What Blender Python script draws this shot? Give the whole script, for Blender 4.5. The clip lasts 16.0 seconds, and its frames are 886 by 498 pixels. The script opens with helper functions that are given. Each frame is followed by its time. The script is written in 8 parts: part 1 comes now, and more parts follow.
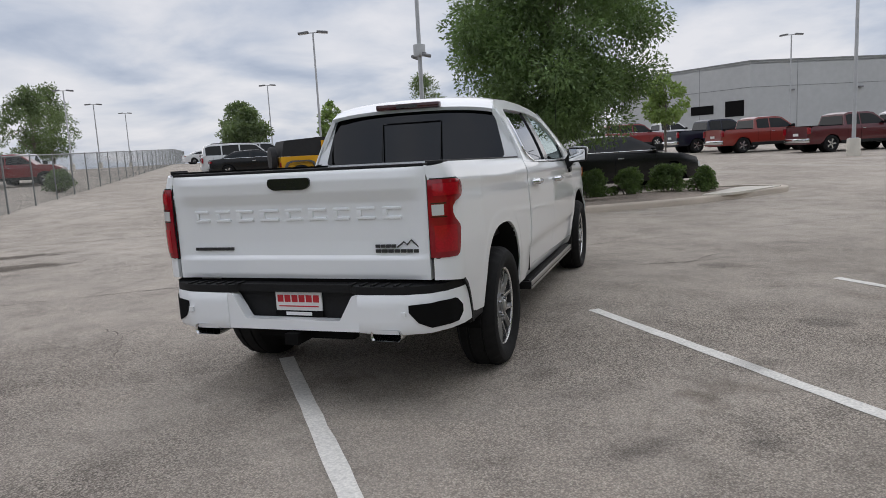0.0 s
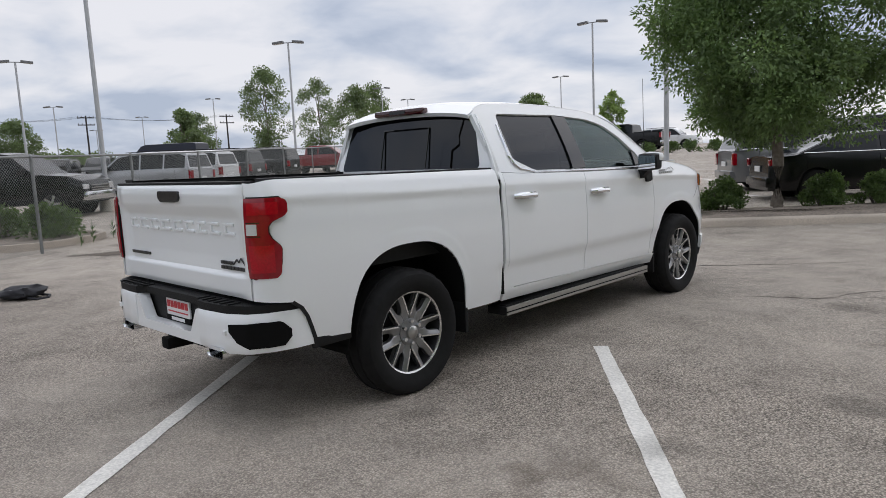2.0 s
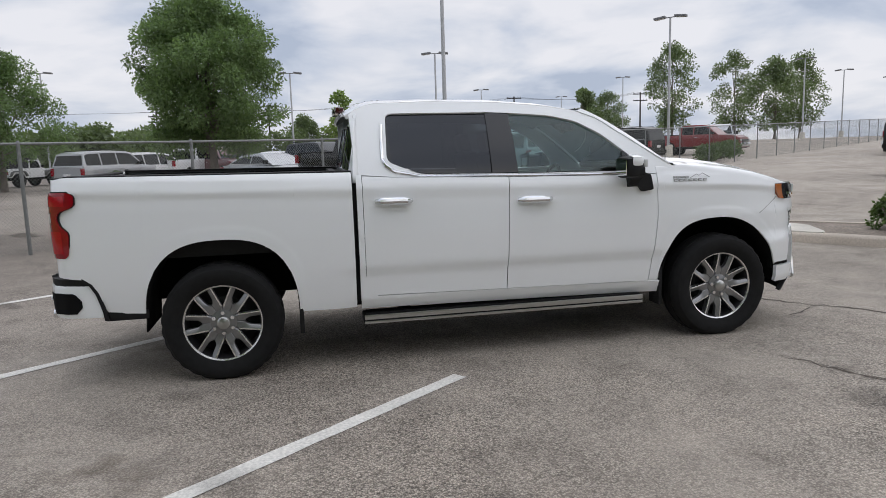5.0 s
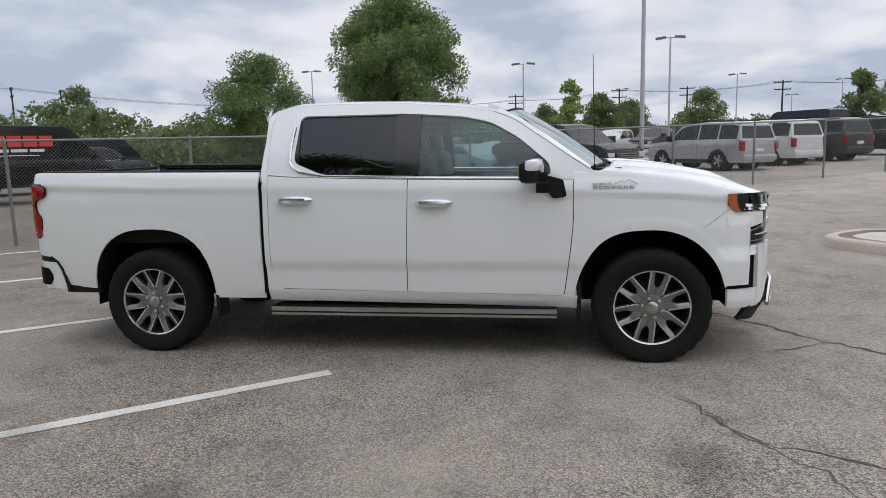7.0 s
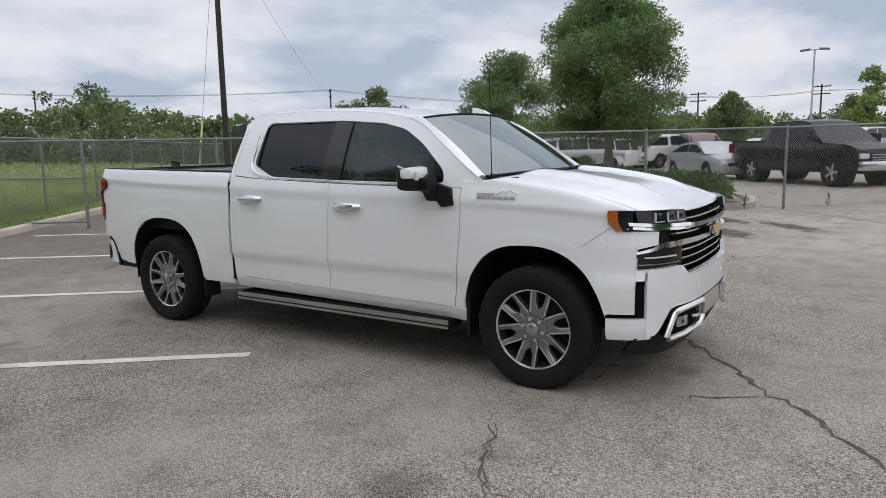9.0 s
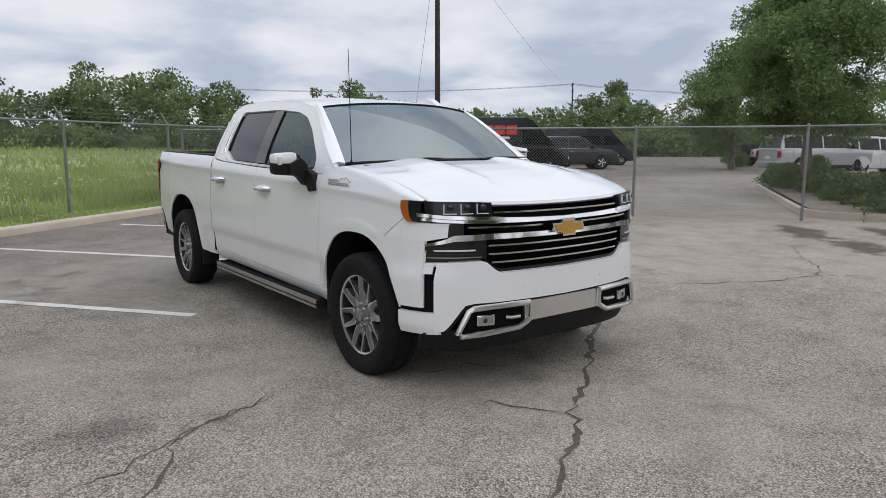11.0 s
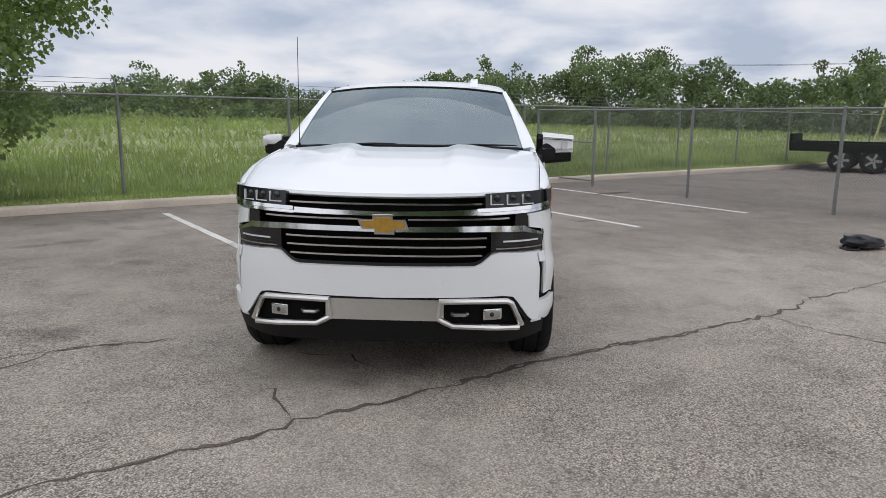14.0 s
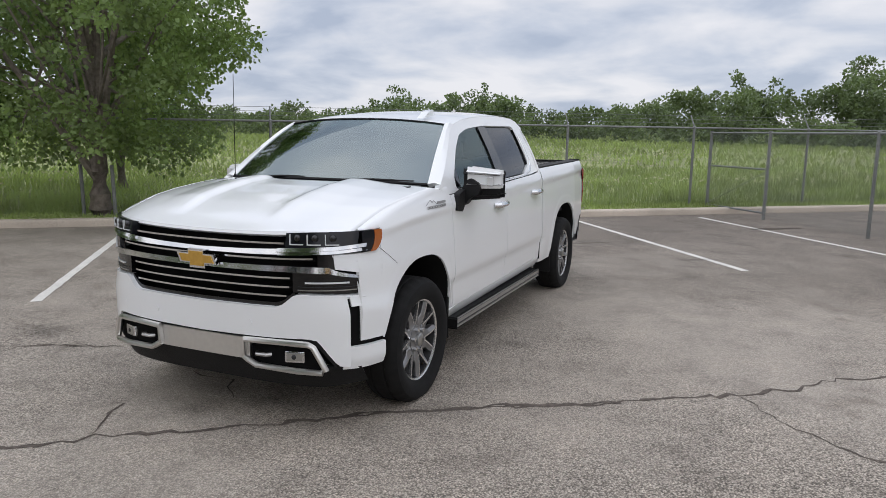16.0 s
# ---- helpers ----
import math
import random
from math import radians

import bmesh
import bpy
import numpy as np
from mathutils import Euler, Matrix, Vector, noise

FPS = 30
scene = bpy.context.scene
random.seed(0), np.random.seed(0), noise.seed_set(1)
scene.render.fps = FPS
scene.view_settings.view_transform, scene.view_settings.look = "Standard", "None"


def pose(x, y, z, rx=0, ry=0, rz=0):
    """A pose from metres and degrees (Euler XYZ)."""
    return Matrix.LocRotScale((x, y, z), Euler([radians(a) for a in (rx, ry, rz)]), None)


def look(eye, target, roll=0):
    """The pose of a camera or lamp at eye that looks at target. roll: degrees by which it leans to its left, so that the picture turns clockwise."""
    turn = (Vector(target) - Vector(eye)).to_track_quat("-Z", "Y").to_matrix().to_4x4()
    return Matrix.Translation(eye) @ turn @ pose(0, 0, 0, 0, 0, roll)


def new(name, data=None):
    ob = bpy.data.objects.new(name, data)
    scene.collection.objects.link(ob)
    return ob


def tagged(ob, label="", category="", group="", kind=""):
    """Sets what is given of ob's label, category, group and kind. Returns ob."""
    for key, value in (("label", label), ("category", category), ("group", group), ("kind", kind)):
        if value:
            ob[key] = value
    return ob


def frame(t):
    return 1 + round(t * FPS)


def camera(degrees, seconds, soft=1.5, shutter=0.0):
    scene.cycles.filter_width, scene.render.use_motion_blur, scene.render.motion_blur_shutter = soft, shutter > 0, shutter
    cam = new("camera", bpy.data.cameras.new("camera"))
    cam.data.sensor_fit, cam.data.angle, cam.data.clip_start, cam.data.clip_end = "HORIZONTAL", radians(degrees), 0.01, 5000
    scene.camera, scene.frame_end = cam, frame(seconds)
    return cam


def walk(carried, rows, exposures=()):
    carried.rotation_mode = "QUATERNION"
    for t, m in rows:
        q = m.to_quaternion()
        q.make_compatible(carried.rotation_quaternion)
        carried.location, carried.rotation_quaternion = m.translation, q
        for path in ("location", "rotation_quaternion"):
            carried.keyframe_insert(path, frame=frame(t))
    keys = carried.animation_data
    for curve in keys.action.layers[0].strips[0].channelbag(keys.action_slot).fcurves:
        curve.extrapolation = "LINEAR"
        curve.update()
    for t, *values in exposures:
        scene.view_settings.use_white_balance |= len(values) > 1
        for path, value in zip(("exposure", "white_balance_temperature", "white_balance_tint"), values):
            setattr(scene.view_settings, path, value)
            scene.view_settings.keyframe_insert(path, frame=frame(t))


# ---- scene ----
cam = camera(65.4, 16.0, soft=0.7)
PATH = [
    (0, (2.117, -4.507, 1.462), (1.466, -2.637, 1.18), -3.1),
    (0.5, (2.6, -4.126, 1.465), (1.796, -2.315, 1.19), -2.9),
    (1, (3.097, -3.727, 1.47), (2.05, -2.044, 1.206), -3.0),
    (1.5, (3.573, -3.34, 1.483), (2.358, -1.774, 1.214), -2.8),
    (2, (4.089, -2.904, 1.485), (2.709, -1.482, 1.218), -2.7),
    (2.5, (4.499, -2.38, 1.51), (2.989, -1.098, 1.229), -2.6),
    (3, (4.883, -1.863, 1.499), (3.22, -0.786, 1.225), -2.3),
    (3.5, (5.113, -1.272, 1.472), (3.349, -0.368, 1.201), -2.2),
    (4, (5.382, -0.704, 1.459), (3.564, 0.084, 1.185), -2.1),
    (4.2, (5.477, -0.449, 1.478), (3.625, 0.255, 1.204), -2.1),
    (6.3, (5.914, 2.205, 1.524), (3.937, 2.12, 1.23), -1.4),
    (6.5, (5.908, 2.468, 1.526), (3.937, 2.295, 1.237), -1.5),
    (7, (5.801, 3.09, 1.536), (3.85, 2.767, 1.24), -1.5),
    (7.5, (5.686, 3.756, 1.55), (3.788, 3.201, 1.248), -1.2),
    (8, (5.446, 4.371, 1.556), (3.615, 3.627, 1.251), -1.0),
    (8.5, (5.229, 5.022, 1.56), (3.477, 4.108, 1.255), -0.8),
    (8.7, (5.101, 5.255, 1.561), (3.384, 4.275, 1.257), -0.9),
    (10.8, (3.416, 7.448, 1.523), (2.164, 5.911, 1.257), -0.2),
    (11, (3.177, 7.59, 1.495), (1.992, 6.008, 1.193), -0.0),
    (11.5, (2.598, 7.912, 1.511), (1.557, 6.239, 1.166), 0.1),
    (12, (1.974, 8.197, 1.537), (1.131, 6.42, 1.172), 0.1),
    (12.5, (1.356, 8.371, 1.572), (0.745, 6.503, 1.199), 0.2),
    (13, (0.728, 8.522, 1.56), (0.355, 6.591, 1.192), 0.4),
    (13.5, (0.099, 8.461, 1.56), (-0.027, 6.499, 1.189), 0.6),
    (14, (-0.542, 8.411, 1.564), (-0.433, 6.448, 1.194), 0.6),
    (14.5, (-1.198, 8.215, 1.546), (-0.888, 6.273, 1.182), 0.5),
    (15, (-1.79, 8.043, 1.599), (-1.303, 6.134, 1.255), 0.8),
    (15.5, (-2.328, 7.854, 1.667), (-1.669, 5.994, 1.34), 0.6),
    (16, (-2.838, 7.627, 1.694), (-2.045, 5.82, 1.368), 0.7),
]
walk(cam, [(t, look(eye, target, roll)) for t, eye, target, roll in PATH],
     exposures=((0.0, -0.05, 6530, 12.5), (1.0, 0.0, 6530, 12.5), (2.5, 0.08, 6530, 12.5), (8.5, 0.07, 6530, 12.5), (11.0, 0.07, 6530, 12.5), (14.0, 0.07, 6530, 12.5), (16.0, 0.08, 6530, 12.5)))

# ---- small helpers ----
def lerp(a, b, f):
    return a + (b - a) * f


def curve_at(knots, v):
    """Piecewise smooth interpolation through (v, value) knots."""
    if v <= knots[0][0]:
        return knots[0][1]
    for (a, p), (b, q) in zip(knots, knots[1:]):
        if v <= b:
            return lerp(p, q, (v - a) / (b - a))
    return knots[-1][1]


def field_rise(o):
    """How far the meadow has risen at a distance from the kerb."""
    return 1.45 * max(0.0, min(1.0, (o - 12) / 70.0))


def gz(x, y):
    """Height of the paved ground: level round the truck, rising gently beyond the island and the wire fence."""
    u = -0.5 * x + 0.866 * y - 8.0
    u = min(max(u, -60.0), 75.0)
    rise = 0.5 * (u + math.sqrt(u * u + 9.0)) - 0.5 * (-8.0 + math.sqrt(73.0))
    return max(0.0, 0.021 * rise)


def mesh_ob(name, bm, material=None, smooth=0.6):
    me = bpy.data.meshes.new(name)
    bm.normal_update()
    bm.to_mesh(me)
    bm.free()
    for p in me.polygons:
        p.use_smooth = smooth > 0
    if smooth > 0:
        me.set_sharp_from_angle(angle=smooth)
    ob = new(name, me)
    if material:
        me.materials.append(material)
    return ob


def part(name, bm, material, parent, label="", smooth=0.6):
    ob = mesh_ob(name, bm, material, smooth)
    ob.parent = parent
    if label:
        ob["label"] = label
    return ob


def thing(name, label, category, group="", kind="", m=None):
    ob = new(name)
    ob.empty_display_size = 0.2
    tagged(ob, label, category, group, kind)
    if m is not None:
        ob.matrix_basis = m
    return ob


def thick(ob, t, offset=-1.0, split=0.75):
    md = ob.modifiers.new("thickness", "SOLIDIFY")
    md.thickness, md.offset = t, offset
    if split:
        es = ob.modifiers.new("crisp_edges", "EDGE_SPLIT")
        es.split_angle, es.use_edge_sharp = split, False
    return ob


def bm_box(bm, x0, x1, y0, y1, z0, z1, bevel=0.0, m=None):
    geo = bmesh.ops.create_cube(bm, size=1.0)
    vs = geo["verts"]
    for v in vs:
        v.co = Vector((lerp(x0, x1, v.co.x + 0.5), lerp(y0, y1, v.co.y + 0.5), lerp(z0, z1, v.co.z + 0.5)))
    if bevel > 0:
        es = list({e for v in vs for e in v.link_edges})
        r = bmesh.ops.bevel(bm, geom=es, offset=bevel, segments=2, affect="EDGES", profile=0.6)
        vs = list({v for f in r["faces"] for v in f.verts} | {v for v in vs if v.is_valid})
    if m is not None:
        for v in vs:
            v.co = m @ v.co
    return vs


def box(x0, x1, y0, y1, z0, z1, bevel=0.0, m=None):
    bm = bmesh.new()
    bm_box(bm, x0, x1, y0, y1, z0, z1, bevel, m)
    return bm


def bm_tube(bm, p0, p1, r0, r1=None, n=8, caps=True):
    """A round bar from p0 to p1."""
    r1 = r0 if r1 is None else r1
    p0, p1 = Vector(p0), Vector(p1)
    q = (p1 - p0).to_track_quat("Z", "Y")
    rings = []
    for p, r in ((p0, r0), (p1, r1)):
        rings.append([bm.verts.new(p + q @ Vector((r * math.cos(2 * math.pi * i / n), r * math.sin(2 * math.pi * i / n), 0))) for i in range(n)])
    for i in range(n):
        bm.faces.new((rings[0][i], rings[0][(i + 1) % n], rings[1][(i + 1) % n], rings[1][i]))
    if caps and n > 2:
        bm.faces.new(rings[0][::-1])
        bm.faces.new(rings[1])


def bm_path(bm, pts, radii, n=8):
    """A tapered round bar along points."""
    rings = []
    for i, p in enumerate(pts):
        a, b = pts[max(i - 1, 0)], pts[min(i + 1, len(pts) - 1)]
        q = (Vector(b) - Vector(a)).to_track_quat("Z", "Y")
        rings.append([bm.verts.new(Vector(p) + q @ Vector((radii[i] * math.cos(2 * math.pi * k / n), radii[i] * math.sin(2 * math.pi * k / n), 0))) for k in range(n)])
    for ra, rb in zip(rings, rings[1:]):
        for k in range(n):
            bm.faces.new((ra[k], ra[(k + 1) % n], rb[(k + 1) % n], rb[k]))
    bm.faces.new(rings[0][::-1])
    bm.faces.new(rings[-1])


def grid(rows):
    """A sheet through rows of points."""
    bm = bmesh.new()
    vs = [[bm.verts.new(p) for p in r] for r in rows]
    for a, b in zip(vs, vs[1:]):
        for i in range(len(a) - 1):
            bm.faces.new((a[i], a[i + 1], b[i + 1], b[i]))
    return bm


def bm_lathe(bm, profile, axis_x=0.0, n=48):
    """Turns (radius, x) round the x axis."""
    rings = [[bm.verts.new((axis_x + x, r * math.cos(2 * math.pi * i / n), r * math.sin(2 * math.pi * i / n))) for i in range(n)] for r, x in profile]
    for a, b in zip(rings, rings[1:]):
        for i in range(n):
            bm.faces.new((a[i], b[i], b[(i + 1) % n], a[(i + 1) % n]))
    return rings


def prism(outline, lo, hi, axis="x"):
    """An outline in the two other axes, extruded along axis from lo to hi."""
    bm = bmesh.new()

    def at(p, c):
        return {"x": (c, p[0], p[1]), "y": (p[0], c, p[1]), "z": (p[0], p[1], c)}[axis]
    a = [bm.verts.new(at(p, lo)) for p in outline]
    b = [bm.verts.new(at(p, hi)) for p in outline]
    n = len(outline)
    bm.faces.new(a[::-1])
    bm.faces.new(b)
    for i in range(n):
        bm.faces.new((a[i], a[(i + 1) % n], b[(i + 1) % n], b[i]))
    bmesh.ops.recalc_face_normals(bm, faces=bm.faces)
    return bm


def rounded(pts, r=0.04, n=3):
    """Rounds the corners of a closed outline."""
    out = []
    k = len(pts)
    for i in range(k):
        a, b, c = Vector(pts[i - 1]), Vector(pts[i]), Vector(pts[(i + 1) % k])
        d1, d2 = (a - b), (c - b)
        q = min(r, d1.length * 0.45, d2.length * 0.45)
        p, s = b + d1.normalized() * q, b + d2.normalized() * q
        for j in range(n + 1):
            f = j / n
            out.append(tuple((1 - f) ** 2 * p + 2 * f * (1 - f) * b + f * f * s))
    return out


def sheet_with_holes(outer, holes, place):
    """Fills a flat outline with holes; place turns (u, v) into a point."""
    bm = bmesh.new()
    edges = []
    for loop in [outer] + holes:
        vs = [bm.verts.new((p[0], p[1], 0)) for p in loop]
        edges += [bm.edges.new((vs[i], vs[(i + 1) % len(vs)])) for i in range(len(vs))]
    bmesh.ops.triangle_fill(bm, use_beauty=True, use_dissolve=False, edges=edges)
    for v in bm.verts:
        v.co = Vector(place(v.co.x, v.co.y))
    bmesh.ops.recalc_face_normals(bm, faces=bm.faces)
    return bm


# ---- world and light ----
SUN_ELEV, SUN_TURN = 46.0, 6.0
world = bpy.data.worlds.new("overcast_sky")
scene.world = world
world.use_nodes = True
wn, wl = world.node_tree.nodes, world.node_tree.links
wn.clear()
w_out = wn.new("ShaderNodeOutputWorld")
w_bg = wn.new("ShaderNodeBackground")
w_sky = wn.new("ShaderNodeTexSky")
w_sky.sky_type, w_sky.sun_disc = "NISHITA", False
w_sky.sun_elevation, w_sky.sun_rotation = radians(SUN_ELEV), radians(SUN_TURN)
w_co = wn.new("ShaderNodeTexCoord")
# clouds lie on a flat layer overhead: the direction is divided by its height
w_sep = wn.new("ShaderNodeSeparateXYZ")
w_up = wn.new("ShaderNodeMath")
w_up.operation, w_up.inputs[1].default_value = "MAXIMUM", 0.0
w_add = wn.new("ShaderNodeMath")
w_add.operation, w_add.inputs[1].default_value = "ADD", 0.24
w_div = wn.new("ShaderNodeVectorMath")
w_div.operation = "DIVIDE"
w_com = wn.new("ShaderNodeCombineXYZ")
w_noise = wn.new("ShaderNodeTexNoise")
w_noise.inputs["Scale"].default_value, w_noise.inputs["Detail"].default_value, w_noise.inputs["Roughness"].default_value = 1.75, 7.0, 0.5
w_noise.inputs["Distortion"].default_value = 0.25
w_ramp = wn.new("ShaderNodeValToRGB")
for pos, col in ((0.36, (0.43, 0.50, 0.62)), (0.45, (0.565, 0.625, 0.725)), (0.53, (0.70, 0.737, 0.80)), (0.62, (0.81, 0.828, 0.868))):
    e = w_ramp.color_ramp.elements.new(pos)
    e.color = (*col, 1)
w_ramp.color_ramp.elements.remove(w_ramp.color_ramp.elements[0])
w_ramp.color_ramp.elements.remove(w_ramp.color_ramp.elements[-1])
w_scale = wn.new("ShaderNodeVectorMath")
w_scale.operation = "SCALE"
w_scale.inputs["Scale"].default_value = 0.10
w_mix = wn.new("ShaderNodeMix")
w_mix.data_type = "RGBA"
w_mix.inputs["Factor"].default_value = 0.94
wl.new(w_co.outputs["Generated"], w_sep.inputs[0])
wl.new(w_sep.outputs["Z"], w_up.inputs[0])
wl.new(w_up.outputs[0], w_add.inputs[0])
for k in range(3):
    wl.new(w_add.outputs[0], w_com.inputs[k])
wl.new(w_co.outputs["Generated"], w_div.inputs[0])
wl.new(w_com.outputs[0], w_div.inputs[1])
wl.new(w_div.outputs[0], w_noise.inputs["Vector"])
wl.new(w_noise.outputs["Fac"], w_ramp.inputs["Fac"])
wl.new(w_sky.outputs[0], w_scale.inputs[0])
wl.new(w_scale.outputs[0], w_mix.inputs["A"])
wl.new(w_ramp.outputs["Color"], w_mix.inputs["B"])
# an overcast sky is brightest overhead
w_high = wn.new("ShaderNodeMapRange")
w_high.interpolation_type = "SMOOTHSTEP"
for k, v in enumerate((0.35, 1.0, 1.0, 1.6)):
    w_high.inputs[k + 1].default_value = v
w_lift = wn.new("ShaderNodeVectorMath")
w_lift.operation = "SCALE"
wl.new(w_up.outputs[0], w_high.inputs["Value"])
wl.new(w_mix.outputs["Result"], w_lift.inputs[0])
wl.new(w_high.outputs["Result"], w_lift.inputs["Scale"])
wl.new(w_lift.outputs[0], w_bg.inputs["Color"])
w_bg.inputs["Strength"].default_value = 0.97
wl.new(w_bg.outputs[0], w_out.inputs[0])

sun = new("sun", bpy.data.lights.new("sun", "SUN"))
sun.data.energy, sun.data.angle, sun.data.color = 1.10, radians(150), (1.0, 0.955, 0.90)
sun.matrix_basis = pose(0, 0, 30, 90 - SUN_ELEV, 0, 180 - SUN_TURN)


# ---- materials ----
def mat(name, color, rough=0.5, metal=0.0, spec=0.5, coat=0.0, noise_scale=0.0, noise_amt=0.0, big_scale=0.0, big_amt=0.0, bump=0.0, bump_scale=0.0, emit=None, emit_strength=0.0, random_amt=0.0, trans=0.0, rough_amt=0.0):
    """A surface with grain, larger stains and fine relief at real size."""
    m = bpy.data.materials.new(name)
    m.use_nodes = True
    nt = m.node_tree
    b = nt.nodes["Principled BSDF"]
    b.inputs["Base Color"].default_value = (*color, 1)
    b.inputs["Roughness"].default_value = rough
    b.inputs["Metallic"].default_value = metal
    b.inputs["Specular IOR Level"].default_value = spec
    b.inputs["Coat Weight"].default_value = coat
    b.inputs["Coat Roughness"].default_value = 0.04
    b.inputs["Transmission Weight"].default_value = trans
    if emit:
        b.inputs["Emission Color"].default_value = (*emit, 1)
        b.inputs["Emission Strength"].default_value = emit_strength
    co = nt.nodes.new("ShaderNodeTexCoord")
    last = None

    def noise_of(scale, detail=4.0):
        n = nt.nodes.new("ShaderNodeTexNoise")
        n.inputs["Scale"].default_value, n.inputs["Detail"].default_value = scale, detail
        nt.links.new(co.outputs["Object"], n.inputs["Vector"])
        return n.outputs["Fac"]

    def vary(src, fac, amt):
        mr = nt.nodes.new("ShaderNodeMapRange")
        mr.inputs["From Min"].default_value, mr.inputs["From Max"].default_value = 0.25, 0.75
        mr.inputs["To Min"].default_value, mr.inputs["To Max"].default_value = 1 - amt, 1 + amt
        nt.links.new(fac, mr.inputs["Value"])
        mx = nt.nodes.new("ShaderNodeVectorMath")
        mx.operation = "SCALE"
        if src is None:
            mx.inputs[0].default_value = color
        else:
            nt.links.new(src, mx.inputs[0])
        nt.links.new(mr.outputs[0], mx.inputs["Scale"])
        return mx.outputs[0]
    if noise_amt:
        last = vary(last, noise_of(noise_scale), noise_amt)
    if big_amt:
        last = vary(last, noise_of(big_scale, 3.0), big_amt)
    if random_amt:
        oi = nt.nodes.new("ShaderNodeObjectInfo")
        last = vary(last, oi.outputs["Random"], random_amt)
    if last is not None:
        nt.links.new(last, b.inputs["Base Color"])
    if rough_amt:
        mr = nt.nodes.new("ShaderNodeMapRange")
        mr.inputs["To Min"].default_value, mr.inputs["To Max"].default_value = max(0, rough - rough_amt), min(1, rough + rough_amt)
        nt.links.new(noise_of(big_scale or 3.0), mr.inputs["Value"])
        nt.links.new(mr.outputs[0], b.inputs["Roughness"])
    if bump:
        bp = nt.nodes.new("ShaderNodeBump")
        bp.inputs["Strength"].default_value, bp.inputs["Distance"].default_value = 1.0, bump
        nt.links.new(noise_of(bump_scale), bp.inputs["Height"])
        nt.links.new(bp.outputs[0], b.inputs["Normal"])
    return m


def glass(name, tint, gloss=0.02, base=0.05, sheen=(1.0, 1.0, 1.0)):
    """A pane: tinted, clear, with its gloss growing towards grazing views."""
    m = bpy.data.materials.new(name)
    m.use_nodes = True
    nt = m.node_tree
    nt.nodes.clear()
    out, mix = nt.nodes.new("ShaderNodeOutputMaterial"), nt.nodes.new("ShaderNodeMixShader")
    tr, gl, lw = nt.nodes.new("ShaderNodeBsdfTransparent"), nt.nodes.new("ShaderNodeBsdfGlossy"), nt.nodes.new("ShaderNodeLayerWeight")
    tr.inputs["Color"].default_value = (*tint, 1)
    gl.inputs["Roughness"].default_value = gloss
    gl.inputs["Color"].default_value = (*sheen, 1)
    lw.inputs["Blend"].default_value = 0.5
    pw, ma = nt.nodes.new("ShaderNodeMath"), nt.nodes.new("ShaderNodeMath")
    pw.operation, pw.inputs[1].default_value = "POWER", 5.0
    ma.operation, ma.inputs[1].default_value, ma.inputs[2].default_value = "MULTIPLY_ADD", 1 - base, base
    nt.links.new(lw.outputs["Facing"], pw.inputs[0])
    nt.links.new(pw.outputs[0], ma.inputs[0])
    nt.links.new(ma.outputs[0], mix.inputs[0])
    nt.links.new(tr.outputs[0], mix.inputs[1])
    nt.links.new(gl.outputs[0], mix.inputs[2])
    nt.links.new(mix.outputs[0], out.inputs[0])
    return m


def leaf_material(name, color, fine, wide, amount=0.45):
    """Leaves: coloured by clump, a little light comes through them."""
    m = mat(name, color, 0.55, noise_scale=fine, noise_amt=amount, big_scale=wide, big_amt=0.28)
    nt = m.node_tree
    b, out = nt.nodes["Principled BSDF"], nt.nodes["Material Output"]
    tl, ad = nt.nodes.new("ShaderNodeBsdfTranslucent"), nt.nodes.new("ShaderNodeMixShader")
    ad.inputs[0].default_value = 0.35
    src = b.inputs["Base Color"].links[0].from_socket
    sc = nt.nodes.new("ShaderNodeVectorMath")
    sc.operation = "MULTIPLY"
    sc.inputs[1].default_value = (1.35, 1.4, 0.8)
    nt.links.new(src, sc.inputs[0])
    nt.links.new(sc.outputs[0], tl.inputs["Color"])
    nt.links.new(b.outputs[0], ad.inputs[1])
    nt.links.new(tl.outputs[0], ad.inputs[2])
    nt.links.new(ad.outputs[0], out.inputs["Surface"])
    return m


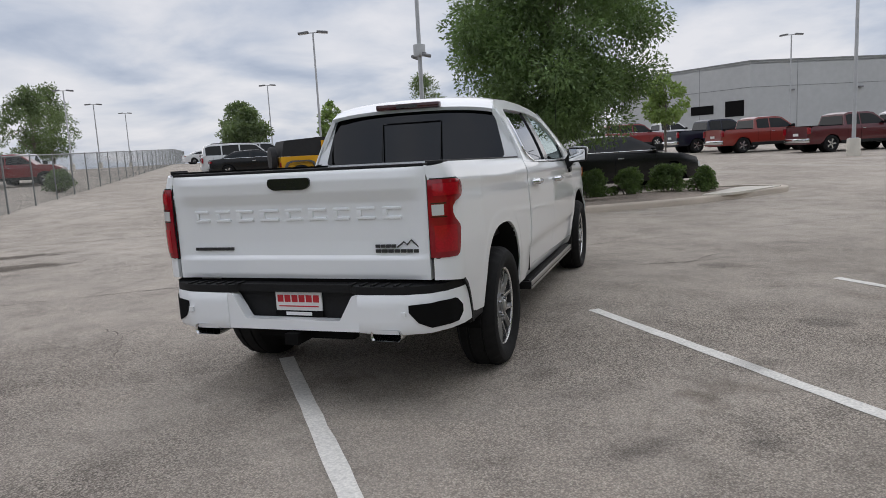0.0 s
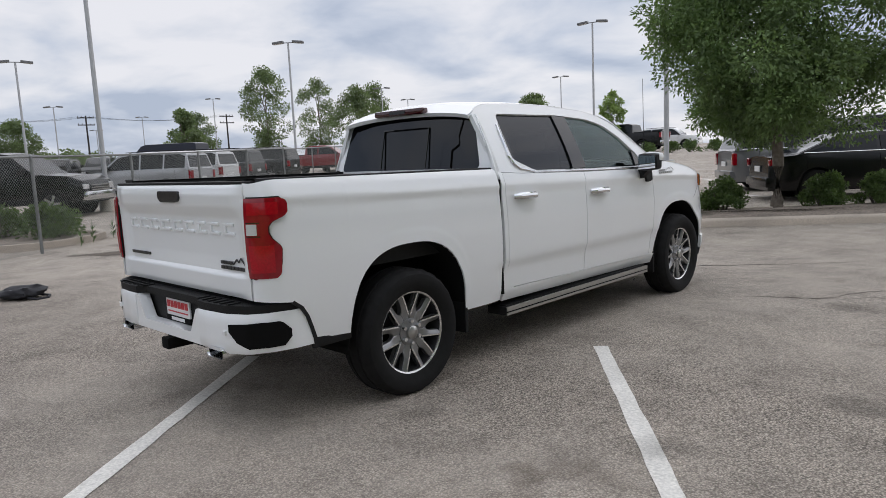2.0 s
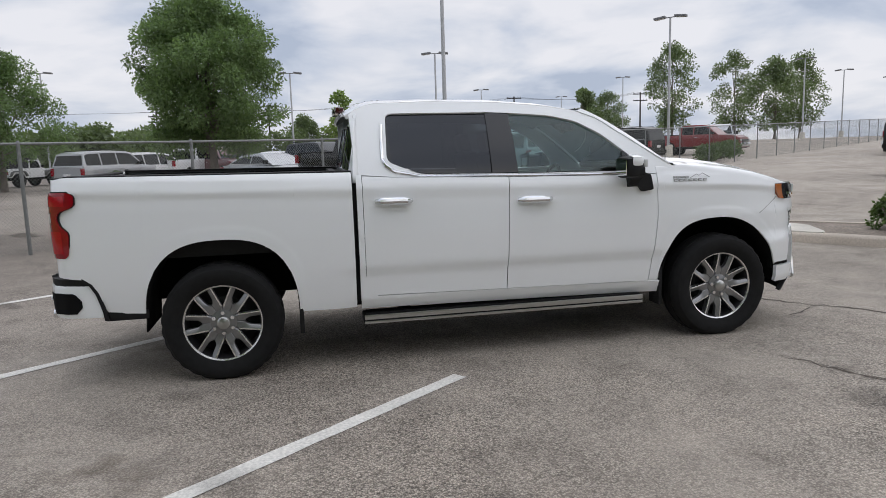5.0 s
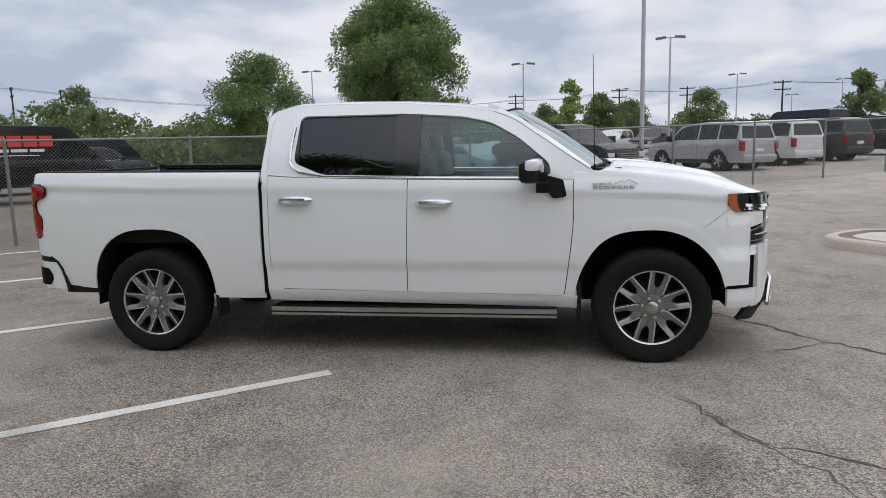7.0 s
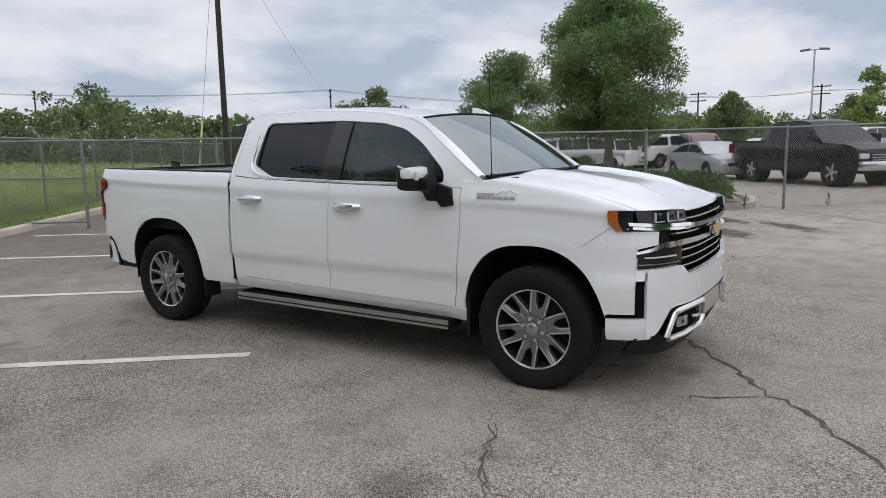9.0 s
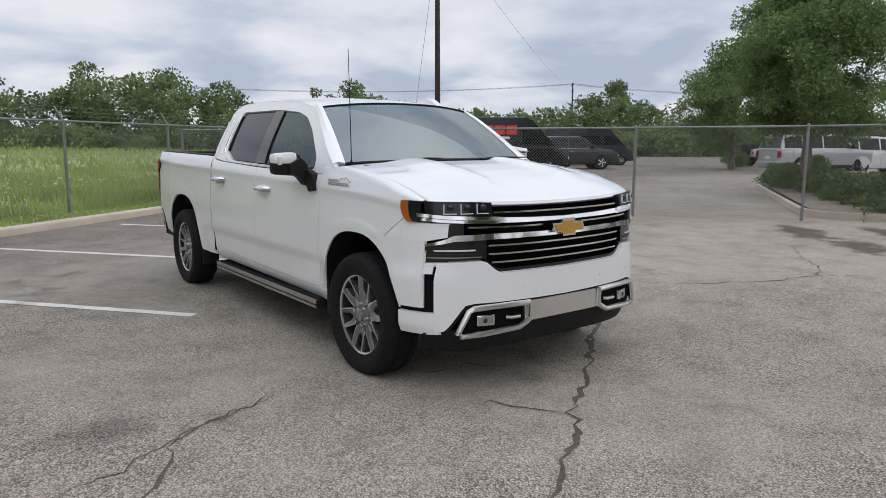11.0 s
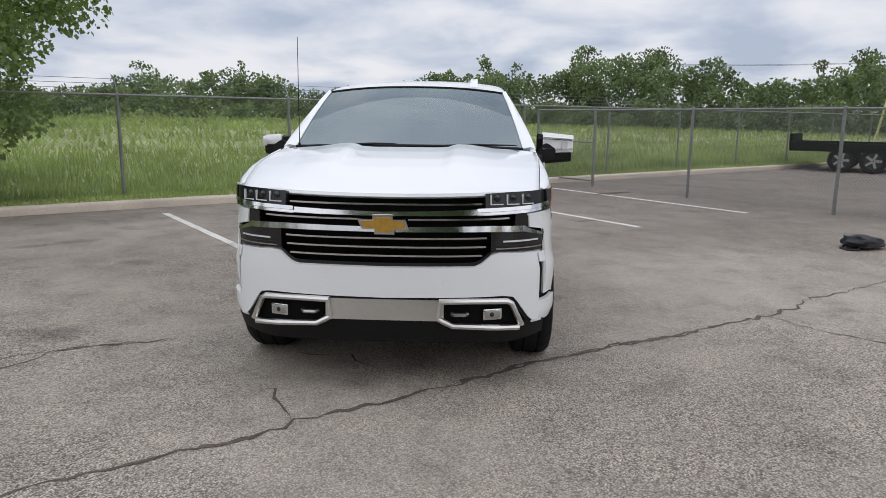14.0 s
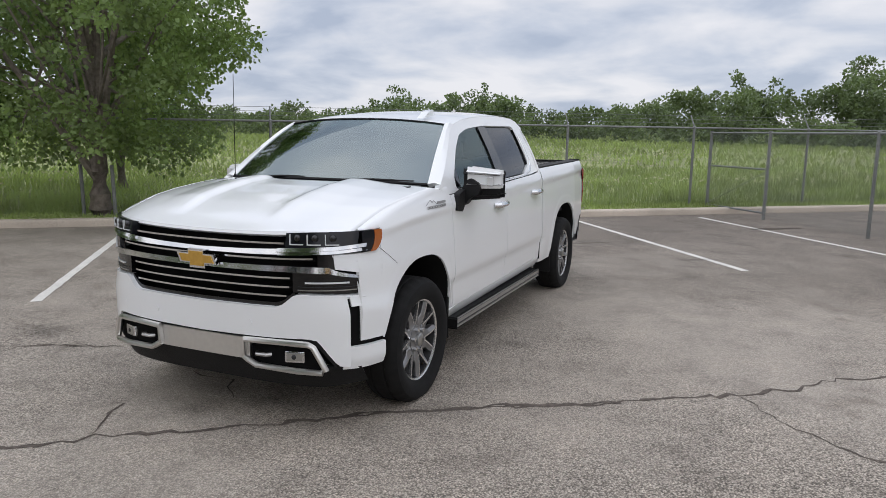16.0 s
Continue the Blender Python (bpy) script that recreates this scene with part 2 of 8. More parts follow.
def asphalt_material():
    """Worn grey chip-seal: pale stones in dark binder, soft stains, pale dust."""
    m = bpy.data.materials.new("worn_asphalt")
    m.use_nodes = True
    nt = m.node_tree
    b = nt.nodes["Principled BSDF"]
    b.inputs["Roughness"].default_value = 0.85
    b.inputs["Specular IOR Level"].default_value = 0.35
    co = nt.nodes.new("ShaderNodeTexCoord")

    def tex(kind, scale, detail=3.0, rough=0.55):
        n = nt.nodes.new(kind)
        n.inputs["Scale"].default_value = scale
        if kind == "ShaderNodeTexNoise":
            n.inputs["Detail"].default_value, n.inputs["Roughness"].default_value = detail, rough
        nt.links.new(co.outputs["Object"], n.inputs["Vector"])
        return n

    def ramp(src, stops):
        r = nt.nodes.new("ShaderNodeValToRGB")
        r.color_ramp.elements[0].position, r.color_ramp.elements[0].color = stops[0][0], (*stops[0][1], 1)
        r.color_ramp.elements[1].position, r.color_ramp.elements[1].color = stops[-1][0], (*stops[-1][1], 1)
        for p, c in stops[1:-1]:
            e = r.color_ramp.elements.new(p)
            e.color = (*c, 1)
        nt.links.new(src, r.inputs["Fac"])
        return r.outputs["Color"]

    def mult(a, c, f=1.0):
        x = nt.nodes.new("ShaderNodeMix")
        x.data_type, x.blend_type = "RGBA", "MULTIPLY"
        x.inputs["Factor"].default_value = f
        nt.links.new(a, x.inputs["A"])
        nt.links.new(c, x.inputs["B"])
        return x.outputs["Result"]
    stones = tex("ShaderNodeTexVoronoi", 104.0)
    grit = tex("ShaderNodeTexVoronoi", 210.0)
    grains = ramp(stones.outputs["Color"], ((0.0, (0.05, 0.045, 0.042)), (0.22, (0.22, 0.205, 0.185)), (0.5, (0.45, 0.425, 0.39)), (0.8, (0.57, 0.54, 0.50)), (1.0, (0.74, 0.705, 0.655))))
    gaps = ramp(stones.outputs["Distance"], ((0.30, (1.12, 1.12, 1.12)), (0.78, (0.38, 0.37, 0.36))))
    sand = ramp(grit.outputs["Color"], ((0.0, (0.66, 0.65, 0.64)), (1.0, (1.30, 1.30, 1.29))))
    smooth = ramp(tex("ShaderNodeTexNoise", 60.0, 5.0, 0.75).outputs["Fac"], ((0.28, (0.29, 0.272, 0.247)), (0.70, (0.53, 0.50, 0.458))))
    bare = tex("ShaderNodeTexNoise", 0.33, 4.0, 0.6)
    cover = nt.nodes.new("ShaderNodeMapRange")
    cover.inputs["From Min"].default_value, cover.inputs["From Max"].default_value = 0.40, 0.62
    cover.inputs["To Min"].default_value, cover.inputs["To Max"].default_value = 0.05, 0.62
    nt.links.new(bare.outputs["Fac"], cover.inputs["Value"])
    rough_part = mult(mult(grains, gaps), sand)
    both = nt.nodes.new("ShaderNodeMix")
    both.data_type = "RGBA"
    nt.links.new(cover.outputs[0], both.inputs["Factor"])
    nt.links.new(rough_part, both.inputs["A"])
    nt.links.new(smooth, both.inputs["B"])
    mid = ramp(tex("ShaderNodeTexNoise", 2.1, 6.0, 0.68).outputs["Fac"], ((0.30, (0.72, 0.71, 0.70)), (0.48, (0.98, 0.98, 0.97)), (0.66, (1.12, 1.11, 1.09))))
    wide = ramp(tex("ShaderNodeTexNoise", 0.13, 4.0).outputs["Fac"], ((0.30, (0.86, 0.845, 0.82)), (0.66, (1.12, 1.12, 1.11))))
    oil = ramp(tex("ShaderNodeTexNoise", 0.62, 4.0, 0.7).outputs["Fac"], ((0.63, (1.0, 1.0, 1.0)), (0.72, (0.66, 0.64, 0.62))))
    # tint by position: darker towards the lot's back, paler towards its front and far -x
    lot_xyz = nt.nodes.new("ShaderNodeSeparateXYZ")
    nt.links.new(co.outputs["Object"], lot_xyz.inputs[0])
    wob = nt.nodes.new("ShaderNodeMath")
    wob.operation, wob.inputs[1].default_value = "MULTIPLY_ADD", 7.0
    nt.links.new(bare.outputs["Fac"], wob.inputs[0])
    nt.links.new(lot_xyz.outputs["Y"], wob.inputs[2])
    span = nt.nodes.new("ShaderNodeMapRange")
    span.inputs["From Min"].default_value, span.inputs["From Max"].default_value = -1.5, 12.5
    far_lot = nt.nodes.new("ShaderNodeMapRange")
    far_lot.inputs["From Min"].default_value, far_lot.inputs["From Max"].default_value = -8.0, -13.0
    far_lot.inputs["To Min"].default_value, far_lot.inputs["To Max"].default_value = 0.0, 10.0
    nt.links.new(lot_xyz.outputs["X"], far_lot.inputs["Value"])
    tone_sum = nt.nodes.new("ShaderNodeMath")
    tone_sum.operation = "ADD"
    nt.links.new(wob.outputs[0], tone_sum.inputs[0])
    nt.links.new(far_lot.outputs[0], tone_sum.inputs[1])
    nt.links.new(tone_sum.outputs[0], span.inputs["Value"])
    lot_tone = ramp(span.outputs[0], ((0.0, (0.595, 0.55, 0.52)), (0.22, (0.725, 0.678, 0.642)), (0.37, (0.91, 0.86, 0.82)), (0.72, (0.965, 0.917, 0.878)), (1.0, (1.05, 0.998, 0.955))))
    col = mult(mult(mult(mult(both.outputs["Result"], mid), wide), oil), lot_tone)
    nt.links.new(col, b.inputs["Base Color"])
    bp = nt.nodes.new("ShaderNodeBump")
    bp.inputs["Strength"].default_value, bp.inputs["Distance"].default_value = 0.9, 0.005
    bp.invert = True
    nt.links.new(stones.outputs["Distance"], bp.inputs["Height"])
    nt.links.new(bp.outputs[0], b.inputs["Normal"])
    return m



def stain_material(name, color, strength):
    """A soft-edged stain: dark in its middle, broken up, clear at its rim."""
    m = bpy.data.materials.new(name)
    m.use_nodes = True
    nt = m.node_tree
    b, out = nt.nodes["Principled BSDF"], nt.nodes["Material Output"]
    b.inputs["Base Color"].default_value, b.inputs["Roughness"].default_value = (*color, 1), 0.8
    tr, mx = nt.nodes.new("ShaderNodeBsdfTransparent"), nt.nodes.new("ShaderNodeMixShader")
    co, ln = nt.nodes.new("ShaderNodeTexCoord"), nt.nodes.new("ShaderNodeVectorMath")
    ln.operation = "LENGTH"
    nt.links.new(co.outputs["Object"], ln.inputs[0])
    ns = nt.nodes.new("ShaderNodeTexNoise")
    ns.inputs["Scale"].default_value, ns.inputs["Detail"].default_value, ns.inputs["Roughness"].default_value = 2.6, 6.0, 0.7
    geo = nt.nodes.new("ShaderNodeNewGeometry")
    nt.links.new(geo.outputs["Position"], ns.inputs["Vector"])
    sub = nt.nodes.new("ShaderNodeMath")
    sub.operation = "MULTIPLY_ADD"
    sub.inputs[1].default_value, sub.inputs[2].default_value = -1.0, 1.0
    nt.links.new(ln.outputs["Value"], sub.inputs[0])
    add = nt.nodes.new("ShaderNodeMath")
    add.operation = "MULTIPLY_ADD"
    add.inputs[1].default_value = 2.4
    nt.links.new(ns.outputs["Fac"], add.inputs[0])
    nt.links.new(sub.outputs[0], add.inputs[2])
    mr = nt.nodes.new("ShaderNodeMapRange")
    mr.inputs["From Min"].default_value, mr.inputs["From Max"].default_value, mr.inputs["To Max"].default_value = 1.35, 2.0, strength
    nt.links.new(add.outputs[0], mr.inputs["Value"])
    edge = nt.nodes.new("ShaderNodeMapRange")
    edge.inputs["From Min"].default_value, edge.inputs["From Max"].default_value = 0.0, 0.25
    nt.links.new(sub.outputs[0], edge.inputs["Value"])
    both = nt.nodes.new("ShaderNodeMath")
    both.operation = "MULTIPLY"
    nt.links.new(mr.outputs[0], both.inputs[0])
    nt.links.new(edge.outputs[0], both.inputs[1])
    nt.links.new(both.outputs[0], mx.inputs[0])
    nt.links.new(tr.outputs[0], mx.inputs[1])
    nt.links.new(b.outputs[0], mx.inputs[2])
    nt.links.new(mx.outputs[0], out.inputs["Surface"])
    return m


M_ASPHALT = asphalt_material()
M_LINE = mat("worn_white_line", (0.70, 0.675, 0.625), 0.8, noise_scale=60, noise_amt=0.22, big_scale=3, big_amt=0.12, bump=0.002, bump_scale=160)
M_KERB = mat("kerb_concrete", (0.53, 0.46, 0.385), 0.85, noise_scale=45, noise_amt=0.16, big_scale=0.9, big_amt=0.2, bump=0.002, bump_scale=120)
M_CONCRETE = mat("pale_concrete", (0.58, 0.545, 0.475), 0.85, noise_scale=40, noise_amt=0.12, big_scale=1.5, big_amt=0.15, bump=0.002, bump_scale=90)
M_CRACK = mat("dark_crack_filler", (0.105, 0.085, 0.07), 0.95, noise_scale=30, noise_amt=0.4, big_scale=3, big_amt=0.3)
M_FIELD = mat("meadow_soil_and_grass", (0.265, 0.30, 0.12), 0.95, noise_scale=2.5, noise_amt=0.4, big_scale=0.16, big_amt=0.45, bump=0.05, bump_scale=6)
M_GRASS = leaf_material("grass_blades", (0.265, 0.335, 0.12), 0.45, 0.12, 0.35)
M_FLOWER = mat("pale_meadow_flowers", (0.50, 0.46, 0.31), 0.8, noise_scale=1.3, noise_amt=0.4)
M_BUSH = leaf_material("bush_leaves", (0.09, 0.14, 0.046), 14, 2.0, 0.6)
M_LEAF = leaf_material("tree_leaves", (0.138, 0.208, 0.084), 3.2, 0.6, 0.55)
M_LEAF2 = leaf_material("far_leaves", (0.135, 0.182, 0.086), 0.55, 0.08, 0.45)
M_BARK = mat("bark", (0.17, 0.145, 0.12), 0.9, noise_scale=14, noise_amt=0.35, big_scale=2, big_amt=0.2, bump=0.015, bump_scale=22)
M_MULCH = mat("mulch", (0.27, 0.225, 0.185), 0.95, noise_scale=30, noise_amt=0.5, big_scale=2, big_amt=0.3, bump=0.02, bump_scale=30)
M_GALV = mat("galvanised_steel", (0.21, 0.218, 0.215), 0.5, metal=0.35, noise_scale=20, noise_amt=0.2, big_scale=1.5, big_amt=0.2)
M_WIRE = mat("fence_wire", (0.17, 0.182, 0.174), 0.5, metal=0.5)
M_POLE = mat("pale_grey_pole_paint", (0.42, 0.43, 0.44), 0.5, noise_scale=6, noise_amt=0.08, big_scale=0.5, big_amt=0.08)
M_FIXTURE = mat("lamp_housing", (0.16, 0.16, 0.165), 0.5, noise_scale=8, noise_amt=0.1)
M_LENS = mat("lamp_lens", (0.5, 0.5, 0.48), 0.25)
M_WOODPOLE = mat("creosoted_pole", (0.035, 0.03, 0.027), 0.85, noise_scale=8, noise_amt=0.3, bump=0.01, bump_scale=15)
M_CABLE = mat("black_cable", (0.02, 0.02, 0.02), 0.7)
M_WHITE = mat("pearl_white_paint", (0.875, 0.89, 0.90), 0.32, metal=0.0, spec=0.5, coat=1.0, noise_scale=900, noise_amt=0.02, big_scale=0.8, big_amt=0.015)
M_BLACKTRIM = mat("black_textured_plastic", (0.011, 0.011, 0.0115), 0.6, spec=0.25, noise_scale=60, noise_amt=0.2, bump=0.0008, bump_scale=500)
M_GLOSSBLACK = mat("gloss_black", (0.006, 0.006, 0.007), 0.12, coat=0.25)
M_CHROME = mat("chrome", (0.70, 0.71, 0.72), 0.12, metal=1.0)
M_SATIN = mat("satin_aluminium", (0.48, 0.48, 0.47), 0.3, metal=1.0, noise_scale=30, noise_amt=0.06)
M_APRON = mat("bright_satin_chrome", (0.72, 0.71, 0.69), 0.28, metal=1.0, noise_scale=30, noise_amt=0.04)
M_SPOKE = mat("grey_wheel_paint", (0.27, 0.27, 0.273), 0.32, metal=0.75, noise_scale=30, noise_amt=0.05)
M_RUBBER = mat("tyre_rubber", (0.009, 0.009, 0.0092), 0.85, spec=0.3, noise_scale=25, noise_amt=0.25, bump=0.001, bump_scale=150)
M_RIM = mat("machined_alloy", (0.72, 0.72, 0.715), 0.26, metal=0.9, noise_scale=40, noise_amt=0.05)
M_RIMDARK = mat("grey_alloy_pocket", (0.028, 0.028, 0.03), 0.5, metal=0.3)
M_DARK = mat("underbody_black", (0.005, 0.005, 0.005), 0.9, spec=0.15)
M_REDLENS = mat("red_lamp_lens", (0.27, 0.002, 0.010), 0.10, coat=0.4, noise_scale=60, noise_amt=0.12)
M_REDBRIGHT = mat("bright_red_lamp", (0.42, 0.003, 0.012), 0.10, coat=0.3, noise_scale=90, noise_amt=0.2)
M_REDDARK = mat("dark_red_lamp_bar", (0.05, 0.004, 0.006), 0.12, coat=0.6)
M_CLEARLENS = mat("clear_lamp_lens", (0.62, 0.62, 0.62), 0.12, coat=1.0)
M_LAMPDARK = mat("smoked_headlamp", (0.012, 0.013, 0.016), 0.16, spec=0.4)
M_LED = mat("white_led_bar", (0.75, 0.77, 0.78), 0.2, coat=1.0)
M_AMBER = mat("amber_marker", (0.42, 0.11, 0.015), 0.15, coat=1.0)
M_GOLD = mat("gold_emblem", (0.62, 0.36, 0.06), 0.3, metal=0.55, coat=0.6, noise_scale=60, noise_amt=0.1)
M_SEAT = mat("dark_grey_leather", (0.05, 0.048, 0.046), 0.6, noise_scale=30, noise_amt=0.15)
M_GLASS_DARK = glass("privacy_glass", (0.05, 0.052, 0.058), 0.0, 0.05, (0.92, 0.95, 1.0))
M_GLASS_TINT = glass("tinted_glass", (0.52, 0.66, 0.65), 0.0, 0.07, (0.85, 1.0, 1.0))
M_GLASS_FRONT = glass("windscreen_glass", (0.15, 0.21, 0.20), 0.0, 0.24, (0.88, 0.98, 1.0))
M_PLATEWHITE = mat("plate_white", (0.75, 0.75, 0.74), 0.4)
M_PLATERED = mat("plate_red", (0.5, 0.02, 0.03), 0.4)
M_BRIGHTMARK = mat("bright_wing_badge", (0.42, 0.42, 0.425), 0.3, metal=0.2)
M_GREYMARK = mat("dark_grey_badge", (0.06, 0.06, 0.062), 0.3, metal=0.5)
M_RED = mat("red_paint", (0.20, 0.012, 0.014), 0.3, coat=0.7)
M_ORANGE_RED = mat("orange_red_paint", (0.22, 0.022, 0.014), 0.3, coat=0.7)
M_MAROON = mat("maroon_paint", (0.085, 0.006, 0.011), 0.3, coat=0.7)
M_BLACKPAINT = mat("black_paint", (0.004, 0.0042, 0.005), 0.22, spec=0.45)
M_GREYPAINT = mat("dark_grey_paint", (0.022, 0.023, 0.026), 0.3, metal=0.2, coat=0.3)
M_SILVER = mat("silver_paint", (0.40, 0.41, 0.42), 0.35, metal=0.45, coat=1.0)
M_STEELGREY = mat("steel_grey_paint", (0.17, 0.172, 0.178), 0.35, metal=0.4, coat=0.8)
M_CARWHITE = mat("white_car_paint", (0.66, 0.67, 0.67), 0.35, coat=1.0)
M_YELLOW = mat("yellow_paint", (0.72, 0.36, 0.012), 0.35, coat=1.0)
M_NAVY = mat("navy_paint", (0.007, 0.010, 0.024), 0.28, spec=0.45)
M_BUILDING = mat("pale_grey_panel_wall", (0.44, 0.45, 0.45), 0.8, noise_scale=1.5, noise_amt=0.05, big_scale=0.1, big_amt=0.06)
M_BAG = mat("black_nylon", (0.014, 0.014, 0.018), 0.7, noise_scale=25, noise_amt=0.3, bump=0.004, bump_scale=40)
M_WEED = mat("weeds", (0.07, 0.13, 0.03), 0.7, noise_scale=6, noise_amt=0.4)

# ---- ground ----
KO, KS, KN = Vector((0.0, -7.3, 0)), Vector((0.782, 0.623, 0)), Vector((0.623, -0.782, 0))


def kerb_pt(s, o, z=0.0):
    """A point s metres along the field's kerb, o metres into the field."""
    p = KO + KS * s + KN * o
    return Vector((p.x, p.y, z))


def build_ground():
    ticks = [0, 1, 2, 3, 4, 5, 6, 7, 8, 9, 10, 11, 12, 13, 14, 15, 16, 17, 18, 20, 22, 25, 28, 32, 37, 43, 52, 62, 74, 90, 110, 140, 190, 280, 450, 800, 1500, 2500]
    axis = sorted({-v for v in ticks} | set(ticks))
    rows = [[(x, y, gz(x, y)) for x in axis] for y in axis]
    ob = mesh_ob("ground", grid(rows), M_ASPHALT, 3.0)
    tagged(ob, "worn pale grey asphalt with exposed stones and dark stains", "ground", kind="structure")


build_ground()


def lot_line(name, a, b, width=0.105):
    """A painted line 4 mm over the asphalt, with ragged ends and edges."""
    a, b = Vector((*a, 0)), Vector((*b, 0))
    d = (b - a).normalized()
    n = Vector((-d.y, d.x, 0))
    count = max(6, int((b - a).length / 0.18))
    rows = []
    for i in range(count + 1):
        p = a.lerp(b, i / count)
        j, k = random.uniform(-0.006, 0.006), random.uniform(-0.006, 0.006)
        rows.append([(q.x, q.y, gz(q.x, q.y) + 0.004) for q in (p - n * (width / 2 + j), p, p + n * (width / 2 + k))])
    ob = mesh_ob(name, grid(rows), M_LINE, 0)
    for poly in ob.data.polygons:
        if poly.normal.z < 0:
            poly.flip()
    tagged(ob, "faded white painted parking line on asphalt", "line", "parking lines", "structure")


for a, b in (((1.385, 1.545), (4.62, -2.52)), ((-0.66, -0.20), (2.62, -4.36)), ((3.58, 3.12), (6.9, -1.0)), ((-2.9, -2.0), (0.3, -6.3)), ((-5.2, -3.85), (-1.95, -8.2)),
             ((5.75, 4.8), (8.95, 0.7)),
             ((-8.2, 20.2), (-5.2, 21.4)), ((-5.6, 24.4), (-2.0, 26.4)), ((-15.4, 32.2), (-9.4, 22.8)), ((-6.4, 20.9), (-3.4, 18.6)), ((-3.4, 15.4), (-0.8, 14.4)), ((9.2, 27.8), (14.0, 24.9)), ((11.4, 31.5), (16.0, 28.5)), ((5.0, 25.4), (9.4, 22.4))):
    lot_line("parking_line", a, b)


def crack_line(pts, width, seed):
    """A ragged dark sealed crack, laid just over the asphalt."""
    rnd = random.Random(seed)
    fine = []
    for a, b in zip(pts, pts[1:]):
        n = max(3, int(math.dist(a, b) / 0.07))
        for i in range(n):
            f = i / n
            fine.append((lerp(a[0], b[0], f) + rnd.gauss(0, 0.02), lerp(a[1], b[1], f) + rnd.gauss(0, 0.02)))
    fine.append(pts[-1])
    rows = []
    for i, p in enumerate(fine):
        q, r = fine[max(i - 1, 0)], fine[min(i + 1, len(fine) - 1)]
        d = Vector((r[0] - q[0], r[1] - q[1]))
        n = Vector((-d.y, d.x)).normalized()
        w = width * 0.62 * rnd.uniform(0.25, 1.45) * min(1, 0.15 + 3 * min(i, len(fine) - 1 - i) / len(fine) + 0.2)
        rows.append([(p[0] + n.x * k * w / 2, p[1] + n.y * k * w / 2, gz(*p) + 0.003) for k in (-1, 1)])
    bm = grid(rows)
    for f in bm.faces:
        f.normal_update()
        if f.normal.z < 0:
            f.normal_flip()
    ob = mesh_ob("asphalt_crack", bm, M_CRACK, 0)
    tagged(ob, "ragged dark crack running through the asphalt", "crack", "asphalt cracks", "structure")


crack_line([(1.9, 6.25), (1.17, 5.68), (0.92, 5.5), (0.55, 5.3), (0.39, 5.08), (0.08, 4.87), (-0.34, 4.55), (-0.83, 4.15), (-1.3, 3.81), (-1.93, 3.45), (-2.47, 3.07), (-2.9, 2.8), (-3.25, 2.5), (-3.5, 2.24), (-3.86, 1.95), (-4.3, 1.65)], 0.05, 1)
crack_line([(-0.34, 4.55), (-0.83, 4.17), (-1.28, 3.83), (-1.93, 3.47), (-2.2, 3.3)], 0.05, 21)
crack_line([(0.39, 5.08), (0.59, 4.86), (0.65, 4.72), (0.72, 4.6)], 0.03, 2)
crack_line([(-2.9, 2.82), (-3.1, 3.1), (-3.2, 3.28), (-3.46, 3.48), (-4.2, 3.85), (-4.75, 3.95), (-5.5, 4.42)], 0.028, 3)
crack_line([(-7.0, 2.6), (-6.2, 3.1), (-5.4, 3.73), (-4.9, 3.95), (-4.25, 4.49)], 0.025, 4)
crack_line([(2.6, 4.75), (2.42, 4.5), (2.3, 4.1), (1.95, 3.94), (1.65, 3.79)], 0.032, 5)
crack_line([(1.46, 3.71), (2.41, 4.19), (3.33, 4.73), (4.6, 5.7)], 0.016, 6)
crack_line([(1.9, 6.25), (2.1, 6.33), (2.9, 6.9), (3.69, 7.51), (6.0, 9.4), (9.0, 11.7)], 0.022, 7)
crack_line([(-14.0, 2.3), (-10.3, 5.2), (-9.38, 5.86), (-7.86, 6.95), (-6.57, 8.3)], 0.06, 8)
crack_line([(-4.3, 1.65), (-5.4, 0.8), (-6.3, 0.1)], 0.022, 9)
crack_line([(-14.0, 10.0), (-8.0, 14.0), (-2.0, 17.6), (6.0, 22.0)], 0.04, 10)
crack_line([(2.2, 10.5), (8.0, 12.6), (14.0, 15.4)], 0.03, 11)
crack_line([(0.1, 4.3), (0.32, 4.05), (0.7, 4.0)], 0.022, 12)
crack_line([(-1.9, -0.6), (-2.6, 0.2), (-3.1, 0.4)], 0.014, 13)
crack_line([(-9.0, 9.5), (-5.6, 12.4), (-3.0, 14.6)], 0.03, 14)


M_STAIN = stain_material("oil_stain", (0.045, 0.04, 0.036), 0.24)
M_DIRT = stain_material("dirt_stain", (0.11, 0.085, 0.062), 0.8)


def stain(x, y, rx, ry, turn, material, label):
    bm = bmesh.new()
    bmesh.ops.create_circle(bm, cap_ends=True, segments=28, radius=1.0)
    ob = mesh_ob("ground_stain", bm, material, 0)
    ob.matrix_basis = pose(x, y, gz(x, y) + 0.006, 0, 0, turn) @ Matrix.Diagonal((rx, ry, 1, 1))
    tagged(ob, label, "stain", "ground stains", "structure")


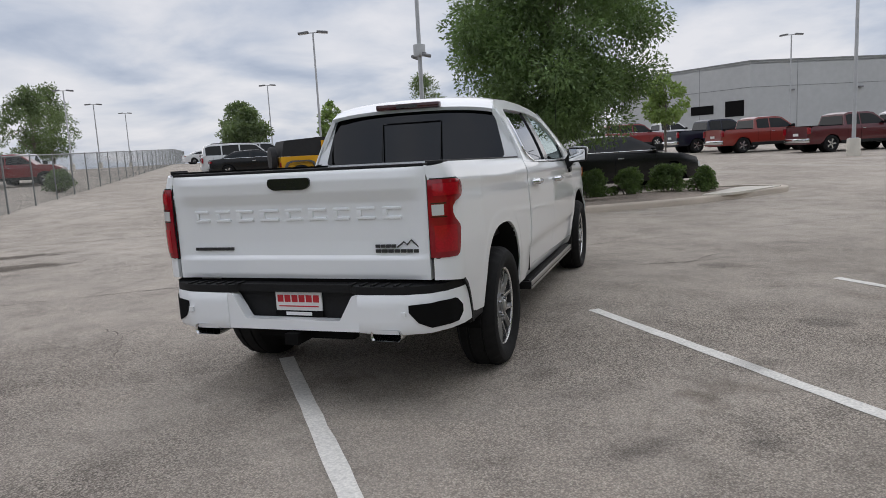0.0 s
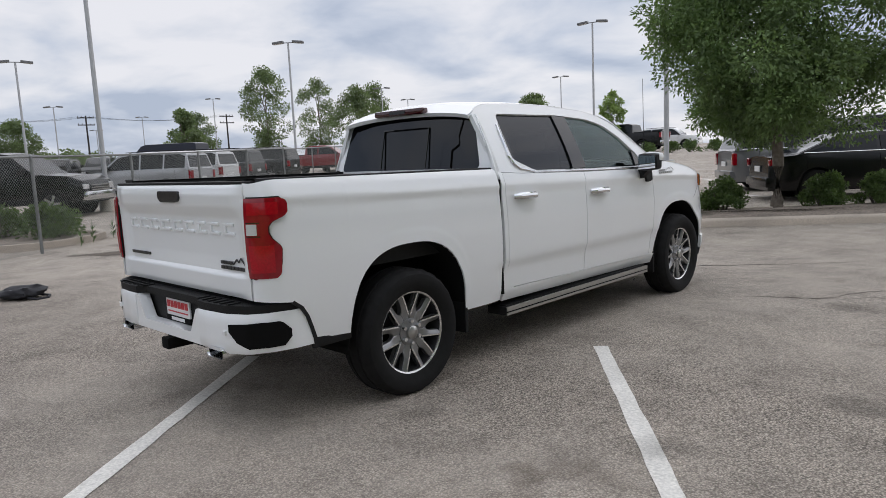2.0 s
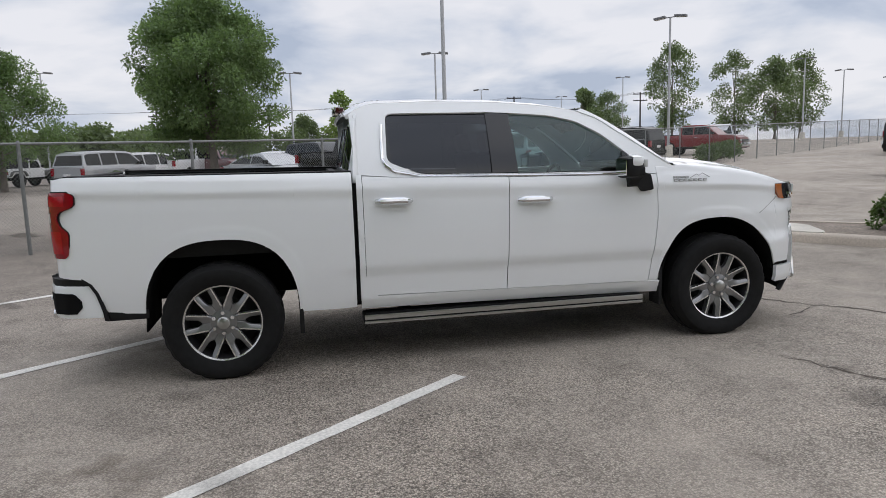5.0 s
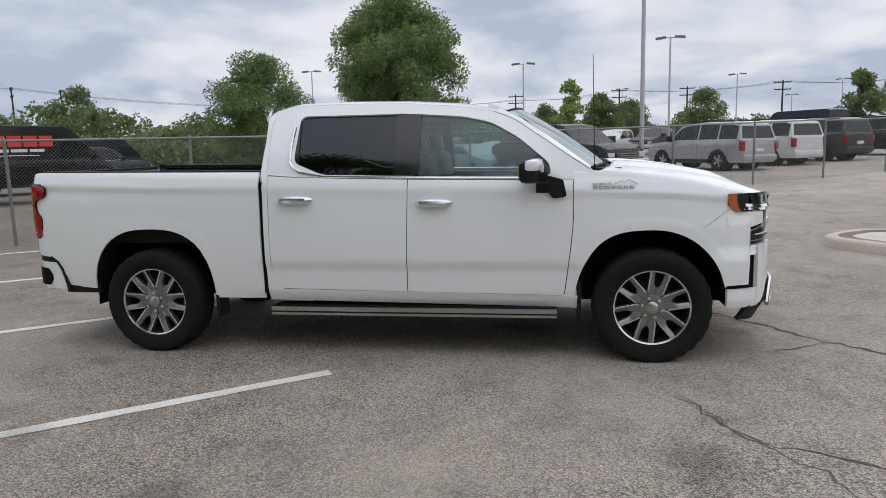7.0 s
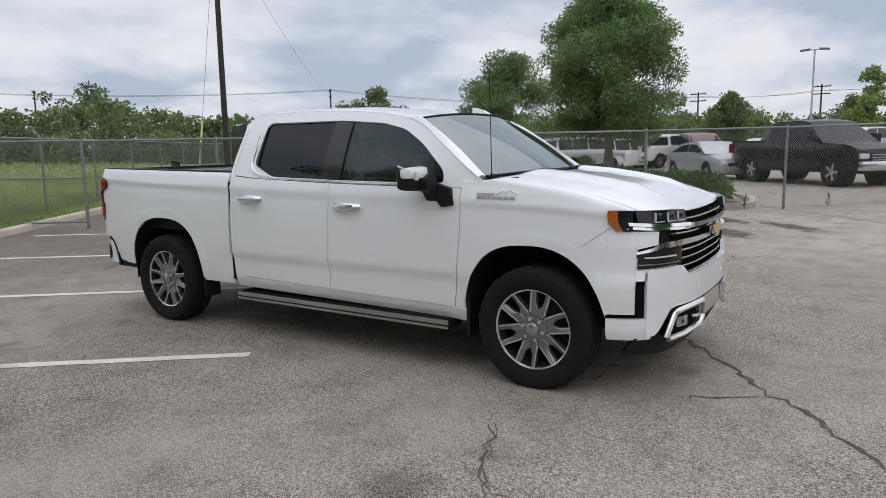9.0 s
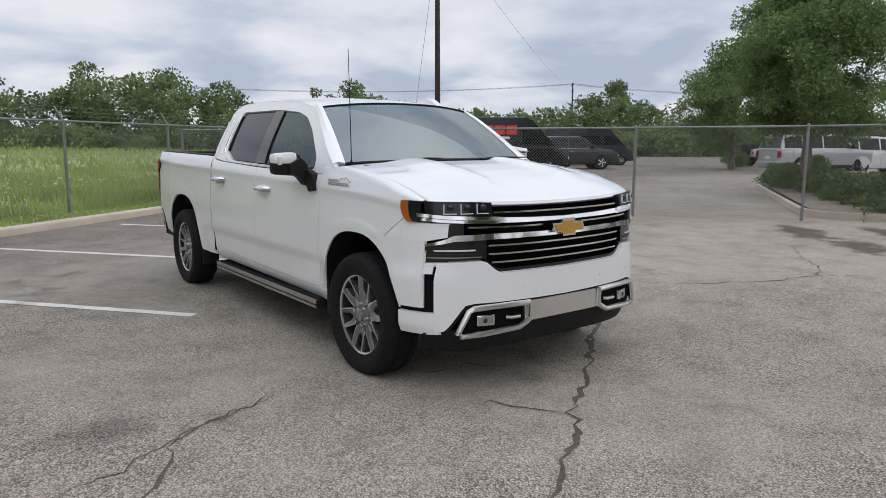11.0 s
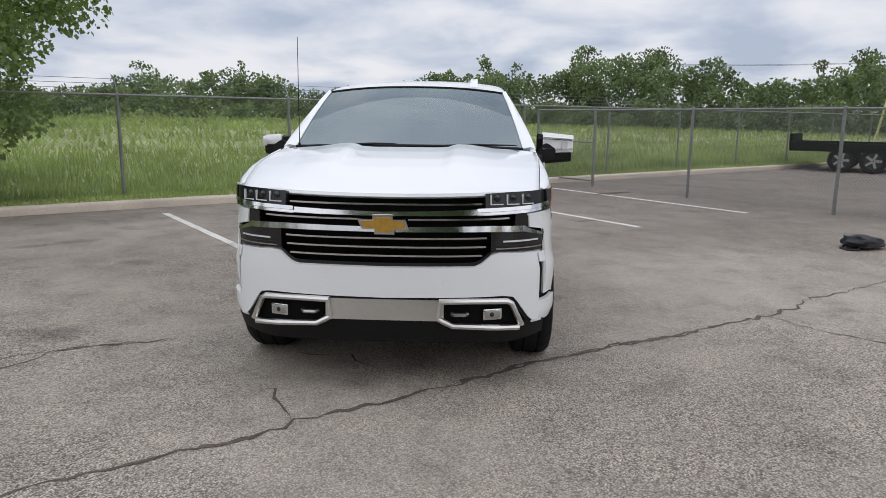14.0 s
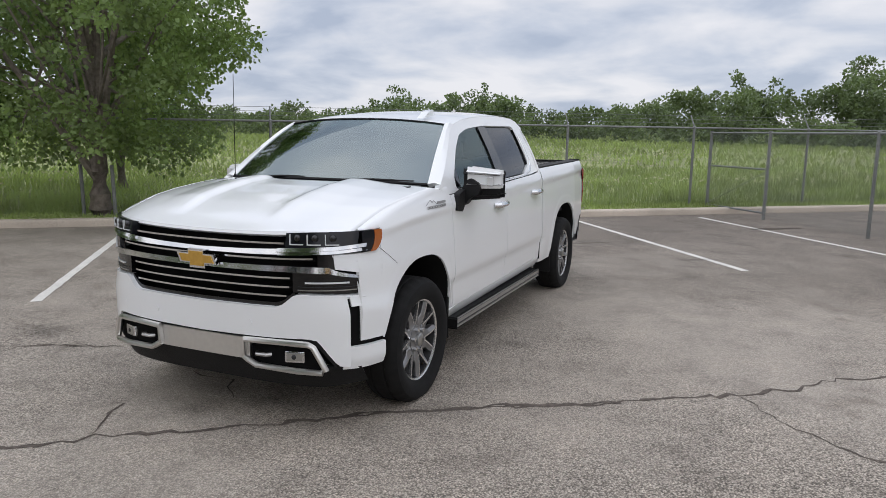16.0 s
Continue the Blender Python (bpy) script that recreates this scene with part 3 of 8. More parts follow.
for sx, sy, rx, ry, turn in ((3.12, 1.3, 0.34, 0.26, 20), (-1.18, 2.38, 0.2, 0.15, 0), (4.1, 1.63, 0.3, 0.16, 30), (4.88, 0.53, 0.4, 0.15, 35), (-2.3, -2.6, 0.5, 0.1, 40), (-0.6, -3.4, 0.6, 0.09, 40), (1.9, -1.3, 0.4, 0.12, 38), (2.5, -1.07, 0.26, 0.2, 70), (2.54, 3.8, 0.38, 0.26, 10),
                             (4.5, 0.13, 0.32, 0.24, 40), (0.05, -0.57, 0.22, 0.18, 15),
                             (1.28, -0.28, 0.22, 0.15, 60), (2.54, 0.11, 0.27, 0.2, 35), (0.15, 4.5, 0.28, 0.2, 80),
                             (0.09, 2.8, 0.4, 0.22, 85)):
    stain(sx, sy, rx, ry, turn, M_STAIN, "dark old oil stain soaked into the asphalt")
for sx, sy, rx, ry, turn in ((-8.6, 2.0, 1.5, 0.5, 40), (-7.6, 3.3, 1.1, 0.45, 35), (-9.6, 2.9, 1.2, 0.4, 42), (-8.8, 4.2, 1.4, 0.35, 38), (-10.0, -5.1, 0.9, 0.35, 30), (-3.4, -6.9, 0.8, 0.2, 38)):
    stain(sx, sy, rx, ry, turn, M_DIRT, "brown washed-out dirt streak on the asphalt")

# ---- kerbs ----
def kerb_run(name, pts, label, width=0.16, height=0.14, closed=False, group=""):
    """A kerb of rounded section along points; the outer face is on the left of the run."""
    sect = [(0.0, -0.05), (0.0, height - 0.045), (0.012, height - 0.015), (0.045, height), (width, height), (width, -0.05)]
    rows = []
    k = len(pts)
    for i, p in enumerate(pts):
        a, b = (pts[i - 1], pts[(i + 1) % k]) if closed else (pts[max(i - 1, 0)], pts[min(i + 1, k - 1)])
        d = Vector((b[0] - a[0], b[1] - a[1])).normalized()
        n = Vector((d.y, -d.x))
        rows.append([(p[0] + n.x * o, p[1] + n.y * o, gz(*p) + z) for o, z in sect])
    if closed:
        rows.append(rows[0])
    ob = mesh_ob(name, grid(rows), M_KERB, 0.9)
    bm = bmesh.new()
    bm.from_mesh(ob.data)
    bmesh.ops.remove_doubles(bm, verts=bm.verts, dist=0.0005)
    bmesh.ops.recalc_face_normals(bm, faces=bm.faces)
    bm.to_mesh(ob.data)
    bm.free()
    tagged(ob, label, "kerb", group, "structure")
    return ob


kerb_run("kerb", [tuple(kerb_pt(s, 0)[:2]) for s in range(-60, 61, 2)], "weathered tan concrete kerb along the meadow's edge")

# meadow behind the kerb
rows = []
for s in [-500, -300, -180, -120, -80, -60, -45] + list(range(-36, 37, 3)) + [45, 60, 80, 120, 180, 300, 500]:
    row = []
    for o in (0.15, 0.5, 1.0, 1.6, 2.4, 3.5, 5, 7, 10, 12, 16, 20, 28, 40, 55, 82, 100, 140, 200, 320, 500):
        z = 0.125 + (0.05 * noise.noise((s * 0.15, o * 0.15, 0)) if o > 1 else 0) + field_rise(o)
        p = kerb_pt(s, o, z)
        row.append((p.x, p.y, z + gz(p.x, p.y)))
    rows.append(row)
bm = grid(rows)
bmesh.ops.recalc_face_normals(bm, faces=bm.faces)
if sum(f.normal.z for f in bm.faces) < 0:
    bmesh.ops.reverse_faces(bm, faces=bm.faces)
tagged(mesh_ob("meadow_ground", bm, M_FIELD, 3.0), "rough green meadow behind the kerb", "meadow", kind="structure")


def grass_patch(name, count, s0, s1, o0, o1, h0, h1, seed, material, label, width=0.012, power=1.0):
    """Many bent blades on the meadow, in one mesh."""
    rnd = random.Random(seed)
    vs, fs = [], []
    for _ in range(count):
        s, o = rnd.uniform(s0, s1), o0 + (o1 - o0) * rnd.random() ** power
        clump = noise.noise((s * 0.5, o * 0.5, 7.0))
        h = rnd.uniform(h0, h1) * (1.0 + 0.5 * clump)
        base = kerb_pt(s, o, 0.11 + field_rise(o))
        base.z += gz(base.x, base.y)
        a, lean = rnd.uniform(0, 6.283), rnd.uniform(0.1, 0.6) * h
        w = Vector((math.cos(a), math.sin(a), 0)) * width * rnd.uniform(0.6, 1.5) * (1 + o * 0.05)
        tip = base + Vector((math.cos(a + 1.3) * lean, math.sin(a + 1.3) * lean, h))
        mid = base.lerp(tip, 0.55) + Vector((0, 0, 0.1 * h))
        i = len(vs)
        vs += [base - w, base + w, mid + w * 0.7, mid - w * 0.7, tip]
        fs += [(i, i + 1, i + 2, i + 3), (i + 3, i + 2, i + 4)]
    me = bpy.data.meshes.new(name)
    me.from_pydata(vs, [], fs)
    me.materials.append(material)
    return tagged(new(name, me), label, "grass", kind="stuff")


grass_patch("verge_grass", 26000, -22, 26, 0.17, 1.6, 0.03, 0.10, 11, M_GRASS, "short green grass along the kerb")
grass_patch("meadow_grass", 60000, -40, 40, 1.2, 16, 0.12, 0.34, 12, M_GRASS, "tall uneven green meadow grass", power=1.5)
grass_patch("far_meadow_grass", 36000, -90, 90, 14, 90, 0.2, 0.5, 13, M_GRASS, "tall green meadow grass in the distance", 0.03)


def flower_patch():
    rnd = random.Random(5)
    vs, fs = [], []
    for _ in range(14000):
        s, o = rnd.uniform(-40, 46), 4 + 30 * rnd.random()
        if noise.noise((s * 0.10, o * 0.25, 2.0)) < 0.04:
            continue
        p = kerb_pt(s, o, 0.11 + field_rise(o) + rnd.uniform(0.2, 0.45))
        p.z += gz(p.x, p.y)
        r = rnd.uniform(0.02, 0.05)
        i = len(vs)
        vs += [p + Vector((-r, 0, 0)), p + Vector((0, -r, 0.01)), p + Vector((r, 0, 0)), p + Vector((0, r, 0.01)), p + Vector((0, 0, r))]
        fs += [(i, i + 1, i + 4), (i + 1, i + 2, i + 4), (i + 2, i + 3, i + 4), (i + 3, i, i + 4)]
    me = bpy.data.meshes.new("meadow_flowers")
    me.from_pydata(vs, [], fs)
    me.materials.append(M_FLOWER)
    tagged(new("meadow_flowers", me), "pale cream wild flowers in the meadow", "flowers", kind="stuff")


flower_patch()


# ---- planted islands ----
def island(pts, label, mulch_label, nose=()):
    """A kerbed island with a mulch bed; the points go round it clockwise."""
    ring = rounded(pts, 1.2, 5)
    kerb_run("kerb_island", ring, label, closed=True)
    c = Vector((sum(p[0] for p in ring) / len(ring), sum(p[1] for p in ring) / len(ring)))
    rows = []
    for f, dz in ((0.0, 0.16), (0.5, 0.16), (0.93, 0.11)):
        rows.append([(lerp(c.x, p[0], f), lerp(c.y, p[1], f), gz(*p) + dz) for p in ring + ring[:1]])
    bm = grid(rows)
    bmesh.ops.recalc_face_normals(bm, faces=bm.faces)
    if sum(f.normal.z for f in bm.faces) < 0:
        bmesh.ops.reverse_faces(bm, faces=bm.faces)
    tagged(mesh_ob("mulch_bed", bm, M_MULCH, 3.0), mulch_label, "mulch", kind="structure")


island([(-4.45, 6.55), (-5.3, 7.7), (3.2, 14.6), (4.9, 14.2), (2.4, 11.15), (0.2, 9.75)], "tan concrete kerb round a planted island", "brown mulch bed between low bushes")
island([(-11.0, 1.0), (-11.9, 3.0), (-14.6, 2.6), (-21.6, -3.6), (-20.2, -5.2)], "tan concrete kerb round a hedge island behind the wire fence", "brown mulch bed under the hedge")
island([(-29.5, -8.2), (-31.5, -6.0), (-38.0, -10.5), (-37.0, -12.5)], "tan concrete kerb round a small far island", "brown mulch bed")

# pale concrete nose of the near island
bm = prism(rounded([(2.5, 11.6), (3.5, 13.9), (4.5, 13.9), (3.2, 12.0)], 0.3, 4), gz(3.6, 13.2) + 0.10, gz(3.6, 13.2) + 0.155, "z")
tagged(mesh_ob("island_nose", bm, M_CONCRETE, 0.6), "pale concrete tip of the island", "concrete", kind="structure")
bm = prism(rounded([(-4.2, 6.95), (-4.75, 7.6), (-3.7, 8.35), (-2.6, 7.85)], 0.3, 4), 0.10, 0.185, "z")
tagged(mesh_ob("island_nose", bm, M_CONCRETE, 0.6), "pale concrete tip of the island", "concrete", kind="structure")


# ---- wire fences ----
def wire_mesh(width, height, cell=0.07, r=0.0022):
    """One woven wire panel, in the local x-z plane, starting at the origin."""
    bm = bmesh.new()

    def strand(x0, z0, x1, z1, off):
        bm_tube(bm, (x0, off, z0), (x1, off, z1), r, n=3, caps=False)
    k = -height
    while k < width:
        a, b = max(k, 0.0), min(k + height, width)
        if b > a + 0.01:
            strand(a, a - k, b, b - k, 0.002)
            strand(a, height - (a - k), b, height - (b - k), -0.002)
        k += cell
    return bm


MESHES = {}


def fence_run(pts, height, label, arms=False, rail=True, base=0.0, group="wire fences", post_r=0.03, cell=0.07, lean=1.0):
    """A wire fence through its posts: posts, top rails, wire panels, and barbed arms and strands where it has them."""
    f = thing("chain_link_fence", label, "fence", group)
    for i, p in enumerate(pts):
        z = gz(*p) + base
        bm = bmesh.new()
        bm_tube(bm, (0, 0, 0), (0, 0, height), post_r, n=10)
        bm_tube(bm, (0, 0, height), (0, 0, height + 0.03), post_r * 1.15, post_r * 0.5, n=10)
        po = part("post", bm, M_GALV, f)
        po.location = (p[0], p[1], z)
        if arms:
            bm = bmesh.new()
            bm_tube(bm, (0, 0, height), (0.17 * lean, 0, height + 0.27), 0.018, 0.014, n=6)
            arm = part("barbed_wire_arm", bm, M_GALV, f)
            q = pts[min(i + 1, len(pts) - 1)] if i + 1 < len(pts) else pts[i]
            o = pts[i - 1] if i else pts[i]
            ang = math.atan2(q[1] - o[1], q[0] - o[0])
            arm.location, arm.rotation_euler = (p[0], p[1], z), (0, 0, ang - math.pi / 2)
    for a, b in zip(pts, pts[1:]):
        A, B = Vector((*a, gz(*a) + base)), Vector((*b, gz(*b) + base))
        d = B - A
        w = d.length
        key = (round(w, 1), height, cell)
        if key not in MESHES:
            me = bpy.data.meshes.new("wire_panel")
            b2 = wire_mesh(w, height - 0.05, cell)
            b2.to_mesh(me)
            b2.free()
            me.materials.append(M_WIRE)
            MESHES[key] = me
        pn = tagged(new("wire_panel", MESHES[key]), kind="stuff")
        pn.parent = f
        pn.matrix_basis = Matrix.LocRotScale(A + Vector((0, 0, 0.03)), Euler((0, -math.asin(d.z / w), math.atan2(d.y, d.x))), None)
        if rail:
            bm = bmesh.new()
            bm_tube(bm, A + Vector((0, 0, height - 0.02)), B + Vector((0, 0, height - 0.02)), 0.021, n=8)
            part("top_rail", bm, M_GALV, f)
        if arms:
            n = Vector((d.y, -d.x, 0)).normalized() * lean
            for k in range(3):
                g = (k + 1) / 3
                bm = bmesh.new()
                bm_tube(bm, A + n * 0.17 * g + Vector((0, 0, height + 0.26 * g)), B + n * 0.17 * g + Vector((0, 0, height + 0.26 * g)), 0.004, n=4)
                part("barbed_wire", bm, M_WIRE, f)
    return f


field_posts = [tuple(kerb_pt(0.42 + 3.22 * k, 0.95)[:2]) for k in range(-14, 12)]
fence_run(field_posts, 1.83, "galvanised chain-link fence with barbed wire along the meadow", arms=True, base=0.12, lean=1.0)
fence_way = Vector((-0.600, 0.800))
near_posts = [tuple(Vector((-8.45, -1.42)) - fence_way * 3.02 * k) for k in (2, 1)]
near_posts += [tuple(Vector((-8.5, -1.45)) + Vector((-0.580, 0.815)) * 3.15 * k) for k in range(32)]
fence_run(near_posts[:8], 1.83, "galvanised chain-link fence dividing the two lots", cell=0.06)
fence_run(near_posts[7:], 1.8, "galvanised chain-link fence running away beside the lot", cell=0.09, post_r=0.026)
# gate leaf between the meadow fence and the dividing fence
gate = thing("fence_gate", "grey steel pipe gate leaf with a chain-link infill", "gate")
ga, gb = Vector((-1.98, -10.0, 0.12)), Vector((-3.2, -8.45, 0.0))
for p in (ga, gb):
    bm = bmesh.new()
    bm_tube(bm, p, (p.x, p.y, 1.86), 0.035, n=10)
    part("post", bm, M_GALV, gate)
for h in (0.08, 1.0, 1.76):
    bm = bmesh.new()
    bm_tube(bm, (ga.x, ga.y, h + 0.06), (gb.x, gb.y, h + 0.06), 0.02, n=8)
    part("rail", bm, M_GALV, gate)
bm = bmesh.new()
bm_tube(bm, (ga.x, ga.y, 0.16), (gb.x, gb.y, 1.03), 0.008, n=6)
part("brace", bm, M_GALV, gate)
bm = wire_mesh((gb - ga).length, 1.7)
pn = tagged(part("wire_panel", bm, M_WIRE, gate, smooth=0), kind="stuff")
pn.matrix_basis = Matrix.LocRotScale((ga.x, ga.y, 0.12), Euler((0, 0, math.atan2(gb.y - ga.y, gb.x - ga.x))), None)
fence_run([(-3.2, -8.45), near_posts[0]], 1.83, "short chain-link panel beside the gate", cell=0.06, post_r=0.024)


# ---- lamp poles ----
def lamp_pole(x, y, top, heads=2, turn=0.0, base_h=0.75, cameras=False):
    z = gz(x, y)
    t = thing("lamp_pole", "pale grey lamp pole with flat heads on concrete base" if not cameras else "pale grey lamp pole carrying two camera boxes", "lamp pole", "car park lamps", m=pose(x, y, z, 0, 0, turn))
    h = top - z
    bm = bmesh.new()
    bm_lathe(bm, [(0.0, base_h), (0.25, base_h), (0.27, base_h - 0.03), (0.28, -0.1)], n=20)
    for v in bm.verts:
        v.co = Vector((v.co.y, v.co.z, v.co.x))
    bmesh.ops.recalc_face_normals(bm, faces=bm.faces)
    part("concrete_base", bm, M_CONCRETE, t, "round pale concrete base")
    bm = bmesh.new()
    bm_tube(bm, (0, 0, base_h), (0, 0, h - 0.12), 0.085, 0.06, n=12)
    bm_box(bm, -0.16, 0.16, -0.16, 0.16, base_h, base_h + 0.03)
    part("pole", bm, M_POLE, t)
    bm = bmesh.new()
    bm_tube(bm, (-0.55, 0, h - 0.1), (0.55, 0, h - 0.1), 0.03, n=8)
    part("crossbar", bm, M_FIXTURE, t)
    for sgn in (-1, 1)[:heads]:
        m = Matrix.Translation((sgn * 0.66, 0, h - 0.08)) @ Euler((0, sgn * radians(6), 0)).to_matrix().to_4x4()
        head = part("lamp_head", box(-0.36, 0.36, -0.2, 0.2, -0.07, 0.07, 0.03, m), M_FIXTURE, t)
        part("lens", box(-0.26, 0.26, -0.15, 0.15, -0.085, -0.068, 0.0, m), M_LENS, head)
    if cameras:
        part("camera_box", box(-0.14, 0.14, -0.16, 0.16, 4.5, 4.9, 0.02), M_POLE, t)
        for sgn in (-1, 1):
            bm = bmesh.new()
            bm_tube(bm, (sgn * 0.1, 0, 4.62), (sgn * 0.28, 0.05, 4.58), 0.02, n=6)
            bm_tube(bm, (sgn * 0.26, -0.1, 4.52), (sgn * 0.32, 0.2, 4.48), 0.06, n=10)
            part("camera", bm, M_FIXTURE, t)


lamp_pole(-20.65, 6.2, 10.4, turn=20)
lamp_pole(-6.4, 18.6, 9.9, turn=-25, cameras=True)
for x, y, top, turn in ((-35.0, 23.8, 9.35, 40), (-47.2, 11.2, 8.85, 75), (-21.6, 39.0, 10.0, 15), (-56.5, 0.3, 8.5, 90), (-60.6, 54.3, 10.1, 45), (-69.1, 66.7, 9.8, 45), (-46.2, 71.5, 10.7, 20), (9.3, 30.2, 10.6, 0),
                        (12.1, 69.9, 10.6, 5), (-84.0, 88.0, 10.4, 45), (-84.5, 24.8, 9.27, 60), (-64.9, -22.0, 9.6, 90), (-115.5, 48.2, 10.5, 60), (-88.3, 46.9, 11.1, 60), (-97.0, 61.7, 10.6, 60), (-113.7, 13.9, 10.1, 80), (-118.4, 41.6, 8.5, 70)):
    lamp_pole(x, y, top, turn=turn)

# ---- the white pickup truck: origin on the ground under the rear axle, nose towards +y ----
WHEELBASE = 3.745
# wheel arches: centre y, foot z, half length, height, powers behind and ahead of the centre
ARCHES = ((0.015, 0.40, 0.503, 0.561, 2.6, 2.6), (3.746, 0.40, 0.485, 0.532, 2.8, 2.1))
SHOULDER = [(-1.03, 1.318), (-0.05, 1.283), (0.7, 1.267), (2.0, 1.235), (3.27, 1.21), (3.9, 1.186), (4.3, 1.15)]


def nose_y(x):
    """Plan line of the front end."""
    return 3.9 + 0.742 * max(0.0, 1 - min(abs(x) / 0.997, 1.0) ** 3.4) ** (1 / 3.4)


def nose_x(y):
    f = max(0.0, min(1.0, (y - 3.9) / 0.742))
    return 0.997 * (1 - f ** 3.4) ** (1 / 3.4)


def bulge(z):
    """The bumper is broader than the wings above it."""
    f = max(0.0, min(1.0, (0.83 - z) / 0.13))
    return 1 + 0.028 * f * f * (3 - 2 * f)


def arch_reach(y, z, arch):
    """How far a place lies outside an arch's edge, in metres (less than 0: inside)."""
    cy, cz, a, h, p0, p1 = arch
    q = p0 if y < cy else p1
    u, v = abs(y - cy) / a, max(z - cz, 0.0) / h
    return ((u ** q + v ** q) ** (1 / q) - 1) * 0.5


def smooth01(f):
    f = max(0.0, min(1.0, f))
    return f * f * (3 - 2 * f)


def side_x(y, z):
    """Half width of the body at a height."""
    s = curve_at(SHOULDER, y)
    upper = [(0.95, 0.986), (s - 0.13, 0.975), (s - 0.05, 0.9670), (s - 0.012, 0.9745), (s, 0.9725), (s + 0.03, 0.962), (s + 0.07, 0.948), (s + 0.10, 0.931), (s + 0.14, 0.895)]
    door = [(0.36, 0.885), (0.42, 0.925), (0.48, 0.952), (0.56, 0.957), (0.655, 0.964), (0.70, 0.984), (0.76, 0.987)]
    plain = [(0.36, 0.94), (0.44, 0.953), (0.52, 0.965), (0.62, 0.976), (0.72, 0.983), (0.82, 0.986)]
    k = smooth01((y - 0.75) / 0.25) * (1 - smooth01((y - 3.15) / 0.2))
    x = lerp(curve_at(plain + upper, z), curve_at(door + upper, z), k)
    for arch in ARCHES:
        d = arch_reach(y, z, arch)
        if d > -0.08 and abs(y - arch[0]) < 0.75:
            top = smooth01((z - 0.66) / 0.16)
            x += 0.0022 * (1 - smooth01((d - 0.055) / 0.035)) * top
            x += 0.006 * (1 - smooth01(d / 0.10)) * (1 - top)
    x -= 0.997 - nose_x(y)
    if y > 4.0:
        x *= lerp(1.0, bulge(z), smooth01((y - 4.0) / 0.25))
    if y < -0.45:
        x -= 0.018 * min(1.0, (-0.45 - y) / 0.40)
    if y < -0.885:
        q = min(1.0, (-0.885 - y) / 0.14)
        x -= 0.128 * (1 - math.sqrt(max(0.0, 1 - q * q)))
    return x


def arch_bottom(y, low):
    z = low
    for cy, cz, a, h, p0, p1 in ARCHES:
        if abs(y - cy) < a:
            q = p0 if y < cy else p1
            z = max(z, cz + h * (1 - (abs(y - cy) / a) ** q) ** (1 / q))
    return z


def samples(a, b, n, dense=()):
    """Stations from a to b, closer round the given places."""
    out = [lerp(a, b, i / n) for i in range(n + 1)]
    for c, w in dense:
        out += [c + k * w for k in (-1, -0.6, -0.35, -0.2, -0.1, -0.04, 0, 0.04, 0.1, 0.2, 0.35, 0.6, 1) if a < c + k * w < b]
    return sorted(set(round(v, 4) for v in out))


def bonnet_z(x, y):
    z = curve_at([(3.36, 1.372), (3.55, 1.378), (3.8, 1.358), (4.05, 1.322), (4.25, 1.283), (4.42, 1.232), (4.54, 1.192), (4.62, 1.166)], y)
    a = abs(x)
    z -= 0.030 * (a / 0.86) ** 3 * max(0.15, min(1.0, (4.62 - y) / 0.8))
    fade = max(0.0, min(1.0, (4.5 - y) / 0.25))
    z += 0.019 * fade * smooth01((a - 0.30) / 0.06) * max(0.0, min(1.0, (0.62 - a) / 0.18))
    z -= 0.006 * fade * max(0.0, min(1.0, (0.32 - a) / 0.1))
    z -= 0.016 * max(0.0, 1 - (a / 0.62) ** 2) * smooth01((y - 4.25) / 0.3)
    return z


def bonnet_edge(y):
    """Outer edge of the bonnet: half width and height."""
    f = max(0.0, min(1.0, (y - 3.39) / 0.997))
    x = lerp(0.916, 0.872, f * f)
    return x, bonnet_z(x, lerp(3.50, 4.62, f))


def side_panel(name, truck, sgn, ys, zb, zt, shift=None, n=26, label=""):
    """A body panel on one side, from a lower edge zb(y) to an upper edge zt(y)."""
    rows = []
    for y in ys:
        row = []
        lo, hi = zb(y), zt(y)
        for k in range(n + 1):
            z = lerp(lo, hi, k / n)
            yy = y + (shift(y, z) if shift else 0)
            row.append((sgn * side_x(yy, z), yy, z))
        rows.append(row)
    bm = grid(rows)
    if sgn > 0:
        bmesh.ops.reverse_faces(bm, faces=bm.faces)
    ob = part(name, bm, M_WHITE, truck, label, smooth=0.9)
    bm2 = bmesh.new()
    bm2.from_mesh(ob.data)
    out = sum(f.normal.x * sgn for f in bm2.faces)
    if out < 0:
        bmesh.ops.reverse_faces(bm2, faces=bm2.faces)
        bm2.to_mesh(ob.data)
    bm2.free()
    return thick(ob, 0.022)


def glass_x(z):
    """Half width of the cabin above the belt."""
    return 0.938 - 0.10 * max(0, z - 1.28) - 0.46 * max(0, z - 1.30) ** 1.35


CAB_TOP = [(0.93, 1.775), (0.99, 1.828), (1.1, 1.858), (1.5, 1.867), (2.0, 1.854), (2.4, 1.820), (2.65, 1.775), (2.8, 1.718), (2.95, 1.612), (3.15, 1.475), (3.36, 1.335)]


def cab_top(y):
    return curve_at(CAB_TOP, y)


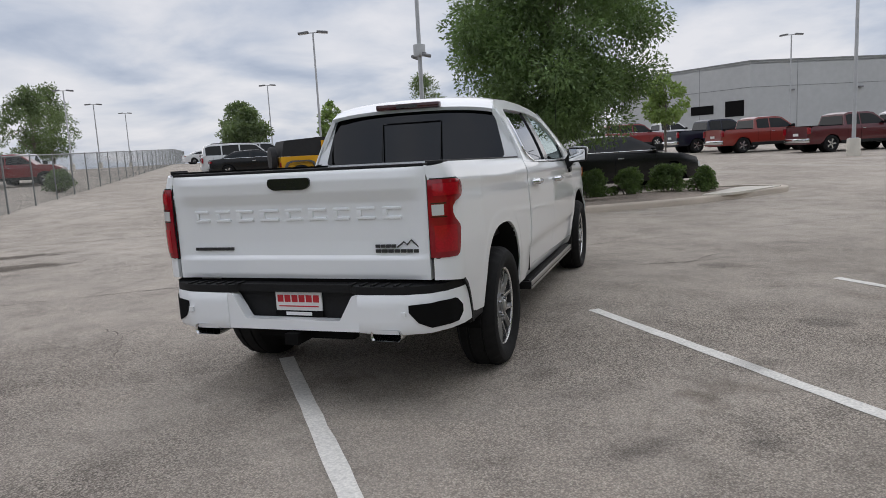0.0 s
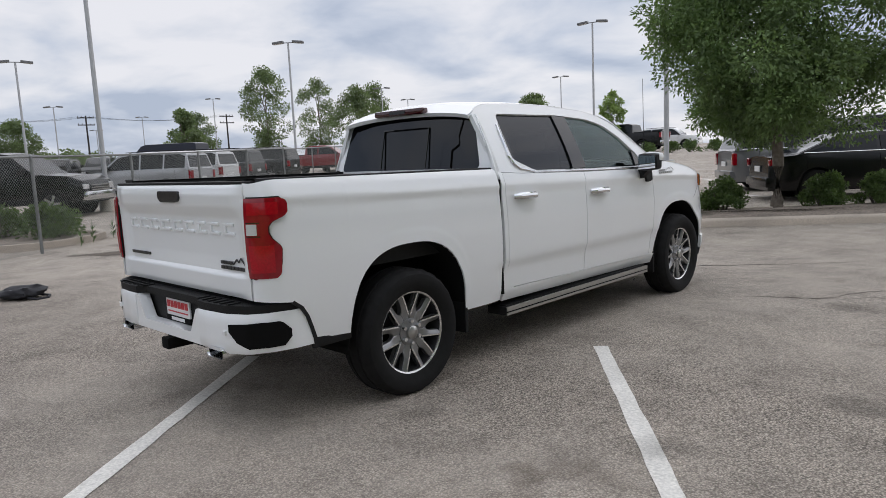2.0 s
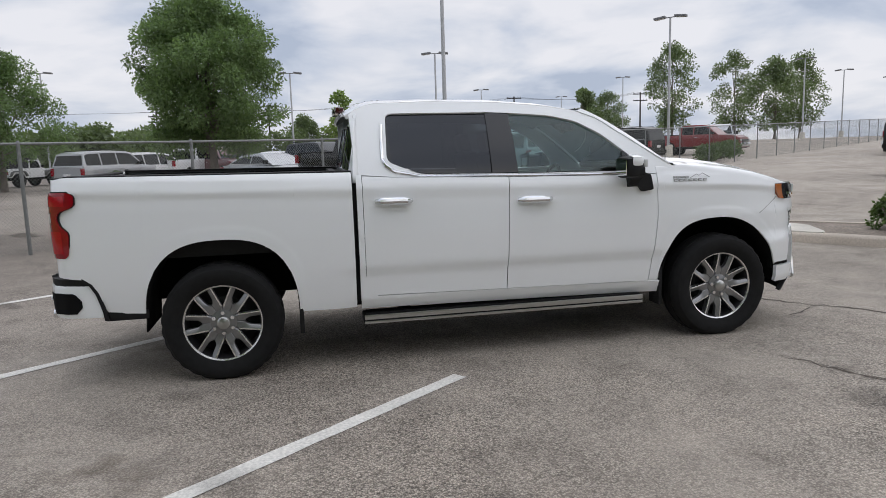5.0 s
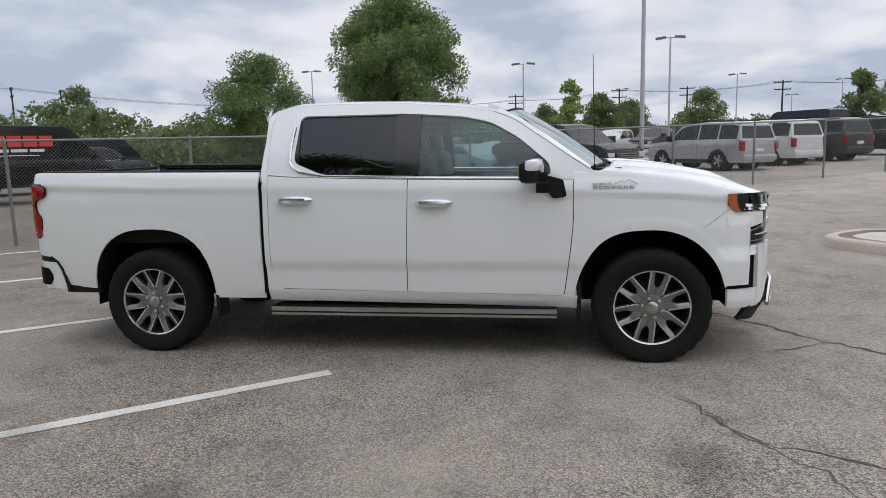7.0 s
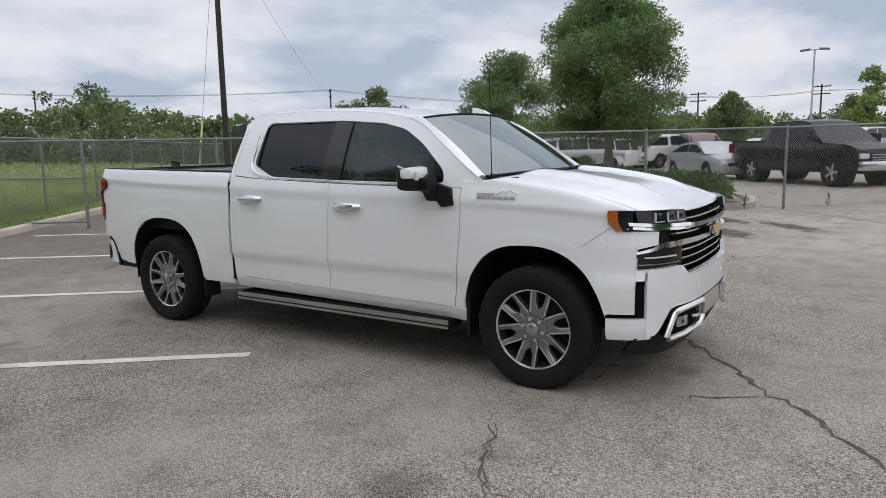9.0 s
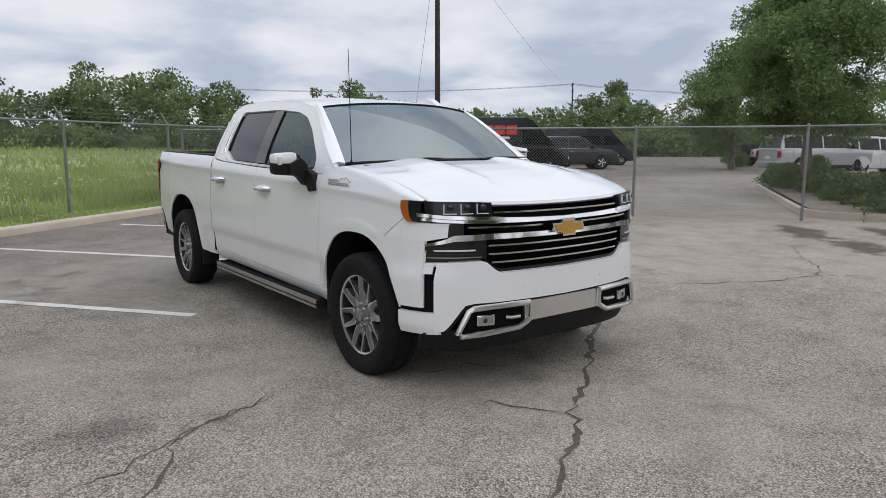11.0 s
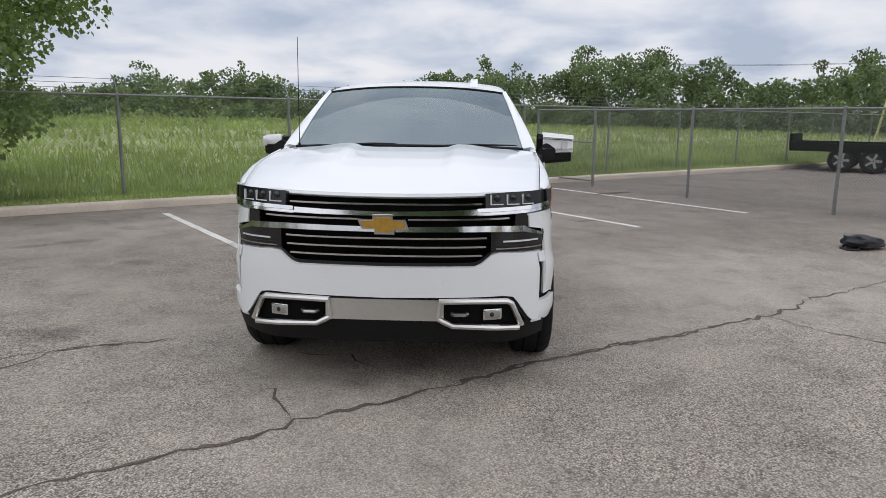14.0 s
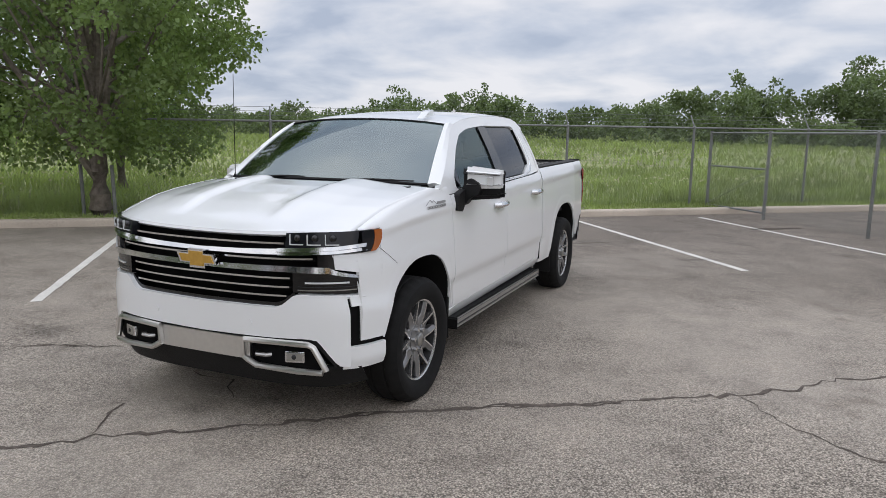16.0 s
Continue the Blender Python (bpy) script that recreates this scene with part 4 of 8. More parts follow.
def band(name, truck, x0, x1, zlo, zhi, off, material, n=26, rows=4, t=0.02, label="", parent=None, smooth=0.6):
    """A strip across the nose from x0 to x1, off metres behind the plan line (off may be a pair: low, high)."""
    o0, o1 = off if isinstance(off, tuple) else (off, off)
    pts = []
    for i in range(n + 1):
        x = lerp(x0, x1, i / n)
        lo = zlo(x) if callable(zlo) else zlo
        hi = zhi(x) if callable(zhi) else zhi
        pts.append([(x * bulge(lerp(lo, hi, k / rows)), nose_y(x) - lerp(o0, o1, k / rows), lerp(lo, hi, k / rows)) for k in range(rows + 1)])
    bm = grid(pts)
    bmesh.ops.recalc_face_normals(bm, faces=bm.faces)
    if sum(f.normal.y * f.calc_area() for f in bm.faces) < 0:
        bmesh.ops.reverse_faces(bm, faces=bm.faces)
    ob = part(name, bm, material, parent or truck, label, smooth)
    return thick(ob, t)


def wheel(truck, x, y, sgn, name="wheel", phase=0.0):
    """Tyre, six pairs of spokes, hub, nuts and brake disc."""
    w = new(name)
    w.parent = truck
    w.empty_display_size = 0.1
    w.matrix_basis = pose(x, y, 0.390, 0, 0, 0 if sgn > 0 else 180)
    R, W = 0.405, 0.138
    bm = bmesh.new()
    prof = [(0.262, 0.105), (0.30, 0.130), (0.345, W), (0.372, 0.130), (0.388, 0.112), (0.400, 0.094), (R, 0.075), (R, 0.055), (R - 0.010, 0.050), (R - 0.010, 0.042), (R, 0.037), (R, -0.037), (R - 0.010, -0.042), (R - 0.010, -0.050), (R, -0.055), (R, -0.075), (0.392, -0.105), (0.345, -W), (0.262, -0.11)]
    rings = bm_lathe(bm, prof, n=84)
    for j in (4, 5, 6, 7):
        for i, v in enumerate(rings[j]):
            if i % 3 == 0:
                s = (v.co.yz.length - 0.007) / v.co.yz.length
                v.co.y *= s
                v.co.z *= s
    bmesh.ops.recalc_face_normals(bm, faces=bm.faces)
    part("tyre", bm, M_RUBBER, w, smooth=0.5)
    bm = bmesh.new()
    bm_lathe(bm, [(0.235, -0.10), (0.245, 0.05), (0.252, 0.098), (0.268, 0.106), (0.272, 0.098), (0.268, 0.06), (0.262, -0.11)], n=64)
    bmesh.ops.recalc_face_normals(bm, faces=bm.faces)
    part("rim", bm, M_RIM, w, "bright machined alloy rim")
    bm = bmesh.new()
    bm_lathe(bm, [(0.0, 0.01), (0.17, 0.01), (0.18, 0.0), (0.236, -0.02), (0.236, -0.05), (0.0, -0.05)], n=40)
    bmesh.ops.recalc_face_normals(bm, faces=bm.faces)
    part("brake_disc", bm, M_RIMDARK, w)
    bm = bmesh.new()
    bm_lathe(bm, [(0.232, -0.10), (0.240, 0.05), (0.248, 0.090)], n=48)
    bmesh.ops.recalc_face_normals(bm, faces=bm.faces)
    bmesh.ops.reverse_faces(bm, faces=bm.faces)
    part("rim_barrel", bm, M_RIMDARK, w)
    for k in range(6):
        a = 2 * math.pi * k / 6 + math.pi / 2 + math.radians(phase)
        for side in (-1, 1):
            bm = bmesh.new()
            # half of a broad arm with a pocket cut into its outer end
            prof2 = [(0.045, 0.0, 0.024, 0.070), (0.080, 0.0, 0.0440, 0.075), (0.100, 0.0, 0.0535, 0.080), (0.138, 0.0, 0.0575, 0.085), (0.150, 0.014, 0.0585, 0.087), (0.170, 0.025, 0.061, 0.090), (0.256, 0.036, 0.070, 0.098)]
            rowsa = []
            for r, c0, c1, xx in prof2:
                dip = 0.010 if r > 0.10 else 0.004
                rowsa.append([(xx - 0.050, r, c0 * side), (xx - dip - 0.004, r, c0 * side), (xx - dip, r, (c0 + 0.004) * side), (xx, r, (c1 - 0.008) * side), (xx - 0.004, r, c1 * side), (xx - 0.050, r, c1 * side)])
            g = grid(rowsa)
            bmesh.ops.rotate(g, verts=g.verts, cent=(0, 0, 0), matrix=Matrix.Rotation(a, 3, "X"))
            bmesh.ops.recalc_face_normals(g, faces=g.faces)
            sp = part("spoke", g, M_SPOKE, w, smooth=0.4)
            # machined bright edge along the wide opening
            edge = []
            for r, c0, c, xx in prof2[2:]:
                edge.append([(xx - 0.020, r, (c + 0.0015) * side), (xx + 0.001, r, (c + 0.0015) * side), (xx + 0.002, r, (c - 0.002) * side), (xx + 0.001, r, (c - 0.0085) * side)])
            g = grid(edge)
            bmesh.ops.rotate(g, verts=g.verts, cent=(0, 0, 0), matrix=Matrix.Rotation(a, 3, "X"))
            bmesh.ops.recalc_face_normals(g, faces=g.faces)
            part("machined_edge", g, M_RIM, sp)
            bm.free()
        bm = bmesh.new()
        r = 0.070
        a2 = a + math.pi / 6
        bm_tube(bm, (0.06, r * math.cos(a2), r * math.sin(a2)), (0.104, r * math.cos(a2), r * math.sin(a2)), 0.0165, 0.013, n=6)
        part("wheel_nut", bm, M_CHROME, w, smooth=0)
    bm = bmesh.new()
    bm_lathe(bm, [(0.0, 0.114), (0.034, 0.112), (0.042, 0.106), (0.044, 0.08)], n=36)
    bmesh.ops.recalc_face_normals(bm, faces=bm.faces)
    part("hub_cap", bm, M_SATIN, w)
    bm = bmesh.new()
    bm_lathe(bm, [(0.04, 0.088), (0.060, 0.084), (0.086, 0.078), (0.094, 0.05)], n=36)
    bmesh.ops.recalc_face_normals(bm, faces=bm.faces)
    part("hub_flange", bm, M_SPOKE, w)
    return w


def tapered(bm, sgn):
    """Lets a mirror's outer end grow slimmer and lean back."""
    for v in bm.verts:
        f = (abs(v.co.x) - 1.0) / 0.20
        v.co.z += (1.355 - v.co.z) * 0.16 * max(0.0, f)
        v.co.y -= 0.045 * max(0.0, f) * (1.0 if v.co.y > 2.93 else 0.0)
    return bm


def build_truck():
    T = thing("pickup_truck", "clean pearl-white crew-cab pickup truck parked across faded lines", "pickup truck")
    belt = lambda y: curve_at([(0.9, 1.352), (1.2, 1.33), (2.0, 1.302), (2.9, 1.285), (3.25, 1.283)], y)
    sill = lambda y: curve_at([(0.9, 0.495), (3.2, 0.455)], y)
    for sgn in (1, -1):
        # cargo bed side
        low = lambda y: arch_bottom(y, curve_at([(-1.02, 0.765), (-0.84, 0.742), (-0.795, 0.70), (-0.745, 0.60), (-0.722, 0.52), (-0.69, 0.506), (-0.4, 0.49), (0.3, 0.43), (0.92, 0.425)], y))
        rail = lambda y: curve_at([(-1.0246, 1.385), (-0.92, 1.405), (0.92, 1.375)], y)
        side_panel("bed_side", T, sgn, samples(-1.0246, 0.912, 44, ((-0.488, 0.04), (0.518, 0.04), (-0.9945, 0.030), (-0.75, 0.04))), low, rail, n=44)
        # doors
        side_panel("rear_door", T, sgn, samples(0.986, 2.0115, 18), lambda y: sill(y) + 0.012, belt, shift=lambda y, z: max(0.0, (1.15 - y) / 0.16) * (0.075 * max(0, (0.64 - z) / 0.16) ** 1.6) + 0.035 * (z - 0.48) * (y - 0.99), n=26)
        side_panel("front_door", T, sgn, samples(2.018, 3.2055, 20), lambda y: sill(y) + 0.012, belt, shift=lambda y, z: 0.035 * (z - 0.48) * (1 - (y - 2.02) / 1.185) - 0.05 * ((y - 2.02) / 1.185) ** 4 * max(0, (1.0 - z) / 0.45) ** 1.2, n=26)
        # cab corner behind the rear door, and the rocker
        side_panel("cab_corner", T, sgn, [0.942, 0.955, 0.97, 0.982], lambda y: 0.47, lambda y: 1.355, shift=lambda y, z: max(0.0, (y - 0.955) / 0.027) * (0.09 * max(0, (0.66 - z) / 0.17) ** 1.6), n=26)
        side_panel("rocker_panel", T, sgn, samples(0.945, 3.24, 12), lambda y: sill(y) - 0.085, lambda y: sill(y) + 0.006, n=5)
        # added black filler that stands in for the shade between cab and bed
        part("gap_seal", box(sgn * 0.70, sgn * 0.960, 0.9135, 0.9405, 0.47, 1.30), M_DARK, T)
        # front wing
        low = lambda y: arch_bottom(y, curve_at([(3.1, 0.43), (3.26, 0.42), (4.2, 0.42), (4.225, 0.548), (4.4, 0.548)], y))
        slant = lambda y, z: -0.05 * smooth01(1 - (y - 3.2115) / 0.14) * max(0, (1.0 - z) / 0.45) ** 1.2
        rows = []
        brow = lambda y: curve_at([(4.222, 1.10), (4.25, 1.072), (4.28, 1.052), (4.31, 1.046), (4.488, 1.040)], y)
        cheek = lambda y: curve_at([(4.30, 0.918), (4.35, 0.93), (4.488, 0.964)], y)
        for y in samples(3.2115, 4.222, 34, ((3.262, 0.04), (4.18, 0.05))) + [4.2235, 4.24, 4.26, 4.28, 4.30, 4.32, 4.34, 4.36, 4.384, 4.3855] + samples(4.40, 4.488, 6):
            ex, ez = bonnet_edge(y)
            lamp = y > 4.223
            lo, hi = (cheek(y) if y > 4.385 else low(y)), (brow(y) if lamp else ez - 0.045)
            row = []
            for k in range(37):
                z = lerp(lo, hi, k / 36)
                yy = y + slant(y, z)
                row.append((sgn * side_x(yy, z), yy, z))
            x0, x1 = side_x(y, hi), ex + 0.004
            for k in range(1, 6):
                f = k / 5
                if lamp:
                    row.append((sgn * (x0 - 0.006 * k), y, hi + 0.0004 * k))
                else:
                    row.append((sgn * ((1 - f) ** 2 * x0 + 2 * f * (1 - f) * (x0 - 0.012) + f * f * x1), y, (1 - f) ** 2 * hi + 2 * f * (1 - f) * (ez - 0.004) + f * f * ez))
            rows.append(row)
        bm = grid(rows)
        # the strip above the headlamp
        g = []
        for y in samples(4.222, 4.36, 8):
            ex, ez = bonnet_edge(y)
            x0 = min(side_x(y, 1.165), nose_x(y)) - 0.006
            ez = max(ez, 1.176)
            g.append([bm.verts.new(q) for q in ((sgn * x0, y, 1.169), (sgn * (x0 - 0.003), y, lerp(1.169, ez, 0.5)), (sgn * lerp(x0, ex, 0.4), y, lerp(1.169, ez, 0.88)), (sgn * (ex + 0.004), y, ez))])
        for a, b in zip(g, g[1:]):
            for i in range(3):
                bm.faces.new((a[i], a[i + 1], b[i + 1], b[i]))
        for f in bm.faces:
            f.normal_update()
            if f.normal.x * sgn + 0.5 * f.normal.z + 0.3 * f.normal.y < 0:
                f.normal_flip()
        thick(part("front_wing", bm, M_WHITE, T, smooth=0.9), 0.016)
        bm = bmesh.new()
        bm_path(bm, [(sgn * (side_x(y, z) + 0.0005), y, z) for y, z in [(lerp(4.069, 4.238, k / 8), lerp(0.945, 1.066, k / 8)) for k in range(9)]], [0.0013] * 9, 5)
        part("panel_joint", bm, M_DARK, T)
        # wheel arch liners
        for cy, cz, ha, hh, p0, p1 in ARCHES:
            rows = []
            for k in range(29):
                y = cy - (ha + 0.004) * math.cos(math.pi * k / 28)
                z = arch_bottom(y, cz) + 0.006
                rows.append([(sgn * xx, y, z) for xx in (0.45, 0.7, side_x(y, z) - 0.012)])
            rows = [[(q[0], q[1], 0.36) for q in rows[0]]] + rows + [[(q[0], q[1], 0.40) for q in rows[-1]]]
            bm = grid(rows)
            ob = part("wheel_arch_liner", bm, M_DARK, T)
            thick(ob, 0.01, 0, split=None)
        # mud flaps
        for y0, x1 in ((0.510, 0.960), (3.236, 0.952)):
            part("mud_flap", box(sgn * 0.80, sgn * x1, y0, y0 + 0.03, 0.27, 0.57, 0.008), M_BLACKTRIM, T)
        # cabin side: frame with the window opening
        outer = [(0.942, 1.357)] + [(0.938, 1.55)] + CAB_TOP[0:] + [(3.24, 1.287), (2.9, 1.289), (2.0, 1.306), (1.2, 1.334)]
        hole = rounded([(1.19, 1.782), (1.95, 1.778), (2.13, 1.768), (2.42, 1.745), (2.63, 1.697), (2.82, 1.59), (3.045, 1.40), (3.06, 1.312), (2.1, 1.326), (1.40, 1.346), (1.17, 1.44)], 0.05, 4)
        bm = sheet_with_holes(outer, [hole], lambda u, v: (sgn * glass_x(v), u, v))
        if sum(f.normal.x * sgn for f in bm.faces) < 0:
            bmesh.ops.reverse_faces(bm, faces=bm.faces)
        thick(part("cab_side_frame", bm, M_WHITE, T, smooth=0.5), 0.035)
        for nm, lowk, upk, m2 in (("rear_door_glass", [(1.17, 1.44), (1.41, 1.350), (1.99, 1.333)], [(1.17, 1.778), (1.99, 1.774)], M_GLASS_DARK),
                                 ("front_door_glass", [(2.04, 1.330), (2.985, 1.318)], [(2.04, 1.767), (2.42, 1.740), (2.62, 1.692), (2.81, 1.588), (2.985, 1.43)], M_GLASS_TINT)):
            a, b = lowk[0][0], lowk[-1][0]
            rows = []
            for i in range(19):
                y = lerp(a, b, i / 18)
                z0, z1 = curve_at(lowk, y), curve_at(upk, y)
                rows.append([(sgn * (glass_x(z) - 0.020), y, z) for z in (lerp(z0, z1, k / 14) for k in range(15))])
            bm = grid(rows)
            bmesh.ops.recalc_face_normals(bm, faces=bm.faces)
            if sum(f.normal.x * sgn for f in bm.faces) < 0:
                bmesh.ops.reverse_faces(bm, faces=bm.faces)
            g = part(nm, bm, m2, T, "dark privacy glass" if "rear" in nm else "lightly tinted glass", smooth=1.2)
            g.visible_shadow = False
        for a, b, c, d, w2 in ((1.93, 2.125, 1.775, 1.335, 0.014), (2.955, 3.05, 1.46, 1.325, 0.014), (1.155, 1.205, 1.775, 1.43, 0.018)):
            rows = []
            for k in range(11):
                f = k / 10
                z = lerp(d, c, f)
                ya, yb = (a + 0.005 * f, b - 0.012 * f) if a < 2.5 else (a, lerp(b, a + 0.015, max(0.0, (f - 0.3) / 0.7)))
                rows.append([(sgn * (glass_x(z) - 0.006), lerp(ya, yb, q / 3), z) for q in range(4)])
            bm = grid(rows)
            bmesh.ops.recalc_face_normals(bm, faces=bm.faces)
            if sum(q.normal.x * sgn for q in bm.faces) < 0:
                bmesh.ops.reverse_faces(bm, faces=bm.faces)
            thick(part("window_pillar", bm, M_GLOSSBLACK, T, "black pillar trim"), w2)
        # bright strip round the foot of the windows
        pts = [(1.155, 1.70), (1.145, 1.60), (1.14, 1.46), (1.16, 1.41), (1.22, 1.368), (1.40, 1.333), (1.8, 1.322), (2.4, 1.306), (3.06, 1.294)]
        bm = bmesh.new()
        bm_path(bm, [(sgn * (glass_x(z) + 0.002), y, z) for y, z in pts], [0.009 if y > 1.3 else 0.013 for y, z in pts], 8)
        part("window_trim", bm, M_CHROME, T, "chrome window trim")
        # handles
        for y0, z0 in ((1.075, 1.168), (2.11, 1.135)):
            x0 = side_x(y0, z0)
            bm = bmesh.new()
            bm_path(bm, [(sgn * (x0 + 0.004), y0, z0), (sgn * (x0 + 0.036), y0 + 0.03, z0 + 0.002), (sgn * (x0 + 0.040), y0 + 0.12, z0 + 0.002), (sgn * (x0 + 0.036), y0 + 0.21, z0), (sgn * (x0 + 0.004), y0 + 0.245, z0)], [0.018, 0.025, 0.026, 0.025, 0.018], 10)
            part("door_handle", bm, M_CHROME, T, "chrome door handle")
            bm = bmesh.new()
            bmesh.ops.create_uvsphere(bm, u_segments=16, v_segments=8, radius=1.0)
            for v in bm.verts:
                v.co = Vector((sgn * (x0 + 0.002) + v.co.x * 0.005, y0 + 0.122 + v.co.y * 0.075, z0 + v.co.z * 0.028))
            part("handle_cup", bm, M_WHITE, T)
        # running board with its black step pad
        rb = part("running_board", box(sgn * 0.78, sgn * 0.962, 0.955, 3.10, 0.300, 0.365, 0.012), M_BLACKTRIM, T, "black running board with bright edge strips")
        part("edge_strip", box(sgn * 0.957, sgn * 0.968, 0.96, 3.095, 0.332, 0.366, 0.003), M_SATIN, rb, "bright metal edge strip")
        part("edge_strip", box(sgn * 0.957, sgn * 0.968, 0.96, 3.095, 0.302, 0.322, 0.003), M_SATIN, rb, "bright metal edge strip")
        part("step_pad", box(sgn * 0.80, sgn * 0.94, 0.98, 3.08, 0.366, 0.372, 0.0), M_BLACKTRIM, T)
        for y0 in (1.25, 2.0, 2.8):
            part("step_bracket", box(sgn * 0.60, sgn * 0.85, y0, y0 + 0.06, 0.32, 0.38), M_DARK, T)
        # mirror
        mir = part("mirror", tapered(box(sgn * 1.0, sgn * 1.195, 2.852, 3.0, 1.262, 1.425, 0.034), sgn), M_BLACKTRIM, T, "black mirror housing")
        part("mirror_cap", tapered(box(sgn * 1.035, sgn * 1.205, 2.925, 3.02, 1.350, 1.440, 0.034), sgn), M_WHITE, mir, "white mirror cap")
        part("mirror_glass", tapered(box(sgn * 1.015, sgn * 1.178, 2.844, 2.850, 1.280, 1.408, 0.0), sgn), mat_mirror, mir)
        part("signal_lens", box(sgn * 1.155, sgn * 1.185, 2.99, 3.012, 1.345, 1.400, 0.006), M_CLEARLENS, mir)
        part("mirror_mount", prism(rounded([(sgn * 0.955, 1.19), (sgn * 0.99, 1.20), (sgn * 1.04, 1.262), (sgn * 1.10, 1.280), (sgn * 1.10, 1.350), (sgn * 1.03, 1.395), (sgn * 0.995, 1.375), (sgn * 0.955, 1.30)], 0.02, 2), 2.955, 3.035, "y"), M_BLACKTRIM, mir, smooth=0.6)
        part("mirror_arm", prism(rounded([(2.97, 1.285), (3.03, 1.315), (3.14, 1.285), (3.165, 1.17), (3.07, 1.155)], 0.014, 2), sgn * 0.945, sgn * 0.992), M_BLACKTRIM, mir)
        # tail lamp wrapping the rear corner
        def lamp_at(w, z, out=0.0):
            if w < 0.010:
                q, n = (0.838 + w, -1.028), (0.0, -1.0)
            elif w < 0.215:
                a = (w - 0.010) / 0.205 * math.pi / 2
                q, n = (0.848 + 0.117 * math.sin(a), -0.886 - 0.142 * math.cos(a)), (math.sin(a), -math.cos(a))
            else:
                q, n = (0.965 + 0.02 * (w - 0.215), -0.886 + (w - 0.215)), (1.0, 0.0)
            o = out + 0.003 + 0.010 * math.sin(math.pi * max(0.0, min(1.0, (z - 0.888) / 0.424))) ** 0.5
            return sgn * (q[0] + n[0] * o), q[1] + n[1] * o, z

        def lamp_patch(name, parent, w0, w1, z0, z1, out, material, label="", t=0.012, rows=42):
            g = []
            for i in range(rows + 1):
                z = lerp(z0, z1, i / rows)
                a, b = (w0(z) if callable(w0) else w0), (w1(z) if callable(w1) else w1)
                g.append([lamp_at(lerp(a, b, k / 12), z, out) for k in range(13)])
            bm = grid(g)
            bmesh.ops.recalc_face_normals(bm, faces=bm.faces)
            if sum(f.normal.x * sgn - f.normal.y for f in bm.faces) < 0:
                bmesh.ops.reverse_faces(bm, faces=bm.faces)
            return thick(part(name, bm, material, parent, label, smooth=0.8), t)
        rim = lambda z: curve_at([(0.888, 0.165), (0.905, 0.185), (0.93, 0.19), (1.04, 0.197), (1.06, 0.19), (1.10, 0.152), (1.13, 0.139), (1.165, 0.14), (1.19, 0.16), (1.215, 0.225), (1.235, 0.243), (1.28, 0.245), (1.30, 0.234), (1.312, 0.20)], z)
        tl = lamp_patch("tail_lamp", T, 0.0, rim, 0.888, 1.312, 0.0, M_REDLENS, "glossy red tail lamp", 0.03)
        lamp_patch("lamp_seal", tl, -0.006, lambda z: rim(max(0.888, min(1.312, z))) + 0.006, 0.881, 1.319, -0.009, M_BLACKTRIM, "", 0.01)
        lamp_patch("reversing_lens", tl, 0.020, 0.085, 1.120, 1.178, 0.002, M_CLEARLENS, "clear reversing lens", 0.006, 4)
        lamp_patch("lamp_band", tl, 0.015, 0.10, 1.182, 1.188, 0.002, M_REDDARK, "", 0.004, 2)
        lamp_patch("lamp_band", tl, 0.015, 0.10, 1.110, 1.116, 0.002, M_REDDARK, "", 0.004, 2)
        lamp_patch("inner_lamp", tl, 0.03, 0.16, 0.92, 1.065, 0.002, M_REDBRIGHT, "brighter red inner block", 0.004, 6)
        lamp_patch("inner_lamp", tl, 0.03, 0.19, 1.225, 1.290, 0.002, M_REDBRIGHT, "brighter red inner block", 0.004, 6)
        # rear bumper corner
        bump = [(0.425, -1.138), (0.52, -1.14), (0.70, -1.122), (0.83, -1.065), (0.91, -0.975), (0.952, -0.865), (0.965, -0.745)]
        rows = []
        for i in range(25):
            f = i / 24 * (len(bump) - 1)
            k = min(int(f), len(bump) - 2)
            x, y = lerp(bump[k][0], bump[k + 1][0], f - k), lerp(bump[k][1], bump[k + 1][1], f - k)
            lo = curve_at([(0.3, 0.485), (0.6, 0.475), (0.8, 0.475), (0.99, 0.49)], x)
            rows.append([(sgn * x, y + (0.012 if k2 in (0, 5) else 0), z) for k2, z in enumerate((lo, lo + 0.015, 0.55, 0.62, 0.685, 0.70))])
        bm = grid(rows)
        bmesh.ops.recalc_face_normals(bm, faces=bm.faces)
        if sum(f.normal.x * sgn - f.normal.y for f in bm.faces) < 0:
            bmesh.ops.reverse_faces(bm, faces=bm.faces)
        bc = thick(part("rear_bumper", bm, M_WHITE, T, "white painted rear bumper corner", smooth=0.7), 0.03)
        # dark corner step pocket
        rows = []
        for i in range(17):
            f = lerp(2.15, 4.95, i / 16)
            k = min(int(f), len(bump) - 2)
            x, y = lerp(bump[k][0], bump[k + 1][0], f - k), lerp(bump[k][1], bump[k + 1][1], f - k)
            n = Vector((x - 0.6, y + 0.7)).normalized() * 0.006
            lo, hi = curve_at([(0, 0.60), (0.12, 0.54), (0.3, 0.508), (0.88, 0.515), (1, 0.56)], i / 16), curve_at([(0, 0.640), (0.5, 0.650), (0.85, 0.650), (1, 0.60)], i / 16)
            rows.append([(sgn * (x + n.x), y + n.y, lerp(lo, hi, k2 / 3)) for k2 in range(4)])
        bm = grid(rows)
        bmesh.ops.recalc_face_normals(bm, faces=bm.faces)
